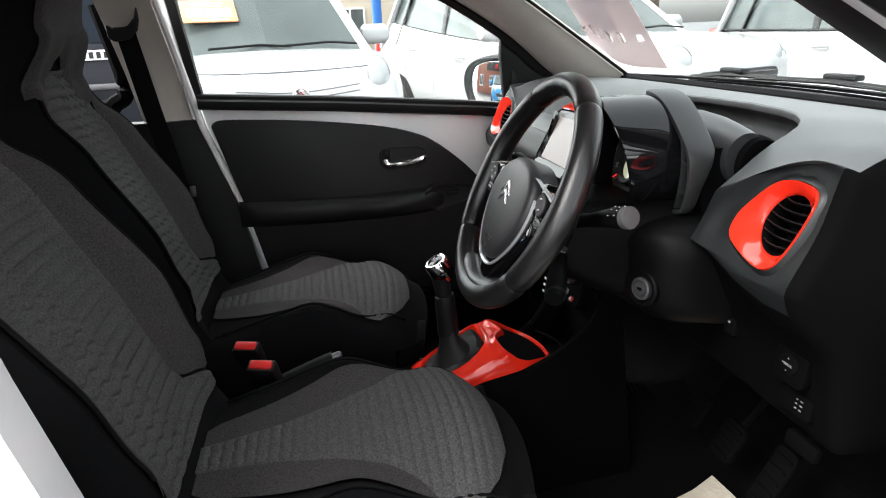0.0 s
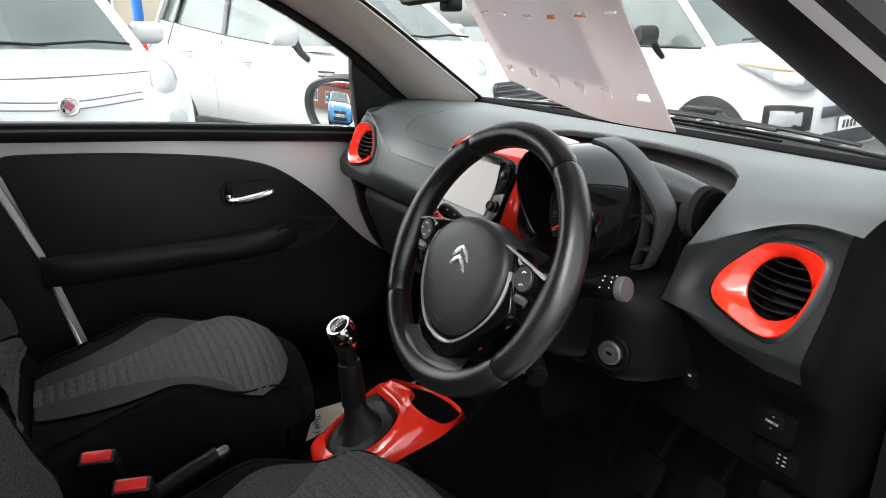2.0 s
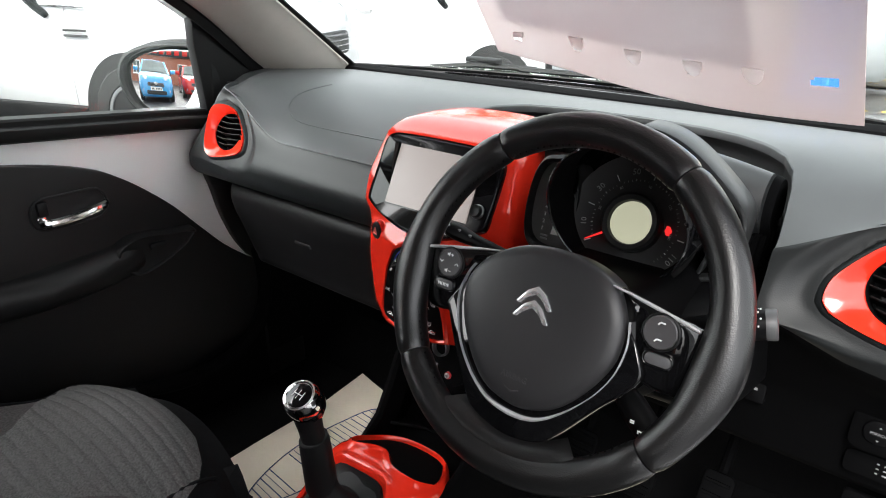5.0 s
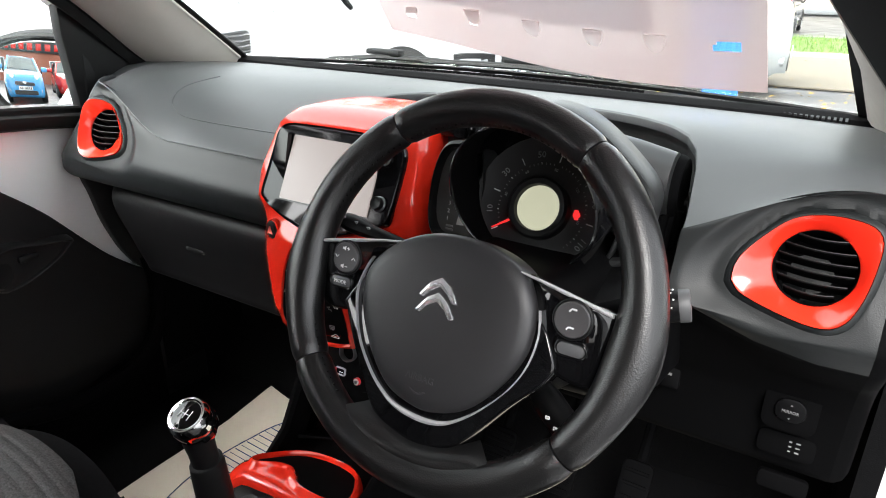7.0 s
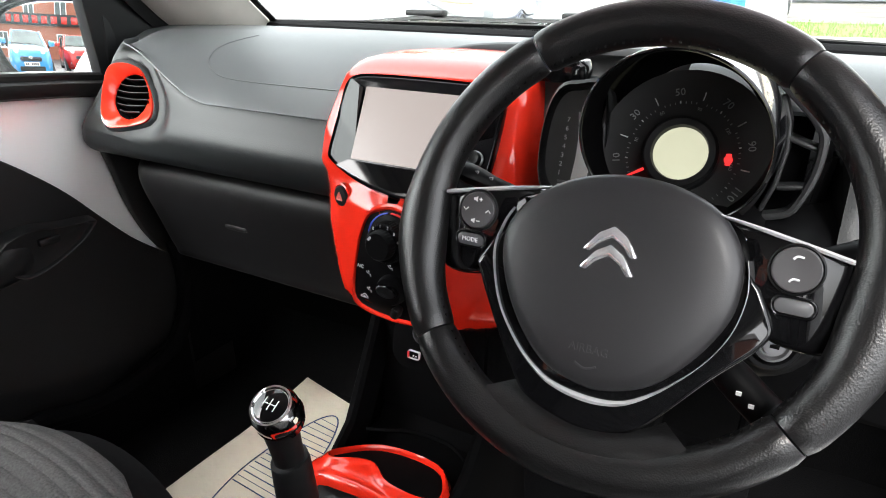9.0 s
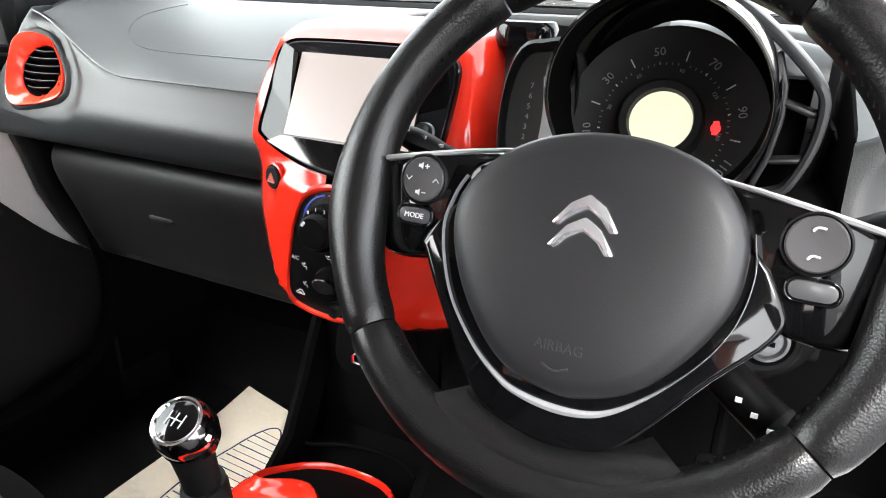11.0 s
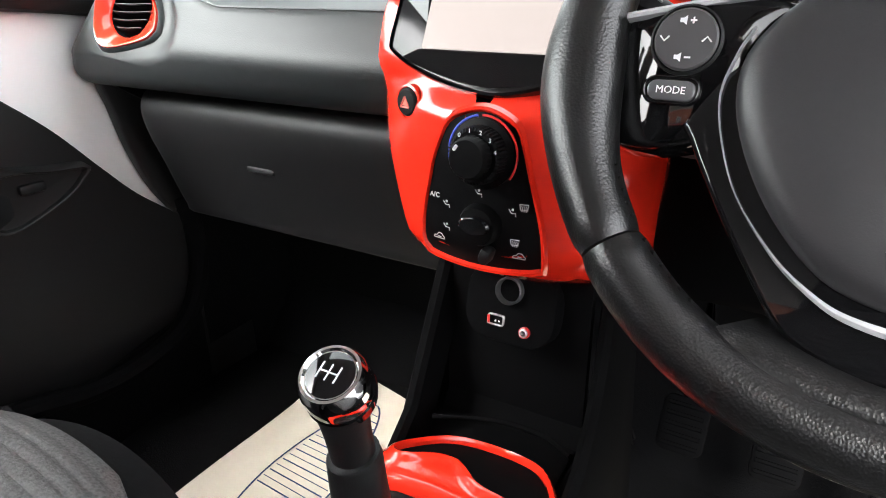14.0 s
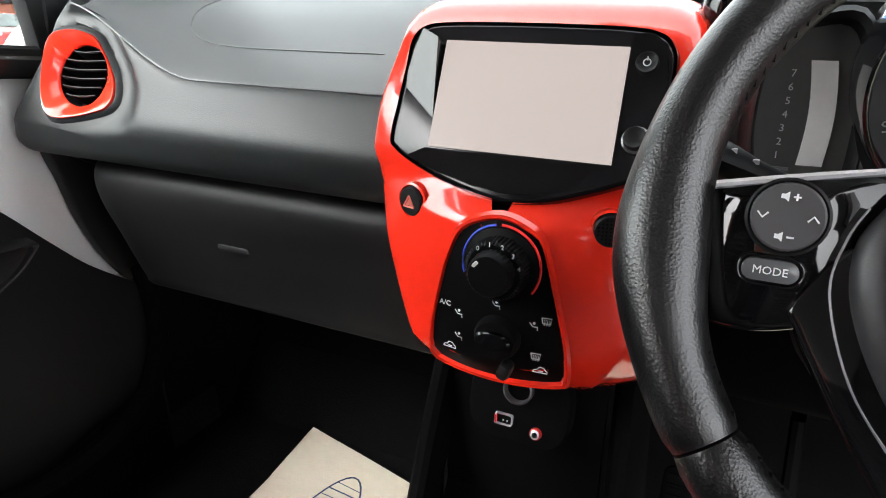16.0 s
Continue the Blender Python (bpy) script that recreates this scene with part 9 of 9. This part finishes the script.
paper_mat("paper_mat", -0.463, -0.12, -0.05, 0.40, 0.476, 0.256, "buff paper floor mat with navy shoe sole prints")
paper_mat("paper_mat", 0.224, 0.50, 0.24, 0.470, 0.443, 0.258, "buff paper floor mat in the driver's footwell", False, 0.062)


def pedal(x, y, z, w, h, lab):
    t = thing("pedal", lab, "pedal", (x, y, z - h / 2), "pedals")
    fr = frame_of((x, y, z), (1, 0, 0), (0, 0.5, 0.87))
    b = bm_new()
    plate(b, fr, rounded(w, h, 0.012), 0.012, 0.003, 0.004)
    pd = part("pad", b, M_DARK, t)
    b = bm_new()
    for k in range(5):
        tube(b, [at_frame(fr, -w * 0.4, -h * 0.36 + h * 0.18 * k, 0.005), at_frame(fr, w * 0.4, -h * 0.36 + h * 0.18 * k, 0.005)], 0.003, 5)
    part("tread", b, M_DARK, pd)
    b = bm_new()
    tube(b, [(x, y + 0.01, z), (x, y + 0.09, z + 0.10), (x, y + 0.10, z + 0.25)], 0.009, 8)
    part("arm", b, M_DARK, t)


pedal(0.165, 0.43, 0.395, 0.06, 0.075, "black rubber clutch pedal")
pedal(0.28, 0.43, 0.395, 0.06, 0.075, "black rubber brake pedal")
pedal(0.405, 0.43, 0.40, 0.05, 0.12, "black rubber accelerator pedal")
b = bm_new()
for k in range(9):
    tube(b, [(0.118, 0.24 + 0.012 * k, 0.47 - 0.004 * k), (0.118, 0.27 + 0.012 * k, 0.40)], 0.0025, 5)
tagged(part("footwell_vent", b, M_DARK), "dark slatted footwell vent on the console side", "vent")

# ---- cars seen in the door mirror and across the road ----
blue = parked_car("blue_hatchback", "light blue small hatchback parked behind", parked(-2.9, -5.6, 68), M_BLUEPAINT, 3.55, 1.6, 1.5, 0.98, 0.97, 0.86, -1.35, -3.1, -0.75, -3.4, (0.65, 3.0), r=0.29)
parked_car("red_hatchback", "red small hatchback parked behind", parked(-1.2, -7.5, 75), M_REDPAINT, 3.6, 1.65, 1.5, 0.98, 0.97, 0.86, -1.35, -3.1, -0.75, -3.4, (0.65, 3.0), r=0.29)
md = parked(-11.7, -3.05, 185)
darkcar = parked_car("dark_suv", "dark blue tall car seen from behind across the forecourt", md, M_DARKPAINT, 4.3, 1.78, 1.78, 1.15, 1.20, 1.0, -1.7, -4.0, -1.0, -4.25, (0.85, 3.5), front="grille", rear_plate=False, panes=mat("privacy_glass", (0.010, 0.014, 0.020), 0.3, var=0.3, vscale=3, spec=0.05))
b = bm_new()
box(b, (-4.325, 0.0, 1.06), (0.02, 0.52, 0.115), 0.004)
extra(darkcar, md, "tail_plate", b, M_PLATE, "pale plate with dark bars")
for k in range(6):
    b = bm_new()
    box(b, (-4.338, -0.2 + 0.08 * k, 1.06), (0.004, 0.045, 0.07))
    extra(darkcar, md, "plate_bar", b, M_GRILLE)
b = bm_new()
box(b, (-4.33, 0.0, 0.70), (0.05, 1.5, 0.07), 0.01)
extra(darkcar, md, "bumper_strip", b, M_DULLMETAL)
parked_car("blue_van", "blue van parked across the forecourt", parked(-11.9, -6.2, 185), M_BLUEPAINT, 4.6, 1.8, 1.95, 1.2, 1.2, 1.0, -1.7, -4.3, -1.0, -4.5, (0.85, 3.6), boxy=1.0)
small_mpv = parked_car("small_mpv", "white small people carrier with dark bumper inserts", parked(-2.19, 5.46, 5), M_CARWHITE, 4.08, 1.73, 1.67, 1.10, 1.08, 1.0, -1.45, -3.7, -0.85, -3.95, (0.8, 3.35), front="chevron", boxy=0.6, mirror=(-1.42, M_BLACK), lamps=False)
mc = parked(-2.19, 5.46, 5)


def wrap(sections, sd):
    """A shell that wraps round the front corner of a car: x, y, z, half height."""
    q = bm_new()
    loft(q, [[(x, sd * y, z + h), (x + 0.004, sd * (y + 0.006), z + h * 0.5), (x + 0.004, sd * (y + 0.006), z - h * 0.5), (x, sd * y, z - h), (x - 0.05, sd * (y - 0.08), z - h), (x - 0.05, sd * (y - 0.08), z + h)] for x, y, z, h in sections])
    return q


for sd in (-1, 1):
    extra(small_mpv, mc, "headlight", wrap(((-0.60, 0.866, 0.978, 0.010), (-0.46, 0.868, 0.950, 0.034), (-0.32, 0.864, 0.920, 0.056), (-0.20, 0.852, 0.895, 0.078), (-0.08, 0.785, 0.872, 0.085), (-0.01, 0.665, 0.860, 0.070)), sd), M_LENS, "clear swept headlamp")
    extra(small_mpv, mc, "indicator", wrap(((-0.57, 0.872, 0.980, 0.006), (-0.46, 0.875, 0.968, 0.014), (-0.32, 0.871, 0.955, 0.018), (-0.20, 0.859, 0.945, 0.016), (-0.13, 0.828, 0.940, 0.010)), sd), M_AMBER, "amber indicator strip")
    extra(small_mpv, mc, "reflector", wrap(((-0.26, 0.868, 0.885, 0.020), (-0.20, 0.862, 0.878, 0.045), (-0.11, 0.815, 0.868, 0.048), (-0.06, 0.772, 0.862, 0.030)), sd), M_LAMPGLASS, "bright lamp reflector")
    extra(small_mpv, mc, "fog_housing", wrap(((-0.30, 0.866, 0.560, 0.085), (-0.20, 0.860, 0.560, 0.100), (-0.08, 0.79, 0.560, 0.100), (0.0, 0.67, 0.560, 0.090)), sd), M_BLACK, "black bumper insert")
    extra(small_mpv, mc, "fog_lamp", wrap(((-0.24, 0.874, 0.560, 0.055), (-0.18, 0.866, 0.560, 0.062), (-0.09, 0.808, 0.560, 0.062), (-0.04, 0.742, 0.560, 0.055)), sd), M_LENS, "square fog lamp")
b = bm_new()
box(b, (0.008, 0.0, 0.60), (0.04, 1.05, 0.09), 0.015)
extra(small_mpv, mc, "upper_intake", b, M_GRILLE, "dark slot over the number plate")
parked_car("pale_van", "pale tall van parked beyond the small people carrier", parked(-0.25, 9.2, 5), M_TONEDWHITE, 5.0, 1.86, 1.85, 1.15, 1.12, 1.05, -1.95, -4.4, -1.1, -4.8, (0.95, 4.0), r=0.35, front="grille", boxy=1.0)
for i, (x, y, mm, lab) in enumerate(((-2.4, 27.0, M_GREYPAINT, "dark grey car parked across the road"), (3.2, 26.5, M_DARKPAINT, "black van parked across the road"), (-7.5, 26.5, M_BLUEPAINT, "blue hatchback parked across the road"))):
    parked_car("parked_car", lab, parked(x, y, -90 if i == 1 else 90), mm, 4.2, 1.75, 1.5 if i != 1 else 1.85, 1.0, 1.0, 0.9, -1.5, -3.8, -0.95, -4.0, (0.85, 3.4), plate_mat=M_PLATEY, group="cars across the road")
b = bm_new()
surf(b, lambda u, v: (-1.10 + 0.60 * u + 0.02 * math.sin(v * 9), 7.2 + 0.05 * math.sin(u * 12 + v * 3), -0.13 + 2.4 * v), 14, 20, 0.01)
fl = tagged(part("feather_flag", b, M_BANNER), "tall blue fabric advertising flag", "flag")
